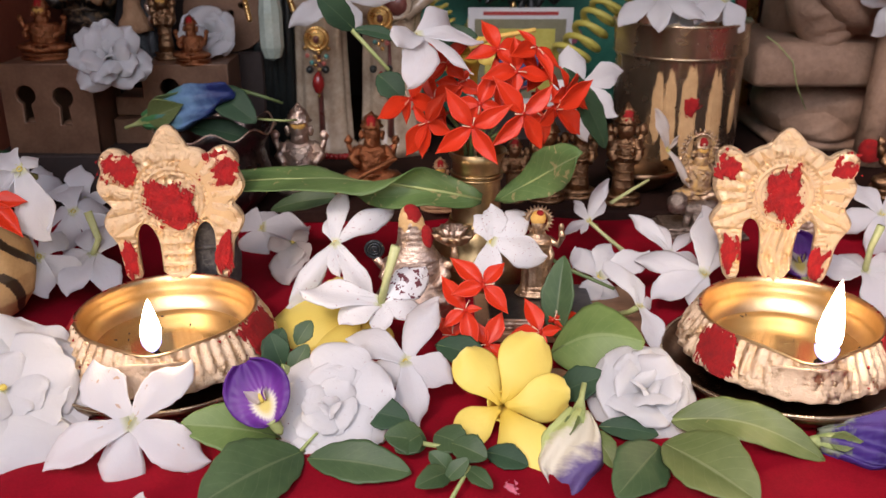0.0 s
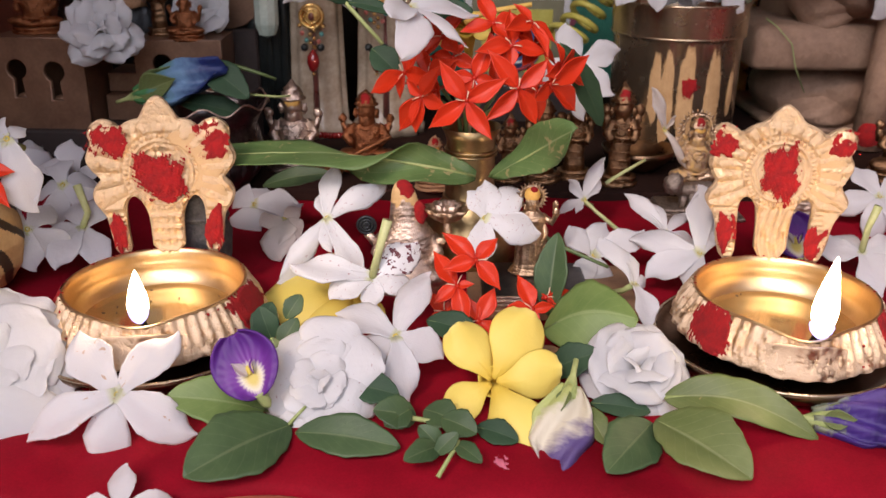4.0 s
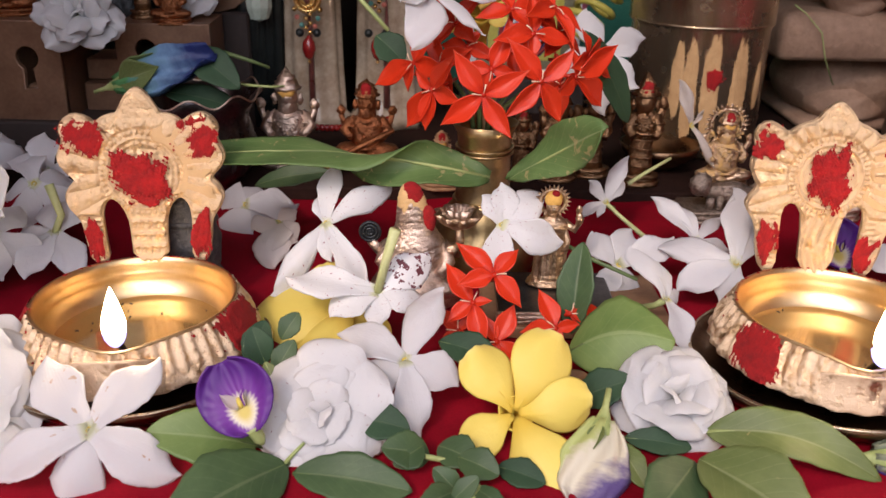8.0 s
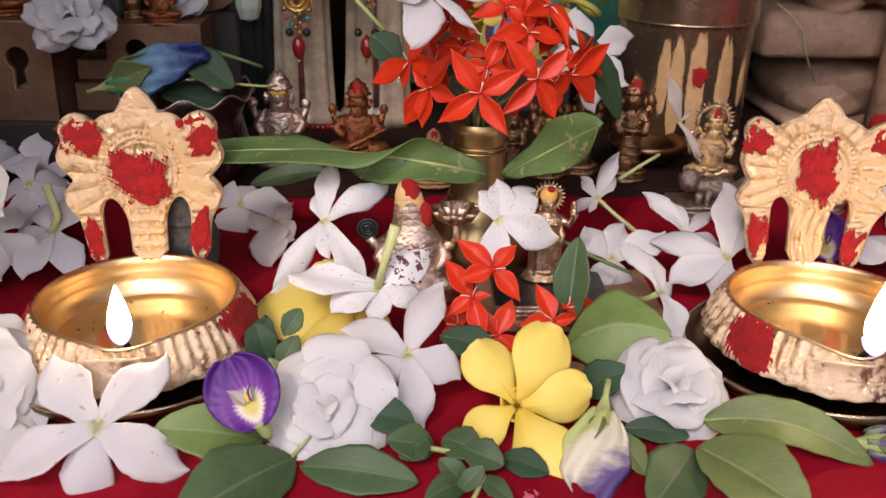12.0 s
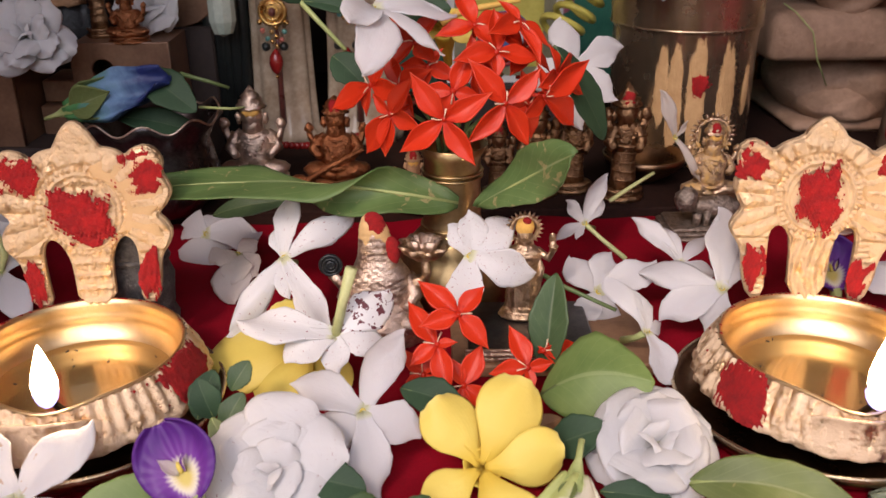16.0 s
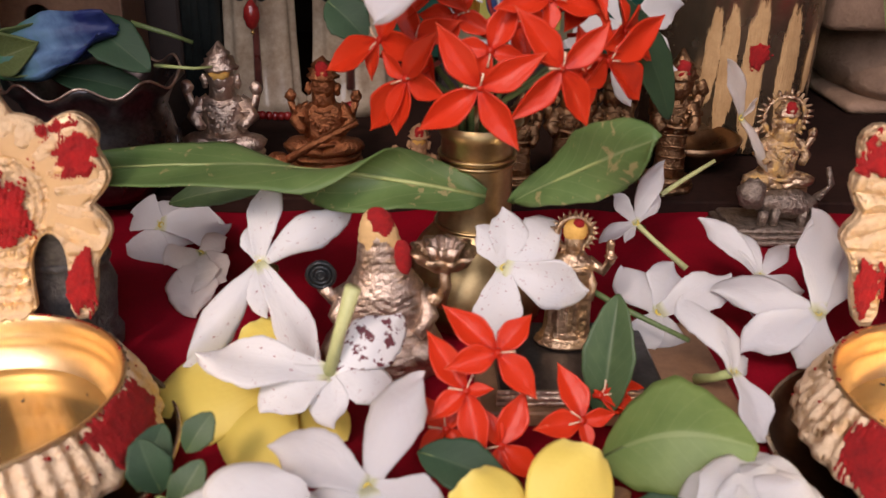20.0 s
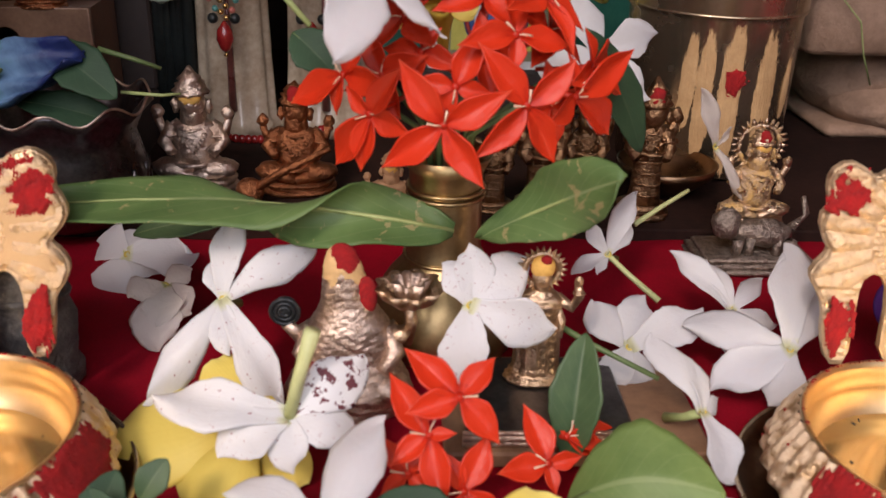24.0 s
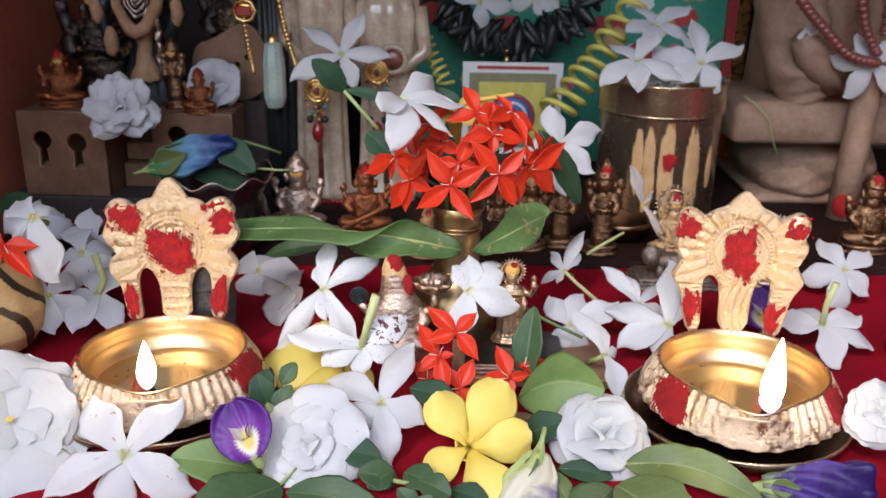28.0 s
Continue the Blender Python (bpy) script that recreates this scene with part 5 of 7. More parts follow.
    s.lathe([(0.0010, 0.0015), (0.0030, 0.0030), (0.0044, 0.0070), (0.0038, 0.0071), (0.0022, 0.0040), (0.0006, 0.0034)], at=c, n=70, wave=0.16, lobes=7)
    for k in range(3):
        s.torus((c[0], c[1], c[2] + 0.0034 + 0.0008 * k), 0.0058 + 0.0007 * k, 0.0003, 3, n=40, k=5)
    s.tube([(0.0135, 0.0, 0.0170), (0.0150, -0.0008, 0.0230), c], [0.0019, 0.0016, 0.0014], 3)
    ob = new("idol", s.mesh("idol"))
    ob.matrix_basis = Matrix.Translation(at)
    return tagged(ob, label, "statue")


draped_idol((-0.0105, 0.3130, cloth_z(0.313)), "seated silver draped idol with red-powdered crown and golden lotus")


def rayed_idol(at, h, label):
    """A standing figure with both arms raised, a pleated robe and a rayed halo; one plain mesh."""
    s = Shape(M_ANTIQUE, M_POWDER, M_TURMERIC)
    s.lathe([(0.21 * h, 0.0), (0.215 * h, 0.02 * h), (0.18 * h, 0.035 * h), (0.19 * h, 0.06 * h), (0.16 * h, 0.075 * h)], n=28, squash=0.7, wave=0.03, lobes=12)
    z = np.linspace(0.07, 0.70, 50) * h
    r = np.interp(z / h, [0.07, 0.12, 0.30, 0.42, 0.47, 0.52, 0.60, 0.64, 0.70], [0.165, 0.155, 0.150, 0.160, 0.135, 0.135, 0.160, 0.140, 0.050]) * h

    def robe(p):
        q = p.copy()
        a = np.arctan2(p[..., 1], p[..., 0])
        f = 1 + 0.07 * np.cos(11 * a) * np.clip((0.46 * h - p[..., 2]) / (0.1 * h), 0, 1) + 0.04 * np.sin(p[..., 2] / h * 120 + 2 * np.cos(a)) * np.clip((p[..., 2] - 0.46 * h) / (0.04 * h), 0, 1)
        q[..., 0] *= f
        q[..., 1] *= f
        return q
    s.lathe(list(zip(r.tolist(), z.tolist())), n=44, squash=0.72, shift=robe)
    for k, rr in ((0.47, 0.112), (0.45, 0.118), (0.60, 0.118)):
        s.torus((0, -0.004 * h, k * h), rr * h * 0.95, 0.010 * h, n=28, k=6)
    for sd in (-1, 1):
        s.tube([(sd * 0.11 * h, 0, 0.625 * h), (sd * 0.215 * h, -0.02 * h, 0.56 * h), (sd * 0.25 * h, -0.05 * h, 0.66 * h), (sd * 0.235 * h, -0.06 * h, 0.74 * h)], [0.042 * h, 0.038 * h, 0.032 * h, 0.028 * h], n=10)
        s.ball((sd * 0.235 * h, -0.06 * h, 0.77 * h), (0.030 * h, 0.022 * h, 0.042 * h))
        s.torus((sd * 0.248 * h, -0.05 * h, 0.68 * h), 0.034 * h, 0.009 * h, n=14, k=5)
        s.tube([(sd * 0.10 * h, 0.02 * h, 0.58 * h), (sd * 0.15 * h, -0.03 * h, 0.46 * h), (sd * 0.13 * h, -0.08 * h, 0.36 * h)], [0.036 * h, 0.032 * h, 0.026 * h], n=10)
        for k in range(6):
            s.ball((sd * (0.015 + 0.014 * k) * h, -0.086 * h + 0.003 * k * h, (0.49 + 0.022 * k) * h), 0.010 * h, n=6, rows=5)
    s.tube([(0, 0, 0.66 * h), (0, -0.01 * h, 0.76 * h)], [0.05 * h, 0.05 * h], n=12)
    s.ball((0, -0.02 * h, 0.785 * h), (0.068 * h, 0.064 * h, 0.078 * h), n=18, rows=14)
    s.ball((0, -0.085 * h, 0.775 * h), (0.010 * h, 0.012 * h, 0.018 * h), n=8, rows=6)
    s.ball((0, -0.020 * h, 0.855 * h), (0.082 * h, 0.066 * h, 0.085 * h), 2, n=18, rows=12)
    s.ball((0.012 * h, -0.045 * h, 0.915 * h), (0.040 * h, 0.034 * h, 0.036 * h), 1, n=12, rows=8)
    s.torus((0, 0.02 * h, 0.82 * h), 0.116 * h, 0.022 * h, axis="y", n=34, k=6)
    for i in range(24):
        a = 2 * math.pi * i / 24
        c = (0.128 * h * math.cos(a), 0.02 * h, 0.82 * h + 0.128 * h * math.sin(a))
        s.tube([c, (0.168 * h * math.cos(a), 0.02 * h, 0.82 * h + 0.168 * h * math.sin(a))], [0.017 * h, 0.004 * h], n=6)
    ob = new("idol", s.mesh("idol"))
    ob.matrix_basis = Matrix.Translation(at)
    return tagged(ob, label, "statue")


rayed_idol((0.0352, 0.3120, TOPZ), 0.0360, "standing gilt silver idol with raised arms and rayed halo")

# the idols behind
Z1 = cloth_z(0.42)
idol((-0.0706, 0.4300, Z1), 0.0440, M_SILVER, "seated silver idol with yellow paste on its brow", True, 0.26, False, False, True, 0.11)
idol((-0.0350, 0.4300, Z1), 0.0395, M_COPPER, "seated copper idol holding a long lute", True, 0.28, False, True, False, 0.10)
lute = thing("lute", (-0.036, 0.412, Z1), "small orange copper lute held across an idol", "lute")
part("neck", Shape(M_COPPER).tube([(-0.013, -0.001, 0.006), (0.000, 0.0, 0.014), (0.014, 0.001, 0.021)], [0.0018, 0.0013, 0.0011]).mesh("neck"), lute)
part("gourd", Shape(M_COPPER).ball((-0.0135, 0.0, 0.0055), (0.005, 0.004, 0.005)).mesh("gourd"), lute, "round reddish gourd")
idol((0.0855, 0.4080, cloth_z(0.408)), 0.0490, M_BRONZE, "standing bronze idol with red-powdered crown and shoulders", False, 0.15, False, True, False, 0.10)
idol((0.0340, 0.4120, Z1), 0.0330, M_BRONZE, "small dark bronze idol", False, 0.17, False, True, False, 0.10)
idol((0.0500, 0.4120, Z1), 0.0420, M_BRONZE, "standing dark bronze idol", False, 0.17, False, False, False, 0.10)
idol((0.0660, 0.4180, Z1), 0.0410, M_BRONZE, "standing dark bronze idol in the shade", False, 0.17, False, True, False, 0.10)
idol((-0.0012, 0.4000, cloth_z(0.40)), 0.0250, M_OCHRE, "tiny idol covered with yellow paste and red powder", True, 0.30, False, True, True, 0.10)
idol((0.1165, 0.3910, cloth_z(0.391) + 0.0105), 0.0300, M_GILT_PASTE, "seated gilt idol with yellow paste riding a beast", True, 0.30, True, True, True, 0.06)
lion = Shape(M_PEWTER)
lion.box((-0.0215, -0.012, 0.0), (0.0195, 0.011, 0.0018), 0, 0.0005).box((-0.0200, -0.011, 0.0018), (0.0180, 0.0102, 0.0034), 0, 0.0005).box((-0.0180, -0.0098, 0.0034), (0.0165, 0.0095, 0.0050), 0, 0.0005)
lion.ball((0, -0.002, 0.0112), (0.0105, 0.0048, 0.0042)).ball((-0.0115, -0.004, 0.0150), (0.0045, 0.0045, 0.0050))
for x in (-0.008, -0.004, 0.005, 0.009):
    lion.tube([(x, -0.005, 0.010), (x, -0.006, 0.005)], [0.0017, 0.0014], n=7)
lion.tube([(0.010, -0.002, 0.013), (0.014, -0.002, 0.018), (0.013, -0.001, 0.023)], [0.001, 0.0009, 0.0013], n=6)
lv = np.array(lion.v)
lion.v = (lv + 0.0007 * np.stack([np.sin(2600 * lv[:, 2]), np.sin(2300 * lv[:, 0]), np.sin(2100 * lv[:, 0] + 2500 * lv[:, 2])], -1) * (lv[:, 2:] > 0.0055)).tolist()
tagged(new("beast_statue", lion.mesh("beast_statue")), "small silver beast on a stepped plinth", "statue").matrix_basis = Matrix.Translation((0.1170, 0.3840, cloth_z(0.384)))
idol((0.2230, 0.4200, Z1), 0.0420, M_BRONZE, "bronze idol with red powder behind the lamp", True, 0.26, False, True, False, 0.10)
idol((0.1640, 0.3840, cloth_z(0.384)), 0.0300, M_SILVER, "small silver idol with red powder", True, 0.28, True, True, True, 0.06)

# dark boat-shaped bowl
b = thing("dark_bowl", (0.1000, 0.4320, Z1), "small dark bronze bowl behind the idols", "bowl")
part("body", Shape(M_SAUCER).lathe([(0.006, 0.0), (0.010, 0.002), (0.017, 0.008), (0.0185, 0.012), (0.0175, 0.012), (0.015, 0.008), (0.0005, 0.003)], n=32).mesh("body"), b)

# ---- vase of red flowers ----
vase = thing("vase", (0.0133, 0.3400, cloth_z(0.34)), "small aged brass vase with a ringed neck", "vase")
s = Shape(M_VASE).lathe([(0.0160, 0.0), (0.0195, 0.0012), (0.0205, 0.006), (0.0190, 0.013), (0.0150, 0.020), (0.0112, 0.0245), (0.0100, 0.0268), (0.0097, 0.032), (0.0094, 0.0440), (0.0096, 0.0500), (0.0118, 0.0545), (0.0112, 0.0545), (0.0088, 0.050), (0.0085, 0.030)], n=48)
part("body", s.mesh("body"), vase)
for z, r in ((0.0262, 0.0104), (0.0438, 0.0099), (0.0455, 0.0099)):
    part("ring", Shape(M_VASE).torus((0, 0, z), r, 0.0006, n=40).mesh("ring"), vase, "turned ring")
BUNCH = thing("ixora_bunch", (0, 0, 0), "bunch of bright red ixora florets in the brass vase", "flower bunch")
for i in range(9):
    a = 2 * math.pi * i / 9
    stalk(BUNCH, [(0.0133 + 0.003 * math.cos(a), 0.340 + 0.003 * math.sin(a), 0.052), (0.0137 + 0.006 * math.cos(a), 0.338 + 0.005 * math.sin(a), 0.072), (0.014 + 0.020 * math.cos(a), 0.332 + 0.010 * math.sin(a), 0.086 + 0.004 * math.sin(3 * a))], [0.0010, 0.0008, 0.0006], M_STEM_DARK)

M_BRASS_OLD = worn_brass("old_pasted_brass", (0.10, 0.085, 0.075), (0.42, 0.25, 0.12), 0.44, 0.42)

# ---- brass cup ----
cup = thing("brass_cup", (0.1240, 0.4740, Z1), "tall tarnished brass cup with three strokes of sandal paste", "cup")
s = Shape(M_CUP).lathe([(0.0290, 0.0), (0.0325, 0.0015), (0.0328, 0.0600), (0.0336, 0.0615), (0.0341, 0.0630), (0.0345, 0.0770), (0.0352, 0.0785), (0.0345, 0.0789), (0.0332, 0.0770), (0.0325, 0.060), (0.0305, 0.055), (0.0300, 0.004)], n=64)
part("body", s.mesh("body"), cup)
for z, r in ((0.0625, 0.0338), (0.0783, 0.0349)):
    part("ring", Shape(M_CUP).torus((0, 0, z), r, 0.0007, n=64).mesh("ring"), cup, "raised ring")


def on_round(me, R, a0, z0):
    """Lays a smear round an upright cylinder."""
    for v in me.vertices:
        x, y, z = v.co
        a = a0 + x / R
        v.co = ((R + z) * math.sin(a), -(R + z) * math.cos(a), z0 + y)
    return me


for a0, w, h, z0, sd in ((-0.52, 0.0030, 0.020, 0.033, 1), (-0.33, 0.0036, 0.026, 0.029, 6), (-0.04, 0.0044, 0.029, 0.029, 2), (0.40, 0.0048, 0.026, 0.030, 3), (0.80, 0.0026, 0.012, 0.030, 5)):
    part("paste_stroke", on_round(powder("paste_stroke", w, h, sd, M_STROKE, 0.0005, 0.14), 0.0328, a0, z0 + 0.006), cup, "yellow sandal paste stroke")
part("vermilion_dot", on_round(powder("vermilion_dot", 0.0042, 0.0050, 4, None, 0.0006, 0.35), 0.0334, 0.0, 0.0390), cup, "red powder dot")

# ---- wavy dark pot ----
pot = thing("wavy_pot", (-0.1040, 0.4000, cloth_z(0.40)), "blackened silver pot with a wavy rim", "pot")


def ruffle(p):
    q = p.copy()
    a = np.arctan2(q[..., 1], q[..., 0])
    f = np.clip((q[..., 2] - 0.024) / 0.016, 0, 1)
    q[..., 2] += 0.0020 * f * np.cos(9 * a)
    return q


s = Shape(M_DARKPOT).lathe([(0.012, 0.0), (0.016, 0.001), (0.022, 0.008), (0.0245, 0.017), (0.0225, 0.026), (0.0215, 0.030), (0.0240, 0.036), (0.0275, 0.0400), (0.0268, 0.0402), (0.0225, 0.0360), (0.0200, 0.029), (0.0005, 0.010)], n=90, shift=ruffle)
part("body", s.mesh("body"), pot)
part("rim", Shape(M_SILVER).lathe([(0.0270, 0.0397), (0.0277, 0.0400), (0.0276, 0.0407), (0.0269, 0.0405), (0.0270, 0.0397)], n=90, shift=ruffle, cap=False).mesh("rim"), pot, "bright worn rim")
s = Shape(M_DARKPOT)
for i in range(18):
    a = 2 * math.pi * i / 18
    s.tube([(0.018 * math.cos(a), 0.018 * math.sin(a), 0.004), (0.0236 * math.cos(a), 0.0236 * math.sin(a), 0.012), (0.0242 * math.cos(a), 0.0242 * math.sin(a), 0.020)], [0.0006, 0.0016, 0.0006], n=6)
part("gadroons", s.mesh("gadroons"), pot, "embossed ribs")

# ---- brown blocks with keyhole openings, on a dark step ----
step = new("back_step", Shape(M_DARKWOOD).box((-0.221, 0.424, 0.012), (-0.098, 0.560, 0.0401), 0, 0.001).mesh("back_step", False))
tagged(step, "low dark wooden step at the back of the shrine", "step")


def circle(c, r, n=24, bottom=None):
    """A round hole, or a keyhole where bottom is the drop of its slot."""
    if bottom is None:
        return [(c[0] + r * math.cos(2 * math.pi * i / n), c[1] + r * math.sin(2 * math.pi * i / n)) for i in range(n)]
    a0 = radians(-62)
    arc = [(c[0] + r * math.cos(a0 + (2 * math.pi - radians(56)) * i / n), c[1] + r * math.sin(a0 + (2 * math.pi - radians(56)) * i / n)) for i in range(n + 1)]
    return arc + [(c[0] - 0.6 * r, c[1] - bottom), (c[0] + 0.6 * r, c[1] - bottom)]


def keyhole_block(x0, x1, y, z0, z1, holes, label, turn=0.0):
    ob = thing("keyhole_block", ((x0 + x1) / 2, y, z0), label, "block", "brown keyhole blocks", Matrix.Translation(((x0 + x1) / 2, y, z0)) @ pose(0, 0, 0, 0, 0, turn))
    w, h = (x1 - x0) / 2, z1 - z0
    face = cut_plate("front_plate", [(-w, 0), (w, 0), (w, h), (-w, h)], holes, 0.003, 0.0005, M_BOX)
    part("front_plate", face, ob, "brown plate with keyhole openings", pose(0, 0, 0, 90, 0, 0))
    s = Shape(M_BOX).box((-w, 0.0018, 0), (-w + 0.002, 0.034, h)).box((w - 0.002, 0.0018, 0), (w, 0.034, h)).box((-w + 0.002, 0.0018, h - 0.002), (w - 0.002, 0.034, h)).box((-w + 0.002, 0.032, 0), (w - 0.002, 0.034, h - 0.002)).box((-w + 0.002, 0.0018, 0), (w - 0.002, 0.032, 0.002))
    part("case", s.mesh("case", False), ob)
    for hx, hz in [(sum(p[0] for p in hole) / len(hole), min(p[1] for p in hole)) for hole in holes]:
        part("sill", Shape(M_BOX).ball((hx, 0.004, hz - 0.0005), (0.0042, 0.003, 0.0026)).mesh("sill"), ob, "rounded lug in the opening")
    return ob


keyhole_block(-0.2130, -0.1690, 0.430, 0.0402, 0.0835, [circle((-0.0105, 0.0285), 0.0052, 24, 0.014), circle((0.0075, 0.0275), 0.0054, 24, 0.014)], "brown brass-like block with two keyhole openings", -2)
keyhole_block(-0.1500, -0.1080, 0.448, 0.0402, 0.0800, [circle((-0.008, 0.0285), 0.0052, 24, 0.014)], "brown brass-like block with one keyhole opening", 2)
mid = thing("small_block", (-0.1585, 0.446, 0.0402), "low brown block between two keyhole blocks", "block")
part("body", Shape(M_BOX).box((-0.0085, 0, 0), (0.0085, 0.03, 0.0130), 0, 0.0005).mesh("body", False), mid)
part("ledge", Shape(M_BOX).box((-0.0085, 0.006, 0.0134), (0.0085, 0.03, 0.0230), 0, 0.0005).mesh("ledge", False), mid)

idol((-0.1960, 0.4480, 0.0835), 0.0300, M_COPPER, "small copper idol with red powder on the brown block", True, 0.34, False, True, True, 0.10)
idol((-0.1250, 0.4520, 0.0800), 0.0240, M_COPPER, "tiny copper idol with a red crown on the block", True, 0.30, False, True, False, 0.10)


def dark_deity(at, label):
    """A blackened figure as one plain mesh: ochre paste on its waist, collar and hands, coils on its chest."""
    s = Shape(M_NIGHT, M_OCHRE, M_SILVER)
    s.lathe([(0.027, 0.0), (0.028, 0.018), (0.021, 0.032), (0.015, 0.048), (0.026, 0.060), (0.031, 0.078), (0.020, 0.098), (0.010, 0.110)], n=40, squash=0.5, wave=0.06, lobes=7)
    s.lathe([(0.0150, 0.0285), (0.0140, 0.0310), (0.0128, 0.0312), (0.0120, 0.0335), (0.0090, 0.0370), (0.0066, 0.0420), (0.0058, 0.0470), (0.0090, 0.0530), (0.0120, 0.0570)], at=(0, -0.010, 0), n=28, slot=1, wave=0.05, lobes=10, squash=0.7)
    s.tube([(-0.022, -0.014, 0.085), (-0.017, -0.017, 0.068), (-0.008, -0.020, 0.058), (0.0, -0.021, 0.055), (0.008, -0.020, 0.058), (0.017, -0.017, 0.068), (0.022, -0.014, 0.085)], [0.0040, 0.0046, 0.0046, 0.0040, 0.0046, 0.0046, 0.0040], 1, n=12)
    for k in range(4):
        s.torus((0, -0.017, 0.074), 0.0022 + 0.0028 * k, 0.0009, 2, axis="y", n=26, k=6)
    for sd in (-1, 1):
        s.tube([(sd * 0.020, -0.004, 0.080), (sd * 0.034, -0.012, 0.066), (sd * 0.026, -0.018, 0.050)], [0.0070, 0.0058, 0.0046], n=12)
        s.tube([(sd * 0.020, 0.0, 0.084), (sd * 0.036, -0.006, 0.082), (sd * 0.036, -0.012, 0.070)], [0.0060, 0.0052, 0.0040], n=12)
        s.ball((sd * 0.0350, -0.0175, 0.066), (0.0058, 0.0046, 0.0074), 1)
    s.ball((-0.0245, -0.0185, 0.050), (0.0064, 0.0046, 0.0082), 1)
    for k in range(5):
        s.ball((0.0178, -0.0185, 0.0350 + 0.0062 * k), (0.0028 + 0.0008 * (k % 2), 0.0026, 0.0036), 2)
    v = np.array(s.v)
    s.v = (v + 0.0006 * np.stack([np.sin(700 * v[:, 2]), np.sin(600 * v[:, 0] + 500 * v[:, 2]), np.sin(650 * v[:, 0])], -1)).tolist()
    s.v = (np.array(s.v) * (0.62, 0.9, 1.0)).tolist()
    ob = tagged(new("idol", s.mesh("idol")), label, "statue")
    ob.matrix_basis = Matrix.Translation(at)
    return ob


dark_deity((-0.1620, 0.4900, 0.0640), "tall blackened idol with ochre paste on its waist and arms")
idol((-0.1420, 0.4650, 0.0800), 0.0380, M_BRONZE, "slim bronze idol with yellow paste", False, 0.13, False, False, True, 0.10)
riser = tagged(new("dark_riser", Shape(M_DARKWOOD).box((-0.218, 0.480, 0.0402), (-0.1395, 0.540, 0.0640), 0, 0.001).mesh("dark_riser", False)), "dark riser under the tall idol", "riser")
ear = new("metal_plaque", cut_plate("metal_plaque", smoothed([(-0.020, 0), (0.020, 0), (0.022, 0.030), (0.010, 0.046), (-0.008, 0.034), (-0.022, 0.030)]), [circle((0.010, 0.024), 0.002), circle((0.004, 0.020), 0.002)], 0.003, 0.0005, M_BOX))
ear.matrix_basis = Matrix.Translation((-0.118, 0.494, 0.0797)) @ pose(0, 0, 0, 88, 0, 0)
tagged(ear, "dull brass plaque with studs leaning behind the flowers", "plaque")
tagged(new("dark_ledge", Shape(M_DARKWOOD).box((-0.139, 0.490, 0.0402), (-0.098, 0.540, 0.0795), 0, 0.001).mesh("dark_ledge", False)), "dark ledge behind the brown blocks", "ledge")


# ---- small dark stone behind the lamp ----
def carved(p):
    a = np.arctan2(p[..., 1], p[..., 0])
    k = 1 + 0.05 * np.sin(7 * a) * np.sin(420 * p[..., 2]) + 0.03 * np.sin(3 * a + 1)
    q = p.copy()
    q[..., 0], q[..., 1] = p[..., 0] * k * 0.90, p[..., 1] * k * 0.7
    return q


dark_stone = thing("carved_stone", (-0.0890, 0.3200, cloth_z(0.3215) - 0.0005), "small dark grey carved stone behind a lamp crest", "stone")
part("body", Shape(M_PEWTER_DARK).lathe([(0.0100, 0.0), (0.0115, 0.0015), (0.0120, 0.0060), (0.0108, 0.0085), (0.0116, 0.0110), (0.0118, 0.0200), (0.0104, 0.0250), (0.0110, 0.0275), (0.0102, 0.0330), (0.0072, 0.0366), (0.0006, 0.0380)], n=56, shift=carved).mesh("body"), dark_stone)
part("collar", Shape(M_PEWTER_DARK).torus((0, 0, 0.0262), 0.0108, 0.0011, n=40, k=8).mesh("collar"), dark_stone, "raised ring", Matrix.Diagonal((0.90, 0.7, 1, 1)))

# ---- cream statues with jewellery ----
def robed(at, w, h, label):
    """A tall statue in a long robe as one plain mesh."""
    s = Shape(M_MARBLE, M_MAROON)
    s.lathe([(w * 1.05, 0), (w * 1.05, 0.006), (w * 0.92, 0.008), (w * 0.86, h * 0.2), (w * 0.80, h * 0.45), (w * 0.92, h * 0.60), (w * 1.0, h * 0.72), (w * 0.85, h * 0.78), (w * 0.3, h * 0.81)], n=110, wave=0.050, lobes=9, squash=0.7)
    s.ball((0, -w * 0.1, h * 0.88), (w * 0.42, w * 0.42, h * 0.075)).ball((0, 0, h * 0.95), (w * 0.36, w * 0.36, h * 0.06))
    for sd in (-1, 1):
        s.tube([(sd * w * 0.95, 0, h * 0.74), (sd * w * 1.15, -w * 0.3, h * 0.58), (sd * w * 0.45, -w * 0.75, h * 0.52)], [w * 0.26, w * 0.22, w * 0.16], n=10)
    s.tube([(0, -w * 0.66, 0.012), (0, -w * 0.62, h * 0.25), (0, -w * 0.60, h * 0.45)], [w * 0.10, w * 0.08, w * 0.03], 1)
    s.torus((0, -w * 0.05, h * 0.79), w * 0.55, w * 0.05, 1, n=28)
    ob = tagged(new("robed_statue", s.mesh("robed_statue")), label, "statue", "cream robed statues")
    ob.matrix_basis = Matrix.Translation(at)
    return ob


robed((-0.0670, 0.4980, Z1), 0.0170, 0.160, "cream marble statue in a long robe hung with jewellery")
robed((-0.0290, 0.5020, Z1), 0.0190, 0.150, "cream marble statue in a long robe beside its pair")


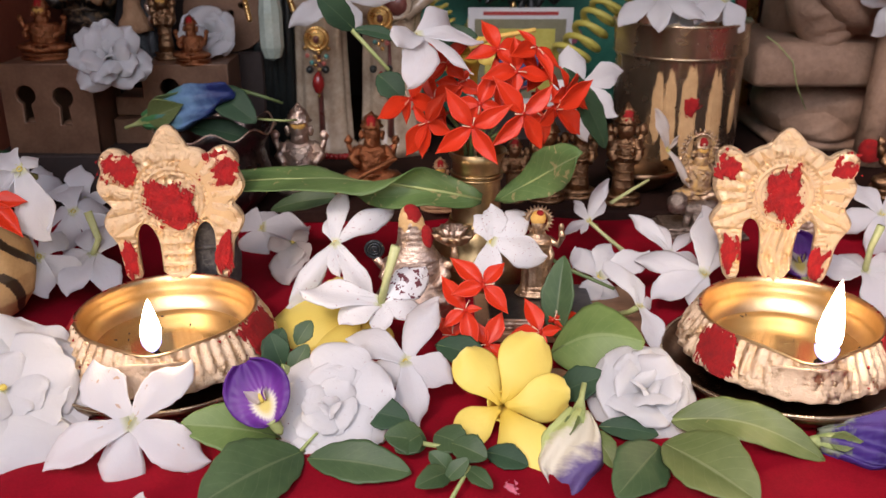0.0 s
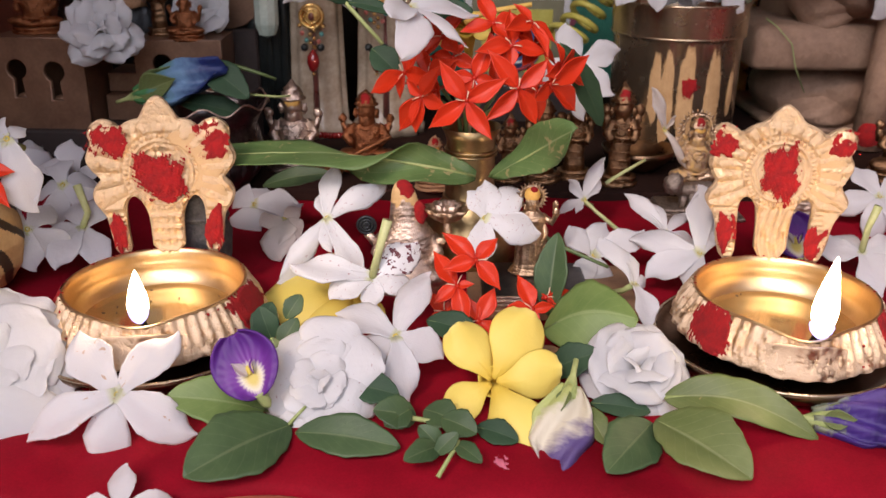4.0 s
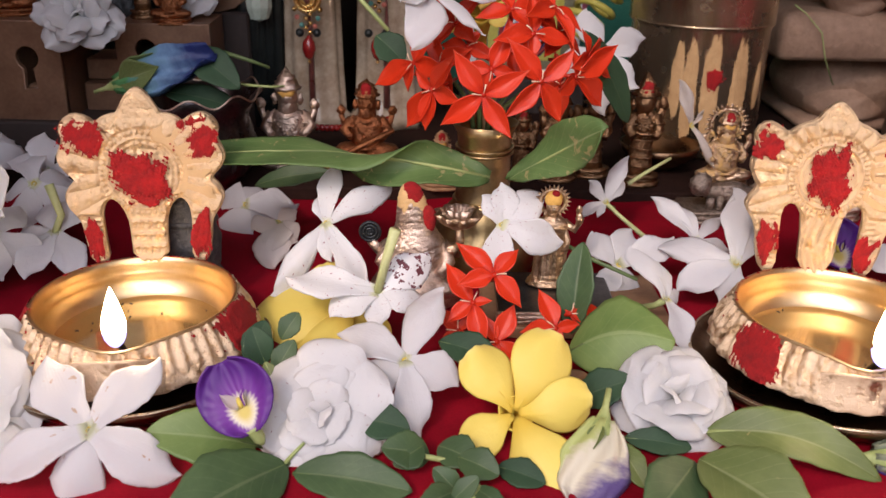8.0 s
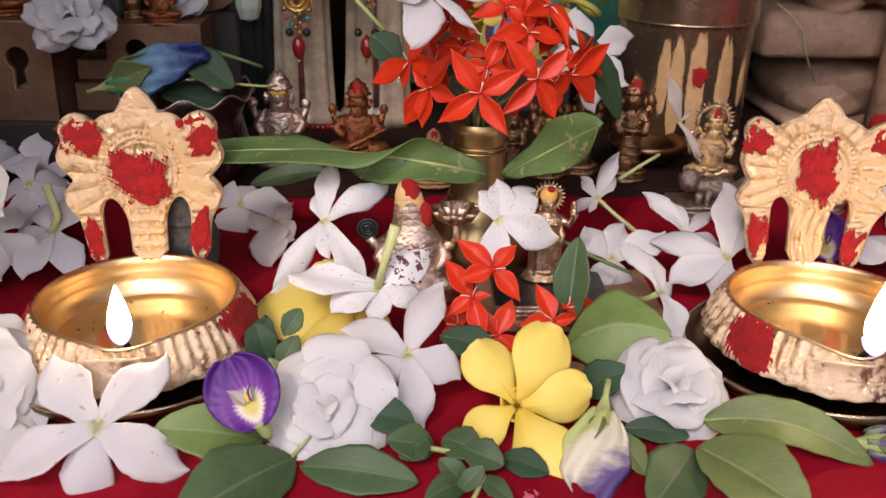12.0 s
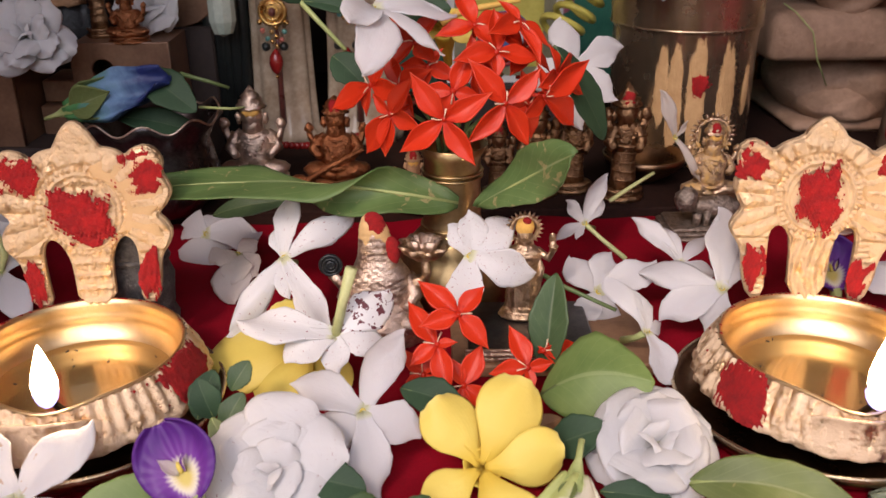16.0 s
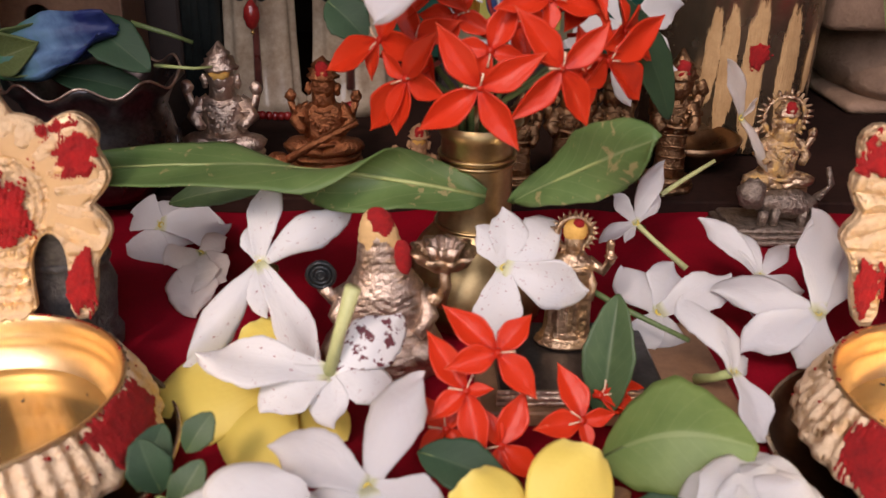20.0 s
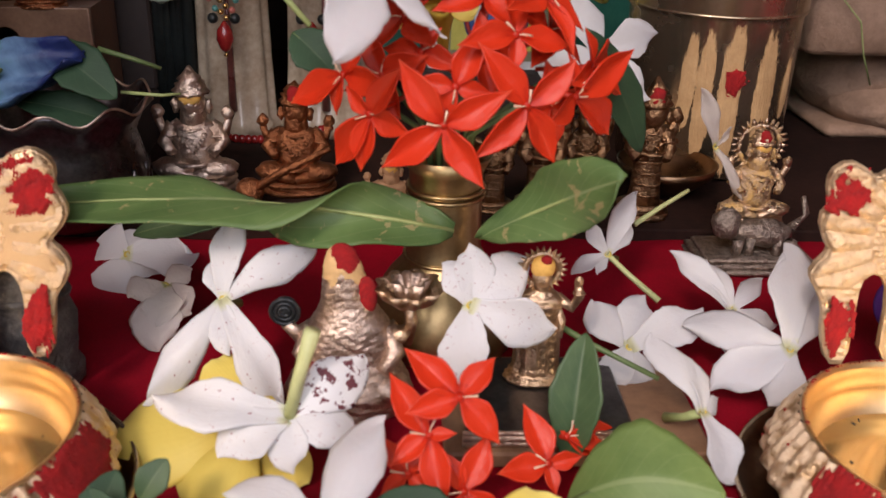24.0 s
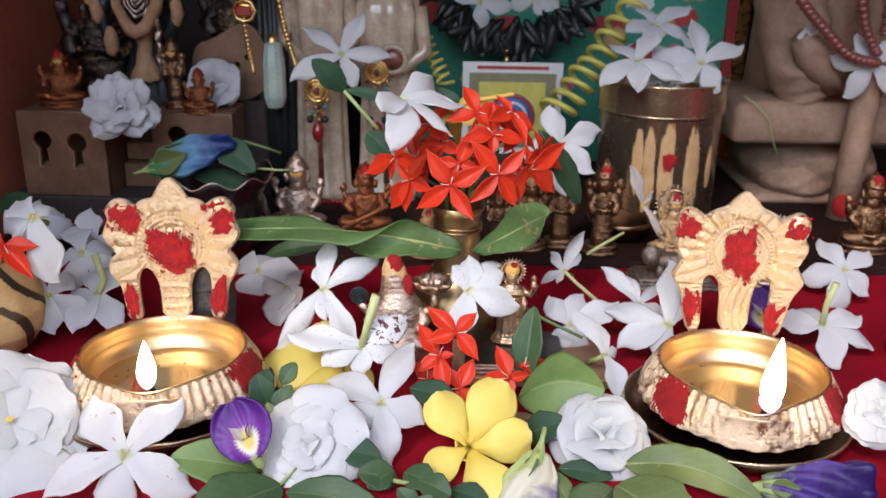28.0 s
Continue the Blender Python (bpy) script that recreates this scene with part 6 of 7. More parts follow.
def earring(at, drop, label, green=False):
    ob = thing("earring", at, label, "earring", "gold earrings")
    part("disc", Shape(M_GOLD).torus((0, 0, 0), 0.0058, 0.0011, axis="y", n=28).torus((0, -0.0004, 0), 0.0036, 0.0008, axis="y", n=20).ball((0, 0.0006, 0), (0.0058, 0.0009, 0.0058)).mesh("disc"), ob, "pierced gold disc")
    part("stone", Shape(M_MAROON).ball((0, -0.0012, 0), (0.0017, 0.0012, 0.0022)).mesh("stone"), ob, "dark red stone")
    links = Shape(M_GOLD)
    for i in range(5):
        links.ball((0.0010 * (-1) ** i, 0, -0.0070 - 0.0022 * i), 0.0012, n=8, rows=6)
    part("links", links.mesh("links"), ob, "gold links")
    for sx in (-1, 1):
        part("black_bead", Shape(M_BLACK).ball((sx * 0.0042, 0, -drop + 0.0065), 0.0021).mesh("black_bead"), ob, "black bead")
    part("red_drop", Shape(M_REDBEAD).lathe([(0.0004, -drop - 0.0068), (0.0022, -drop - 0.005), (0.0034, -drop - 0.0015), (0.0030, -drop + 0.002), (0.0012, -drop + 0.0045), (0.0004, -drop + 0.0055)], n=16).mesh("red_drop"), ob, "red glass drop")
    for i, (bx, bz, mt) in enumerate(((-0.0052, -0.0085, M_CORAL), (0.0050, -0.0090, M_TEAL), (-0.0030, -0.0122, M_TEAL), (0.0034, -0.0128, M_CORAL), (0.0060, -0.0050, M_GOLD), (-0.0062, -0.0046, M_GOLD))):
        part("small_bead", Shape(mt).ball((bx, -0.0004, bz), 0.0013, n=10, rows=7).mesh("small_bead"), ob, ("coral bead", "turquoise bead", "turquoise bead", "coral bead", "gold bead", "gold bead")[i])
    part("gold_tip", Shape(M_GOLD).ball((0, 0, -drop - 0.0076), 0.0009).mesh("gold_tip"), ob, "tiny gold tip")
    return ob


# solid maroon disc drawn where the statue has a dark round hole
boss = thing("hole_disc", (-0.0250, 0.4870, 0.1050), "round maroon disc that stands for a dark hole in a cream statue", "ornament")
part("rim", Shape(M_MARBLE).torus((0, 0, 0), 0.0072, 0.0016, axis="y", n=28).mesh("rim"), boss)
part("stone", Shape(M_MAROON).ball((0, 0, 0), (0.0066, 0.0030, 0.0060), n=20, rows=12).mesh("stone"), boss, "dark maroon filling in place of the hole")
earring((-0.0665, 0.4770, 0.0885), 0.0225, "gold earring with red drop and black beads on a statue")
earring((-0.0330, 0.4790, 0.0990), 0.0330, "gold earring with a dark stone and a red drop")


def bead_string(pts, r, n, mat, label, category="necklace", gap=1.0, squash=1.0):
    """Beads along a smooth line through pts."""
    ob = thing("bead_string", pts[0], label, category)
    p = [Vector(q) - Vector(pts[0]) for q in pts]
    seg = len(p) - 1
    bead = Shape(mat).ball((0, 0, 0), (r, r, r * squash), n=10, rows=7).mesh("bead")
    for i in range(n):
        t = i / (n - 1) * seg
        k = min(int(t), seg - 1)
        f = t - k
        a, b, c, d = p[max(k - 1, 0)], p[k], p[k + 1], p[min(k + 2, seg)]
        q = 0.5 * (2 * b + (c - a) * f + (2 * a - 5 * b + 4 * c - d) * f * f + (3 * b - a - 3 * c + d) * f ** 3)
        part("bead", bead, ob, "", Matrix.Translation(q))
    return ob


bead_string([(-0.1050, 0.470, 0.150), (-0.1020, 0.468, 0.120), (-0.0985, 0.466, 0.100)], 0.0016, 22, M_GOLD, "gold chain hanging beside the statues")
bead_string([(-0.0860, 0.472, 0.150), (-0.0820, 0.470, 0.125), (-0.0765, 0.470, 0.104)], 0.0017, 22, M_GOLD, "string of gold beads hanging beside the statues")
pend = thing("crystal_pendant", (-0.0905, 0.480, 0.0920), "long pale green crystal pendant", "pendant")
part("crystal", Shape(M_CRYSTAL).lathe([(0.0010, -0.0150), (0.0045, -0.0135), (0.0064, -0.008), (0.0064, 0.010), (0.0050, 0.021), (0.0012, 0.025)], n=10).mesh("crystal", False), pend)
part("cap", Shape(M_GOLD).lathe([(0.0042, 0.0195), (0.0030, 0.0245), (0.0008, 0.027)], n=12).mesh("cap"), pend, "gold cap")
brooch = thing("brooch", (-0.1020, 0.4660, 0.1320), "gold brooch with a square red stone on the chain", "brooch")
part("setting", Shape(M_GOLD).torus((0, 0, 0), 0.0058, 0.0010, axis="y", n=8, k=6).ball((0, 0.001, 0), (0.0055, 0.0012, 0.0040)).mesh("setting"), brooch)
part("stone", Shape(M_REDBEAD).box((-0.0040, -0.0022, -0.0026), (0.0040, -0.0002, 0.0026), 0, 0.0006).mesh("stone", False), brooch, "red stone")
bead_string([(-0.0800, 0.4620, 0.0330), (-0.0600, 0.4590, 0.0300), (-0.0420, 0.4590, 0.0310), (-0.0260, 0.4620, 0.0340)], 0.0018, 24, M_REDBEAD, "string of small red beads at the feet of the statues")
idol((-0.1960, 0.5100, 0.0640), 0.0880, M_BRASS_OLD, "dark brass idol with paste on its arms at the back", False, 0.24, False, False, True, 0.10)
idol((-0.1190, 0.5150, 0.0795), 0.0800, M_BRASS_OLD, "dark brass idol behind the white flowers", False, 0.22, False, False, True, 0.10)
clay = thing("clay_pot", (0.2080, 0.3120, cloth_z(0.312)), "small reddish clay pot at the side of the altar", "pot")
M_CLAY = surface("red_clay", (0.26, 0.10, 0.06), (0.42, 0.19, 0.11), 0.8, 0, 60, 500, 0.4, 0.0006)
part("body", Shape(M_CLAY).lathe([(0.009, 0.0), (0.015, 0.002), (0.019, 0.009), (0.0175, 0.016), (0.014, 0.019), (0.0155, 0.0225), (0.0145, 0.0225), (0.012, 0.019), (0.0005, 0.006)], n=40).mesh("body"), clay)
drape = Shape(M_BLACK)
for i in range(7):
    x = -0.1010 + 0.0028 * i
    drape.tube([(x, 0.500, 0.160), (x + 0.001 * math.sin(i), 0.497, 0.09), (x + 0.0025 * math.sin(2 * i), 0.494, 0.0166)], [0.003, 0.0034, 0.003], n=7)
tagged(new("black_tassel", drape.mesh("black_tassel")), "dark hanging tassel of black threads", "tassel")

# ---- framed print, card, garland and ribbons ----
print_ob = thing("framed_print", (0.085, 0.600, Z1), "framed green print with pink and blue flower shapes", "picture")
part("print", Shape(M_GREEN).box((-0.120, 0, 0.0), (0.105, 0.004, 0.20)).mesh("print", False), print_ob, "green printed sheet")
part("frame_side", Shape(M_GOLD).box((0.112, -0.004, 0.0), (0.120, 0.006, 0.21), 0, 0.001).mesh("frame_side", False), print_ob, "gold frame bar")
part("frame_side", Shape(M_GOLD).box((-0.130, -0.004, 0.0), (-0.120, 0.006, 0.21), 0, 0.001).mesh("frame_side", False), print_ob, "gold frame bar")
part("border", Shape(M_REDPRINT).box((0.1052, -0.003, 0.0), (0.1118, 0.004, 0.21)).mesh("border", False), print_ob, "red border strip")
pr = random.Random(4)
for i in range(80):
    mt = pr.choice((M_PINK, M_PINK, M_BLUEPRINT, M_PASTE, M_CARD, M_REDPRINT, M_SPIRAL))
    sz = pr.uniform(0.002, 0.013) if i % 3 else pr.uniform(0.001, 0.003)
    part("printed_blot", powder("printed_blot", sz, sz * pr.uniform(0.4, 1.0), i, mt, 0.0002, 0.25), print_ob, "printed flower shape", Matrix.Translation((pr.uniform(-0.105, 0.095), -0.0003 - 0.00025 * (i % 5), pr.uniform(0.05, 0.185))) @ pose(0, 0, 0, 90, 0, 0))
card = thing("printed_card", (0.0455, 0.5310, 0.0400), "small white-bordered yellow card with a blue round emblem", "card", turn=Matrix.Translation((0.0455, 0.5400, 0.0400)) @ pose(0, 0, 0, 4, 0, 0))
part("sheet", Shape(M_CARD).box((-0.0308, 0, 0), (0.0308, 0.0012, 0.058)).mesh("sheet", False), card, "white border")
part("olive_frame", Shape(M_OLIVE).box((-0.0268, -0.0004, 0.004), (0.0268, -0.0001, 0.0515)).mesh("olive_frame", False), card, "olive printed frame")
part("yellow_field", Shape(M_SPIRAL).box((-0.0205, -0.0008, 0.009), (0.0205, -0.0005, 0.0460)).mesh("yellow_field", False), card, "yellow field")
part("emblem", Shape(M_BLUEPRINT).lathe([(0.0150, 0.0), (0.0150, 0.0003)], n=40).mesh("emblem"), card, "blue round emblem", Matrix.Translation((0.000, -0.0009, 0.024)) @ pose(0, 0, 0, 90, 0, 0))
for R, mt in ((0.0136, M_REDPRINT), (0.0092, M_CARD), (0.0050, M_REDPRINT)):
    part("emblem_ring", Shape(mt).torus((0.0, -0.0012, 0.024), R, 0.0010, axis="y", n=40, k=6).mesh("emblem_ring"), card, "printed ring")
part("line_of_print", Shape(M_REDPRINT).box((-0.022, -0.0004, 0.0538), (0.022, -0.0001, 0.0558)).mesh("line_of_print", False), card, "unreadable line of red print")
base = tagged(new("dark_plinth", Shape(M_DARKWOOD).box((0.010, 0.530, 0.0160), (0.080, 0.560, 0.0400), 0, 0.001).mesh("dark_plinth", False)), "dark plinth under the card", "plinth")

gar = thing("black_garland", (0.045, 0.556, 0.150), "black bead garland with petal-like discs hung round the print", "garland")
gr = random.Random(11)
tuft = Shape(M_BLACK).ball((0, 0, 0), (0.0028, 0.0018, 0.0092), n=8, rows=6).mesh("bead_tuft")
for i in range(46):
    a = math.pi * (1.04 + 0.92 * i / 45)
    for ring, rr in ((0, 0.050), (1, 0.043)):
        part("bead_tuft", tuft, gar, "", Matrix.Translation((rr * math.cos(a) * gr.uniform(0.94, 1.08), gr.uniform(-0.004, 0.003), rr * 0.90 * math.sin(a) * gr.uniform(0.94, 1.10))) @ pose(0, 0, 0, gr.uniform(-30, 30), 90 - math.degrees(a) + gr.uniform(-40, 40), 0) @ Matrix.Scale(gr.uniform(0.8, 1.3), 4))
part("gold_pendant", Shape(M_GOLD).ball((-0.003, -0.006, -0.053), (0.0018, 0.0018, 0.0034)).ball((-0.003, -0.006, -0.047), 0.0014).mesh("gold_pendant"), gar, "small gold pendant")
part("pearl", Shape(M_CARD).ball((-0.003, -0.006, -0.0595), 0.0022).mesh("pearl"), gar, "pearl drop")


def spiral(p0, p1, r, turns, thick, label):
    ob = thing("spiral_ribbon", p0, label, "ribbon", "yellow spiral ribbons")
    a, b = Vector(p0), Vector(p1)
    d = b - a
    u = d.normalized()
    s1 = u.orthogonal().normalized()
    s2 = u.cross(s1)
    pts = []
    for i in range(turns * 18 + 1):
        f = i / (turns * 18)
        k = 2 * math.pi * turns * (f + 0.012 * math.sin(9 * f + 1) + 0.006 * math.sin(23 * f))
        pts.append(d * f + r * (0.80 + 0.35 * f) * (1 + 0.10 * math.sin(1.3 * k)) * (math.cos(k) * s1 + math.sin(k) * s2) + Vector((0, 0, -0.006 * math.sin(math.pi * f))))
    part("coil", Shape(M_SPIRAL).tube(pts, thick, n=8).mesh("coil"), ob)
    return ob


spiral((0.1200, 0.520, 0.150), (0.0640, 0.4880, 0.0720), 0.0082, 11, 0.0017, "yellow spiral paper ribbon hanging by the print")
spiral((-0.0260, 0.535, 0.160), (0.0060, 0.5050, 0.0880), 0.0035, 15, 0.0010, "thin yellow twisted ribbon beside the statues")

# ---- stone statue at the side ----
def robed_sitter(label):
    """A seated figure as one plain mesh: knees under a slab, a wide hanging sleeve, a hand at the chest and a staff."""
    s = Shape(M_STONE, M_POWDER)
    s.box((0.1920, 0.500, 0.0211), (0.2660, 0.600, 0.0270), 0, 0.002)
    s.ball((0.2180, 0.542, 0.0420), (0.028, 0.038, 0.021), n=36, rows=24).ball((0.2380, 0.536, 0.0420), (0.034, 0.040, 0.022), n=36, rows=24)
    s.ball((0.2220, 0.520, 0.0340), (0.024, 0.024, 0.013), n=36, rows=20)
    s.lathe([(0.046, 0.078), (0.044, 0.105), (0.043, 0.135), (0.038, 0.165), (0.026, 0.190), (0.014, 0.205), (0.012, 0.215)], at=(0.238, 0.552, 0), n=60, squash=0.8)
    s.ball((0.238, 0.550, 0.236), (0.022, 0.024, 0.028), n=24, rows=16)
    path = [Vector(p) for p in ((0.206, 0.540, 0.190), (0.201, 0.524, 0.162), (0.201, 0.512, 0.135), (0.205, 0.504, 0.110), (0.210, 0.498, 0.092), (0.214, 0.494, 0.0785))]
    fine = [path[i].lerp(path[i + 1], k / 8) for i in range(5) for k in range(8)] + [path[-1]]
    wide = np.interp(np.linspace(0, 1, len(fine)), [0, 0.25, 0.5, 0.75, 0.9, 1.0], [0.016, 0.019, 0.020, 0.018, 0.013, 0.004])
    s.tube([tuple(p) for p in fine], wide.tolist(), n=40)
    s.tube([(0.222, 0.492, 0.100), (0.212, 0.484, 0.108), (0.202, 0.480, 0.116), (0.195, 0.479, 0.122)], [0.013, 0.0115, 0.0090, 0.0050], n=20)
    v = np.array(s.v)
    fold = np.sin(330 * v[:, 2] + 130 * v[:, 0] + 2.0 * np.sin(60 * v[:, 0] + 45 * v[:, 2])) + 0.5 * np.sin(610 * v[:, 2] - 240 * v[:, 0])
    soft = (v[:, 2] > 0.0275)
    v[:, 1] -= 0.0019 * fold * soft
    v[:, 0] += 0.0007 * np.sin(290 * v[:, 2] + 90 * v[:, 1]) * soft
    s.v = v.tolist()
    s.box((0.1690, 0.486, 0.0610), (0.2640, 0.570, 0.0850), 0, 0.0025)
    s.tube([(0.242, 0.486, 0.160), (0.2390, 0.480, 0.110), (0.2350, 0.476, 0.070), (0.2325, 0.474, 0.0215)], [0.0090, 0.0080, 0.0074, 0.0086], n=20)
    s.ball((0.2315, 0.4695, 0.0300), (0.0070, 0.0050, 0.0085), 1, n=16, rows=10)
    return tagged(new("stone_statue", s.mesh("stone_statue")), label, "statue")


robed_sitter("large buff stone statue in folded robes with a staff")
bead_string([(0.1830, 0.486, 0.162), (0.1910, 0.470, 0.142), (0.2030, 0.4650, 0.128), (0.2170, 0.4620, 0.115), (0.2320, 0.4630, 0.111)], 0.0034, 24, M_MAROON, "string of dull maroon prayer beads on the stone statue", squash=0.8)
bead_string([(0.2210, 0.474, 0.165), (0.2220, 0.470, 0.145), (0.2260, 0.467, 0.128), (0.2330, 0.466, 0.116)], 0.0030, 16, M_MAROON, "second strand of maroon prayer beads", squash=0.8)
bead_string([(0.2370, 0.474, 0.165), (0.2365, 0.470, 0.145), (0.2360, 0.467, 0.126)], 0.0026, 12, M_MAROON, "third thin strand of maroon beads", squash=0.8)
thread = thing("thread", (0.1720, 0.4835, 0.0890), "pale loose thread hanging on the stone statue", "thread")
part("strand", Shape(M_STEM).tube([(0, 0, 0), (0.006, -0.001, -0.004), (0.015, -0.002, -0.013), (0.019, -0.002, -0.026), (0.028, 0.004, -0.040)], 0.00035, n=6).mesh("strand"), thread)

# ---- striped pot at the side ----
sp = thing("striped_pot", (-0.1760, 0.3080, cloth_z(0.308)), "round golden pot with dark painted stripes", "pot")
M_STRIPE = surface("dark_stripe", (0.03, 0.018, 0.010), (0.08, 0.05, 0.025), 0.5)
height = np.linspace(0.0, 0.0400, 61)
girth = np.interp(height, [0.0, 0.003, 0.011, 0.020, 0.030, 0.0375, 0.0400], [0.009, 0.016, 0.0215, 0.0230, 0.0205, 0.0140, 0.0095])
s = Shape(M_PASTE, M_STRIPE).lathe(list(zip(girth.tolist(), height.tolist())), n=192, wave=0.01, lobes=12)
s.m = [1 if i < 192 * 60 and (i % 192 + 0.8 * (i // 192) + 2.5 * math.sin(0.17 * (i // 192))) % 24 < 7 else 0 for i in range(len(s.f))]
part("body", s.mesh("body"), sp)
part("lip", Shape(M_GOLD).torus((0, 0, 0.040), 0.0105, 0.0016).mesh("lip"), sp, "gold lip")

# stem of the jasmine in the bunch, twigs among the front leaves
def twig(pts, r, label, mat=None):
    ob = thing("twig", pts[0], label, "twig", "thin green twigs")
    part("shoot", Shape(mat or M_STEM).tube([tuple(Vector(p) - Vector(pts[0])) for p in pts], [r * (1 - 0.4 * i / len(pts)) for i in range(len(pts))]).mesh("shoot"), ob)
    return ob


# flowers laid along the front of the cloth
jasmine((-0.0911, 0.2248, 0.0146), (0.05, -0.72, 0.69), [(127, 0.0226), (48, 0.0236), (-30, 0.0240), (-102, 0.0216), (-157, 0.0265)], "white five-petalled jasmine flower with bruised petals on the red cloth", M_WHITE_BRUISED, wide=1.14)
gardenia((-0.1325, 0.2355, 0.0195), (0.25, -0.58, 0.78), 0.0228, "large double white gardenia beside the oil lamp", seed=3, shells=FLAT, eye=True)
pea((-0.0542, 0.2306, 0.0213), (-0.15, -0.85, 0.50), 0.0100, "purple butterfly pea flower with a yellow-white throat", turn=122)
gardenia((-0.0340, 0.2340, 0.0146), (0.00, -0.74, 0.67), 0.0172, "double white gardenia with a few red specks", seed=5, mat=M_WHITE_SPECK)
jasmine((-0.0120, 0.2530, 0.0195), (0.02, -0.72, 0.69), [(68, 0.0238), (-22, 0.0159), (-77, 0.0217), (151, 0.0200), (-148, 0.0164)], "white jasmine flower leaning on a gardenia")
allamanda((0.0185, 0.2400, 0.0110), (0.00, -0.82, 0.57), [(124, 0.0204), (62, 0.0240), (6, 0.0200), (-68, 0.0262), (-150, 0.0165)], "soft yellow allamanda flower with five rounded petals", 0.92, (8, 8, 10, 36, 16))
shut_pea((0.0414, 0.2345, 0.0140), (0.0345, 0.2140, -0.0038), 0.0185, (-0.10, -0.80, 0.60), "faded cream and violet pea flower hanging from a green calyx", M_PEA_FADED, 0.78, 1.5)
gardenia((0.0642, 0.2470, 0.0128), (0.05, -0.52, 0.85), 0.0152, "compact double white flower like a small rose", seed=9, shells=ROSE, shape="rose", broad=1.42)
shut_pea((0.1120, 0.2300, 0.0050), (0.1460, 0.2235, 0.0085), 0.0185, (0.05, -0.60, 0.80), "violet butterfly pea flower lying half shut on the red cloth", M_PEA_SIDE, 0.56, 2.2)
allamanda((-0.0297, 0.2940, 0.0168), (-0.10, -0.62, 0.78), [(-166, 0.0350), (-112, 0.0300), (134, 0.0185), (-60, 0.0190)], "pale yellow allamanda flower under the jasmine", 0.92, (6, 18, 8, 14))
gardenia((0.1550, 0.2450, 0.0250), (-0.20, -0.71, 0.67), 0.0106, "white double flower at the edge of the cloth", seed=21)
jasmine((-0.0808, 0.1920, 0.0002), (0.00, -0.60, 0.80), [(98, 0.0112), (-176, 0.0118), (-47, 0.0128), (0, 0.0144), (-115, 0.0120)], "white jasmine flower at the front edge of the cloth")

# flowers round the two idols
jasmine((-0.0408, 0.3157, 0.0361), (-0.05, -0.80, 0.60), [(89, 0.0208), (36, 0.0250), (-54, 0.0303), (-120, 0.0284), (115, 0.0095), (-75, 0.0133)], "white jasmine flower with one petal up and long drooping petals", M_WHITE_SPOT, wide=0.74)
jasmine((-0.0212, 0.2790, 0.0285), (-0.05, -0.71, 0.71), [(177, 0.0275), (-77, 0.0114), (38, 0.0192), (-16, 0.0133), (-151, 0.0158)], "white jasmine flower lying face down with its pale green stem up", M_WHITE_SPOT, stem=((0.0025, 0.0070, 0.0075), (0.0055, 0.0145, 0.0150)), tube=False, thick=0.0014, odd=2)
jasmine((0.0178, 0.3050, 0.0408), (0.05, -0.86, 0.51), [(82, 0.0138), (34, 0.0178), (-21, 0.0204), (-98, 0.0176), (117, 0.0111)], "white jasmine flower flecked with red powder hanging on an idol", M_WHITE_SPOT)
jasmine((0.0615, 0.3220, 0.0194), (0.05, -0.66, 0.75), [(127, 0.0147), (70, 0.0148), (26, 0.0211), (-126, 0.0129), (-81, 0.0137)], "white jasmine flower on a thin green stem")
jasmine((0.0700, 0.2890, 0.0222), (0.45, -0.60, 0.66), [(90, 0.0190), (-101, 0.0162), (76, 0.0116), (1, 0.0086)], "white jasmine flower seen edge on beside a round leaf", M_WHITE, wide=0.74)
jasmine((0.0990, 0.3120, 0.0250), (-0.05, -0.71, 0.71), [(163, 0.0251), (92, 0.0261), (60, 0.0187), (-110, 0.0150), (-149, 0.0223)], "large white jasmine flower on the red cloth")
jasmine((0.0904, 0.3300, 0.0261), (-0.10, -0.68, 0.73), [(140, 0.0215), (116, 0.0150), (51, 0.0136), (-20, 0.0116), (-102, 0.0117)], "white jasmine flower with narrow petals half hidden by another", wide=0.6)
jasmine((-0.0790, 0.3680, 0.0230), (-0.10, -0.65, 0.75), [(156, 0.0135), (71, 0.0112), (12, 0.0196), (-109, 0.0160), (-17, 0.0107)], "pale white jasmine flower on the dark red cloth", lift=-10, wide=1.35)
jasmine((-0.0624, 0.3450, 0.0245), (0.00, -0.60, 0.80), [(-48, 0.0117), (-96, 0.0176), (-146, 0.0095), (44, 0.0079), (-87, 0.0122)], "fading cream jasmine flower on the dark red cloth", M_OLD_WHITE, wide=1.3)
jasmine((0.0609, 0.3520, 0.0320), (-0.31, -0.77, 0.56), [(79, 0.0196), (-145, 0.0115), (137, 0.0107), (62, 0.0104), (-102, 0.0062)], "white jasmine flower curling on a pale stem", stem=((0.006, -0.004, -0.002), (0.016, -0.010, -0.004)), thick=0.0008, wide=0.65)

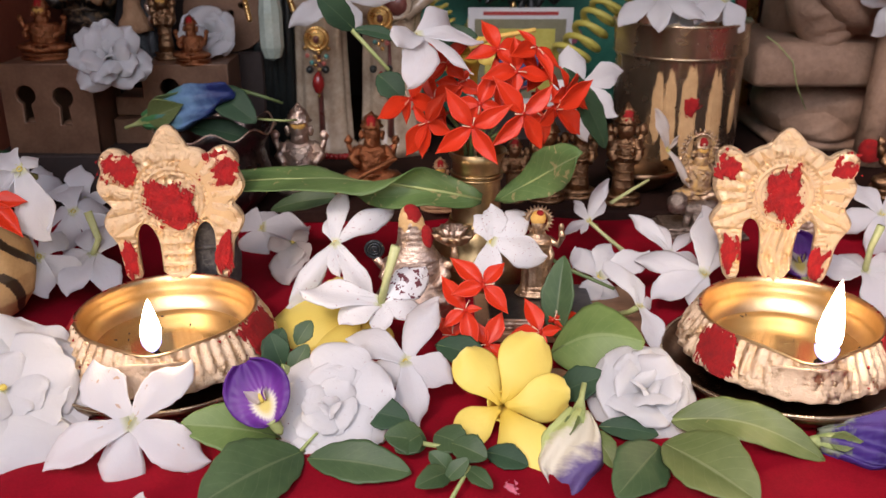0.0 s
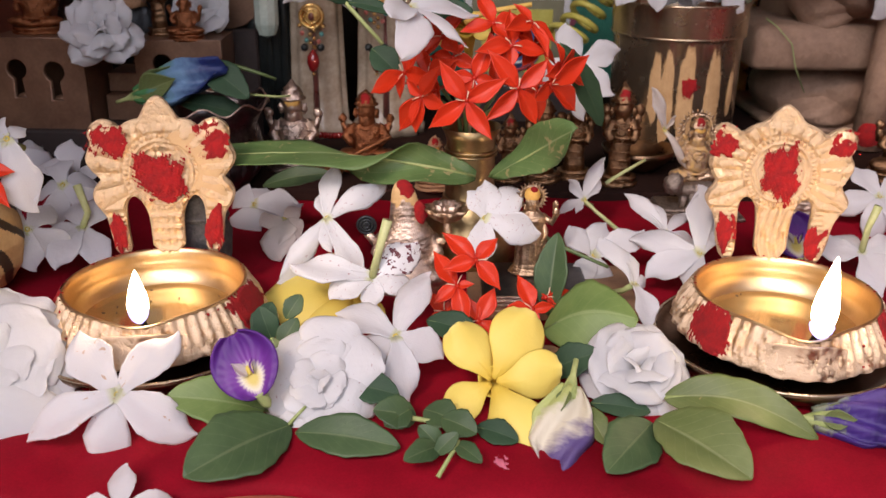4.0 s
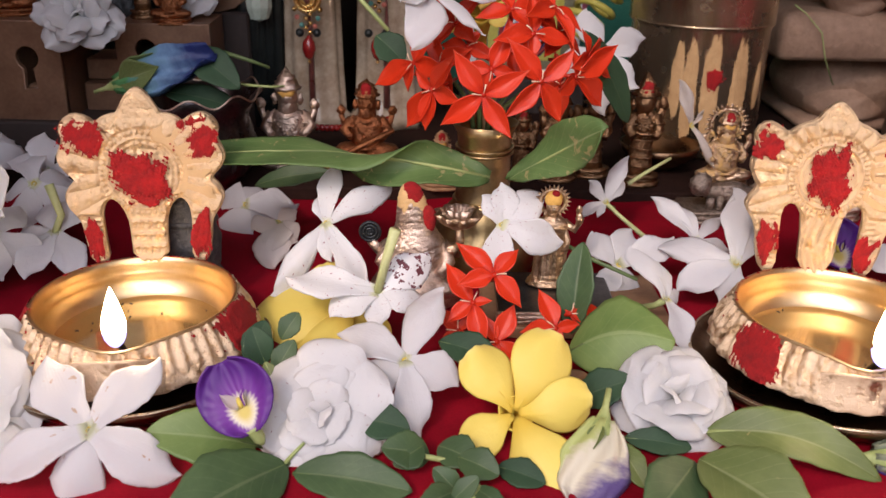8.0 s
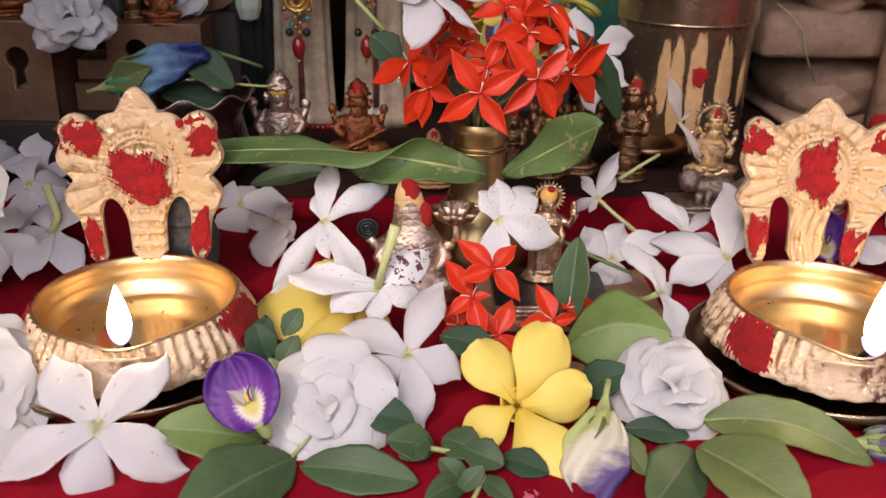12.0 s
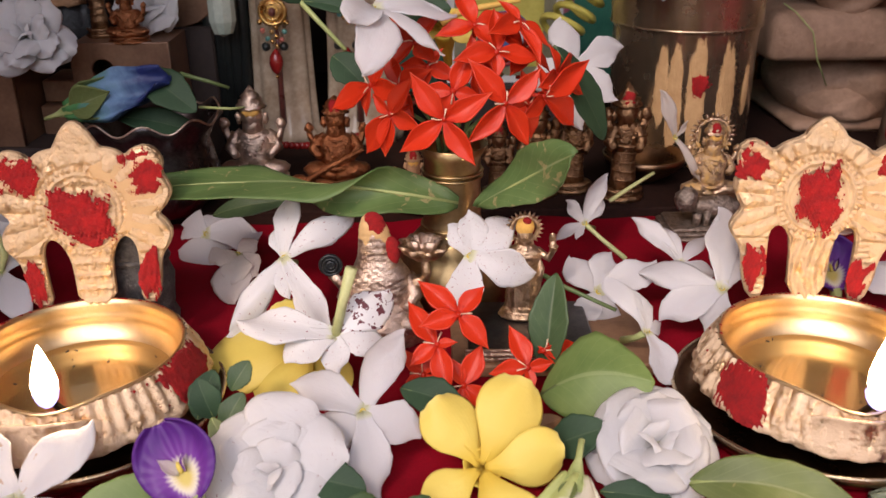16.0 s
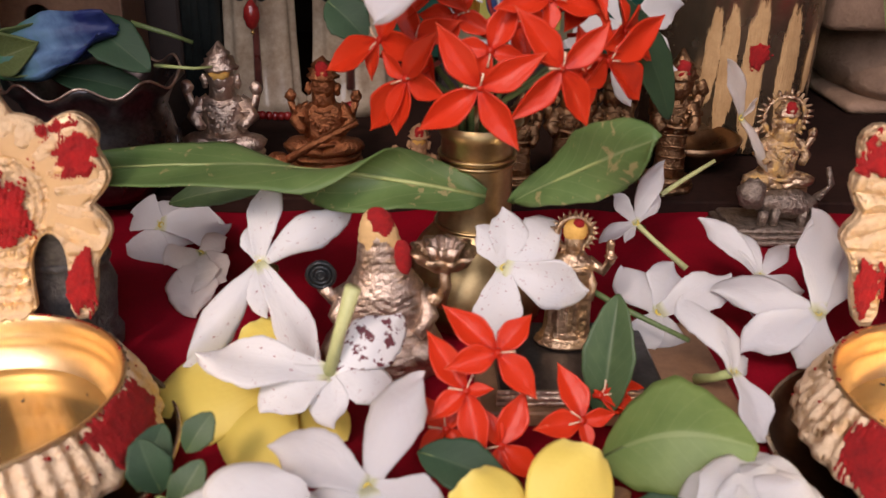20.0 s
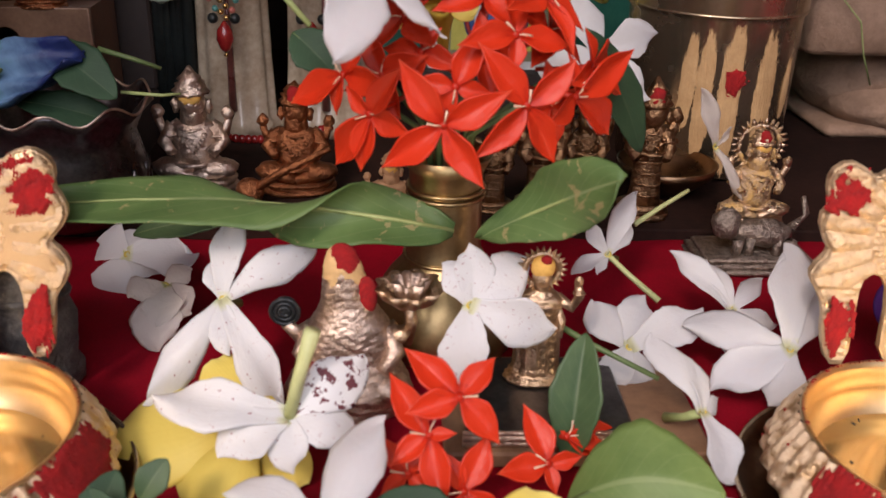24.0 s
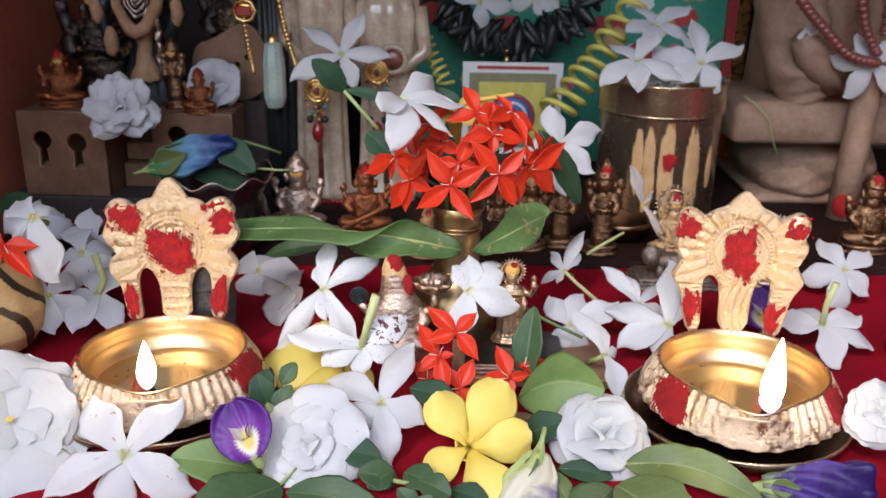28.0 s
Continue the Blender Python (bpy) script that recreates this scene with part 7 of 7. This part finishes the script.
# flowers on the sides of the altar
jasmine((0.1932, 0.3720, 0.0279), (-0.10, -0.65, 0.75), [(-164, 0.0192), (125, 0.0187), (47, 0.0147), (-52, 0.0146), (-106, 0.0208)], "white jasmine flower by the brass lamp")
jasmine((0.1648, 0.3220, 0.0221), (-0.05, -0.51, 0.86), [(-169, 0.0177), (130, 0.0106), (-22, 0.0202), (-83, 0.0201), (19, 0.0165)], "white jasmine flower face down with a green stem", stem=((0.000, 0.004, 0.010), (0.002, 0.008, 0.018)), tube=False)
jasmine((-0.1507, 0.3450, 0.0385), (0.10, -0.70, 0.70), [(106, 0.0206), (27, 0.0158), (-37, 0.0202), (-102, 0.0165), (-178, 0.0153)], "white jasmine flower among others at the side", lift=-24)
jasmine((-0.1369, 0.3250, 0.0278), (0.15, -0.59, 0.79), [(52, 0.0156), (-66, 0.0204), (-114, 0.0197), (-165, 0.0139), (103, 0.0139)], "white jasmine flower lying loose at the side", stem=((0.003, 0.003, 0.006), (0.000, 0.012, 0.012)))
jasmine((-0.1435, 0.2920, 0.0720), (0.10, -0.82, 0.56), [(-66, 0.0242), (53, 0.0074), (142, 0.0131), (-158, 0.0145), (-98, 0.0159)], "white jasmine flower drooping over a striped pot", lift=-30, wide=1.2)
jasmine((-0.1533, 0.3150, 0.0307), (0.10, -0.70, 0.70), [(-28, 0.0192), (-82, 0.0152), (60, 0.0146), (149, 0.0125), (-118, 0.0114)], "white jasmine flower low at the side", lift=-20)
jasmine((-0.1856, 0.3850, 0.0414), (0.10, -0.70, 0.70), [(137, 0.0138), (31, 0.0114), (-30, 0.0159), (-90, 0.0120), (-163, 0.0143)], "white jasmine flower deep in the shade", lift=-24)
jasmine((-0.1538, 0.3650, 0.0362), (0.10, -0.70, 0.70), [(103, 0.0181), (7, 0.0100), (-61, 0.0149), (-125, 0.0135), (157, 0.0156)], "white jasmine flower in the shade by the lamp")

# flowers on the vase, the cup and the statues
jasmine((-0.0090, 0.3220, 0.1120), (0.41, -0.32, 0.85), [(16, 0.0278), (-23, 0.0244), (-76, 0.0232), (-138, 0.031), (-158, 0.0216)], "white jasmine flower on top of the red bunch", wide=0.95)
jasmine((-0.0492, 0.4550, 0.1115), (0.00, -0.91, 0.41), [(141, 0.0261), (66, 0.0224), (1, 0.0240), (-67, 0.0188), (-145, 0.0295)], "white jasmine flower on the necklace of a statue", wide=0.86)
jasmine((0.0605, 0.3900, 0.0802), (0.10, -0.86, 0.50), [(105, 0.0187), (23, 0.0200), (-44, 0.0196), (-88, 0.0222), (-171, 0.0167)], "white jasmine flower behind the red bunch")
jasmine((0.1043, 0.4500, 0.1116), (-0.10, -0.65, 0.75), [(-136, 0.0237), (134, 0.0186), (71, 0.0192), (-26, 0.0245), (-85, 0.0201)], "white jasmine flower on the rim of the brass cup")
jasmine((0.1374, 0.4520, 0.1107), (0.05, -0.75, 0.65), [(159, 0.0228), (91, 0.0258), (25, 0.0247), (-64, 0.0172), (-136, 0.0210)], "white jasmine flower on the brass cup")
jasmine((0.1172, 0.4750, 0.1273), (0.00, -0.51, 0.86), [(-154, 0.0178), (108, 0.0214), (38, 0.0215), (-22, 0.0184), (-107, 0.0180)], "white jasmine flower at the back of the cup")
jasmine((0.2332, 0.4700, 0.1090), (-0.05, -0.91, 0.41), [(173, 0.0206), (117, 0.0181), (49, 0.0190), (-47, 0.0207), (-128, 0.0199)], "white jasmine flower hung on the stone statue")
jasmine((0.0242, 0.5350, 0.1331), (0.00, -0.95, 0.30), [(159, 0.0182), (-89, 0.0134), (-9, 0.0189), (121, 0.0136), (67, 0.0165)], "white jasmine flower pinned to the black garland")
jasmine((0.0562, 0.5350, 0.1352), (0.00, -0.95, 0.30), [(-165, 0.0139), (-11, 0.0156), (-58, 0.0098), (115, 0.0128), (46, 0.0142)], "white jasmine flower pinned to the dark garland")
gardenia((-0.1532, 0.4150, 0.0894), (0.10, -0.82, 0.56), 0.0172, "ragged white gardenia on the brown block", seed=14, shells=RAGGED, broad=0.78, shape="rose")
gardenia((-0.1215, 0.4740, 0.0915), (0.00, -0.86, 0.51), 0.0145, "white double flower behind a small idol", seed=17, shells=SHUT, broad=1.35, shape="rose")

# the bunch of ixora in the vase
ixora((0.0103, 0.3050, 0.0838), (-0.09, -0.99, -0.07), [(128, 0.0165), (29, 0.0159), (-54, 0.0162), (-142, 0.0169)], BUNCH, tube=0.014)
ixora((0.0278, 0.3070, 0.0877), (0.34, -0.94, 0.09), [(129, 0.0166), (42, 0.0143), (-58, 0.0162), (-139, 0.0163)], BUNCH, tube=0.014)
ixora((-0.0054, 0.3160, 0.0826), (-0.55, -0.83, -0.04), [(146, 0.0088), (53, 0.0150), (-10, 0.0117), (-128, 0.0188), (-99, 0.0141)], BUNCH, tube=0.014)
ixora((0.0259, 0.3180, 0.1001), (0.35, -0.80, 0.48), [(79, 0.0143), (-178, 0.0143), (-14, 0.0143), (-101, 0.0081)], BUNCH, tube=0.014)
ixora((0.0131, 0.3140, 0.0896), (-0.03, -0.98, 0.18), [(66, 0.0130), (175, 0.0092), (-13, 0.0085), (-117, 0.0099)], BUNCH, tube=0.014)
ixora((0.0401, 0.3180, 0.0869), (0.69, -0.72, 0.08), [(23, 0.0210), (-38, 0.0200), (-157, 0.0122), (89, 0.0099)], BUNCH, tube=0.014)
ixora((-0.0114, 0.3240, 0.0893), (-0.76, -0.63, 0.16), [(-147, 0.0190), (64, 0.0129), (2, 0.0158), (-104, 0.0104)], BUNCH, tube=0.014)
ixora((0.0331, 0.3260, 0.1072), (0.54, -0.53, 0.65), [(-96, 0.0152), (101, 0.0095), (-174, 0.0154), (-46, 0.0126)], BUNCH, tube=0.014)
ixora((0.0059, 0.3250, 0.0946), (-0.34, -0.83, 0.44), [(179, 0.0098), (60, 0.0071), (-13, 0.0103), (-95, 0.0081)], BUNCH, tube=0.014)
ixora((0.0448, 0.3250, 0.0920), (0.82, -0.53, 0.21), [(1, 0.0210), (-34, 0.0171), (113, 0.0105), (-170, 0.0121)], BUNCH, tube=0.014)

ixora((0.0020, 0.3300, 0.1010), (-0.40, -0.60, 0.69), [(150, 0.0130), (60, 0.0120), (-30, 0.0120), (-120, 0.0120)], BUNCH, tube=0.014)
ixora((0.0200, 0.3290, 0.1060), (0.05, -0.60, 0.80), [(110, 0.0150), (20, 0.0130), (-60, 0.0130), (-160, 0.0130)], BUNCH, tube=0.014)
ixora((0.0350, 0.3300, 0.0990), (0.55, -0.60, 0.58), [(130, 0.0120), (35, 0.0130), (-50, 0.0120), (-140, 0.0120)], BUNCH, tube=0.014)
ixora((0.0200, 0.3260, 0.0930), (0.15, -0.92, 0.36), [(95, 0.0110), (10, 0.0100), (-80, 0.0100), (-170, 0.0110)], BUNCH, tube=0.014)
ixora((-0.0030, 0.3260, 0.0890), (-0.45, -0.85, 0.20), [(120, 0.0110), (30, 0.0120), (-60, 0.0110), (-150, 0.0110)], BUNCH, tube=0.014)
ixora((0.0360, 0.3240, 0.0830), (0.55, -0.82, 0.00), [(100, 0.0110), (10, 0.0110), (-75, 0.0120), (-165, 0.0110)], BUNCH, tube=0.014)

# loose ixora florets before the idols
ixora((0.0135, 0.2720, 0.0379), (0.00, -0.80, 0.60), [(138, 0.0149), (50, 0.0109), (-45, 0.0123), (-163, 0.0114)])
ixora((0.0075, 0.2720, 0.0287), (-0.20, -0.76, 0.61), [(134, 0.0152), (-133, 0.0098), (-67, 0.0152), (11, 0.0059)])
ixora((0.0147, 0.2680, 0.0177), (0.10, -0.78, 0.62), [(-43, 0.0115), (-104, 0.0103), (112, 0.0091), (62, 0.0128)])
ixora((0.0332, 0.2760, 0.0183), (0.20, -0.76, 0.61), [(97, 0.0135), (-179, 0.0121), (2, 0.0079), (-85, 0.0068)])
ixora((0.0386, 0.2850, 0.0187), (0.50, -0.70, 0.50), [(-21, 0.0174), (-7, 0.0090), (-37, 0.0108), (123, 0.0021)])
ixora((0.0036, 0.2720, 0.0190), (-0.31, -0.72, 0.62), [(143, 0.0092), (-129, 0.0077), (-29, 0.0068), (66, 0.0059)])
ixora((-0.1520, 0.2850, 0.0630), (0.25, -0.80, 0.55), [(-55, 0.0165), (-5, 0.0120), (-130, 0.0150), (135, 0.0200)])

# leaves
leaf((0.0150, 0.3290, 0.0492), (-0.0855, 0.3160, 0.0600), 0.0226, (0.00, -0.58, 0.81), "long wavy green leaf with pale scars", M_LEAF_SCAR, arch=0.045, fold=0.03, wavy=0.07, sway=-0.02, shape=1.0, blunt=0.50, turn=-160, turn_at=0.36, lag=-0.08, seed=2, name="long_leaf")
leaf((0.0205, 0.3180, 0.0520), (0.0460, 0.2910, 0.0772), 0.0158, (-0.11, -0.84, 0.53), "yellow-green leaf rising from the vase", M_LEAF_SCAR, arch=-0.06, fold=0.06, wavy=0.09, sway=0.03, blunt=0.5, shape=1.45, seed=4)
leaf((-0.0505, 0.2320, 0.0055), (-0.0772, 0.2250, 0.0140), 0.0145, (0.00, -0.65, 0.76), "broad green leaf on the cloth", M_LEAF_LIGHT_B, arch=0.10, stem=0.006)
leaf((-0.0420, 0.2260, 0.0040), (-0.0664, 0.2000, 0.0045), 0.0212, (0.00, -0.55, 0.84), "broad dark green leaf at the front of the cloth", arch=0.06, fold=0.08, stem=0.008)
leaf((-0.0397, 0.2220, 0.0043), (-0.0091, 0.2160, 0.0035), 0.0127, (0.00, -0.55, 0.84), "green leaf under the gardenia", arch=0.08)
leaf((-0.0049, 0.2280, 0.0056), (-0.0172, 0.2240, 0.0108), 0.0099, (0.00, -0.60, 0.80), "small green leaf on a twig")
leaf((-0.0066, 0.2280, 0.0086), (-0.0139, 0.2220, 0.0067), 0.0082, (0.00, -0.60, 0.80), "small rounded green leaf on a twig")
leaf((-0.0024, 0.2300, 0.0073), (0.0076, 0.2220, 0.0077), 0.0096, (0.10, -0.60, 0.80), "small green leaf by the yellow petals")
leaf((0.0027, 0.2240, 0.0083), (0.0127, 0.2180, 0.0071), 0.0088, (0.10, -0.60, 0.80), "green leaf tucked by the yellow petals")
leaf((0.0026, 0.2150, 0.0048), (-0.0076, 0.2050, 0.0069), 0.0069, (0.00, -0.60, 0.80), "small pointed leaf on a twig")
leaf((0.0026, 0.2140, 0.0045), (-0.0039, 0.2160, 0.0108), 0.0060, (0.00, -0.60, 0.80), "small blue-green leaf on a twig")
leaf((0.0066, 0.2130, 0.0071), (0.0136, 0.2040, 0.0071), 0.0049, (0.00, -0.60, 0.80), "small narrow leaf on a twig")
leaf((0.0010, 0.2110, 0.0048), (0.0073, 0.2130, 0.0106), 0.0049, (0.00, -0.60, 0.80), "small green leaf at the tip of a twig")
leaf((0.0645, 0.2260, 0.0059), (0.0474, 0.2030, 0.0050), 0.0156, (0.00, -0.60, 0.80), "grey-green leaf with a rough skin", M_LEAF, arch=0.05)
leaf((0.0656, 0.2260, 0.0069), (0.0858, 0.2000, 0.0054), 0.0206, (0.00, -0.55, 0.84), "large yellow-green leaf with a folded side", M_LEAF_LIGHT, arch=0.05, fold=0.2)
leaf((0.0705, 0.2370, 0.0082), (0.1132, 0.2240, 0.0022), 0.0138, (0.00, -0.60, 0.80), "long pale green leaf with a bent tip", M_LEAF_LIGHT, arch=0.10, fold=0.15, sway=0.07, shape=0.8, wavy=0.06, seed=3)
leaf((0.0365, 0.2690, 0.0138), (0.0660, 0.2610, 0.0225), 0.0246, (-0.10, -0.65, 0.75), "broad rounded green leaf", M_LEAF_LIGHT_B, arch=0.12, fold=-0.12, sway=0.10)
leaf((0.0368, 0.2520, 0.0078), (0.0519, 0.2480, 0.0174), 0.0111, (0.00, -0.60, 0.80), "dark green leaf under the round leaf", M_LEAF_DARK)
leaf((0.0400, 0.2850, 0.0117), (0.0433, 0.2960, 0.0388), 0.0111, (-0.33, -0.88, 0.33), "green leaf standing beside the idol", M_LEAF, arch=0.06, fold=0.25)
leaf((-0.0518, 0.2550, 0.0169), (-0.0557, 0.2580, 0.0272), 0.0082, (0.00, -0.71, 0.71), "small dark leaf by the yellow flower", M_LEAF_DARK)
leaf((-0.0484, 0.2500, 0.0162), (-0.0432, 0.2550, 0.0247), 0.0066, (0.00, -0.71, 0.71), "small light green sprig leaf", M_LEAF)
leaf((-0.0508, 0.2500, 0.0203), (-0.0467, 0.2460, 0.0134), 0.0048, (0.00, -0.71, 0.71), "small green bud leaf", M_LEAF_LIGHT)
leaf((0.0452, 0.3350, 0.0985), (0.0650, 0.3470, 0.0645), 0.0104, (0.33, -0.88, 0.33), "dark green leaf in the red bunch", M_LEAF_DARK, arch=0.05)
leaf((-0.0344, 0.3520, 0.1104), (-0.0470, 0.3450, 0.1237), 0.0100, (0.00, -0.91, 0.41), "green leaf on a jasmine stem", M_LEAF_DARK, arch=0.06)
leaf((-0.0344, 0.3520, 0.1104), (-0.0160, 0.3500, 0.1064), 0.0053, (0.00, -0.71, 0.71), "narrow green leaf on a jasmine stem", M_LEAF_DARK)
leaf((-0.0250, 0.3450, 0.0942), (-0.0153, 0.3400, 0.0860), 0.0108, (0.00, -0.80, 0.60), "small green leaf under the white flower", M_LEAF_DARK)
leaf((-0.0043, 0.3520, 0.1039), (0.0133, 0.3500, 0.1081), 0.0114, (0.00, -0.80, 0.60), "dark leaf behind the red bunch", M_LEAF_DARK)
leaf((-0.1040, 0.3950, 0.0792), (-0.0819, 0.3850, 0.0657), 0.0143, (0.10, -0.80, 0.60), "green leaf on the blue flower", M_LEAF_DARK)
leaf((-0.1162, 0.3950, 0.0619), (-0.0816, 0.3950, 0.0534), 0.0109, (0.00, -0.71, 0.71), "green leaf on the wavy pot", M_LEAF_DARK)
leaf((-0.0714, 0.3520, 0.0368), (-0.0425, 0.3500, 0.0430), 0.0081, (0.00, -0.71, 0.71), "pale green leaf behind the long leaf", M_LEAF)
leaf((-0.1976, 0.4000, 0.0334), (-0.2149, 0.4100, 0.0448), 0.0157, (0.20, -0.69, 0.69), "dark green leaf at the side of the altar", M_LEAF_DARK)
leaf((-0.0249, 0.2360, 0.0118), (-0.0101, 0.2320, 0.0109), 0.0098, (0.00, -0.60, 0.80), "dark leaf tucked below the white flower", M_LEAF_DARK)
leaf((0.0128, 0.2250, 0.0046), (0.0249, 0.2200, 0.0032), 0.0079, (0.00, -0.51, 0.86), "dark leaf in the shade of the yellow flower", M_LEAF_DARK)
leaf((0.0447, 0.2320, 0.0079), (0.0506, 0.2200, 0.0022), 0.0070, (0.00, -0.60, 0.80), "small pale leaf near the pea flower", M_LEAF_LIGHT)
leaf((0.0480, 0.2360, 0.0064), (0.0659, 0.2340, 0.0046), 0.0072, (0.00, -0.60, 0.80), "dark green leaf below the white rose", M_LEAF_DARK)
shut_pea((-0.1348, 0.3920, 0.0642), (-0.0915, 0.3880, 0.0791), 0.0189, (0.00, -0.80, 0.60), "blue butterfly pea flower drooping over the wavy pot", M_PEA_BLUE, 0.84, 1.6, 0.46)
pea((0.1433, 0.3350, 0.0223), (-0.10, -0.60, 0.80), 0.0103, "violet pea flower in the shade behind the lamp", turn=100)
twig([(0.0350, 0.3180, 0.0322), (0.0488, 0.3120, 0.0263), (0.0628, 0.3000, 0.0241)], 0.0009, "thin green stem running over the cloth", M_STEM_DARK)
twig([(-0.0378, 0.3530, 0.1130), (-0.0301, 0.3500, 0.1050), (-0.0208, 0.3450, 0.0960)], 0.001, "pale stem of a jasmine in the bunch")
twig([(-0.0082, 0.2260, 0.0073), (0.0010, 0.2240, 0.0069), (0.0102, 0.2240, 0.0061)], 0.0008, "thin brown-green twig among the front leaves")
twig([(0.0017, 0.2030, 0.0031), (0.0049, 0.2080, 0.0060), (0.0077, 0.2130, 0.0079)], 0.0007, "short pale twig with small leaves")
twig([(-0.0636, 0.2060, 0.0046), (-0.0626, 0.2120, 0.0069), (-0.0614, 0.2200, 0.0080)], 0.0006, "pale leaf stalk on the cloth")
twig([(-0.0424, 0.2262, 0.0042), (-0.0402, 0.2270, 0.0066), (-0.0375, 0.2285, 0.0090)], 0.0006, "pale leaf stalk by the gardenia")
twig([(-0.0826, 0.3920, 0.0658), (-0.0705, 0.3920, 0.0650), (-0.0657, 0.3950, 0.0648)], 0.0006, "curled green tendril by the blue flower")
twig([(-0.0905, 0.4000, 0.0770), (-0.0802, 0.4020, 0.0734), (-0.0731, 0.4040, 0.0703)], 0.0009, "green stalk of the blue flower", M_STEM_DARK)
twig([(0.0733, 0.3720, 0.0329), (0.0818, 0.3760, 0.0370), (0.0913, 0.3800, 0.0413)], 0.0009, "pale green stem behind the white flowers", M_STEM_PALE)
allamanda((0.0110, 0.3520, 0.1010), (-0.10, -0.55, 0.83), [(150, 0.0150), (60, 0.0100), (-20, 0.0090), (-150, 0.0120)], "yellow allamanda flower half hidden behind the red bunch")
jasmine((0.1242, 0.4620, 0.1038), (0.00, -0.55, 0.83), [(-156, 0.0224), (119, 0.0178), (48, 0.0185), (-13, 0.0178), (-97, 0.0153)], "white jasmine flower inside the brass cup")
jasmine((0.1002, 0.3880, 0.0530), (0.31, -0.92, 0.25), [(114, 0.0190), (-56, 0.0224), (46, 0.0079)], "white jasmine flower with twisted narrow petals by the idol", wide=0.45, tube=False, mat=M_OLD_WHITE)
leaf((0.0224, 0.2550, 0.0071), (0.0416, 0.2620, 0.0105), 0.0076, (0.00, -0.60, 0.80), "dry brown leaf by the yellow flower", M_LEAF_DRY, arch=0.04)
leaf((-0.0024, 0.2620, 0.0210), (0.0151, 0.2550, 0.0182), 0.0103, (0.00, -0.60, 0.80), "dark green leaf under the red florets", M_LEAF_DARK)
leaf((-0.0482, 0.2620, 0.0211), (-0.0434, 0.2660, 0.0277), 0.0061, (0.10, -0.70, 0.70), "small green sprig leaf by the lamp", M_LEAF)
leaf((-0.0572, 0.2580, 0.0146), (-0.0532, 0.2660, 0.0250), 0.0084, (0.10, -0.70, 0.70), "dark glossy leaf by the lamp", M_LEAF_DARK)
lint = new('lint', powder('lint', 0.0016, 0.0026, 12, M_PINK, 0.0002, 1.3))
tagged(lint, 'wisp of pale lint stuck to the red cloth', 'lint')
lint.matrix_basis = Matrix.Translation((0.0194, 0.2114, 0.0022))
twig([(0.0105, 0.3450, 0.1040), (0.0150, 0.3440, 0.1072), (0.0215, 0.3445, 0.1088), (0.0350, 0.3450, 0.1112)], 0.0013, "dry yellow flower stalk above the red bunch", M_DRY_STALK)
petal_ob = new("loose_petal", petal("jasmine", M_WHITE, 4))
tagged(petal_ob, "single white petal resting on the hand of a statue", "petal")
petal_ob.matrix_basis = Matrix.Translation((0.1935, 0.4745, 0.1215)) @ pose(0, 0, 0, 60, 0, 0) @ spoke(35, 0.0125, 1.0, 0, 0)
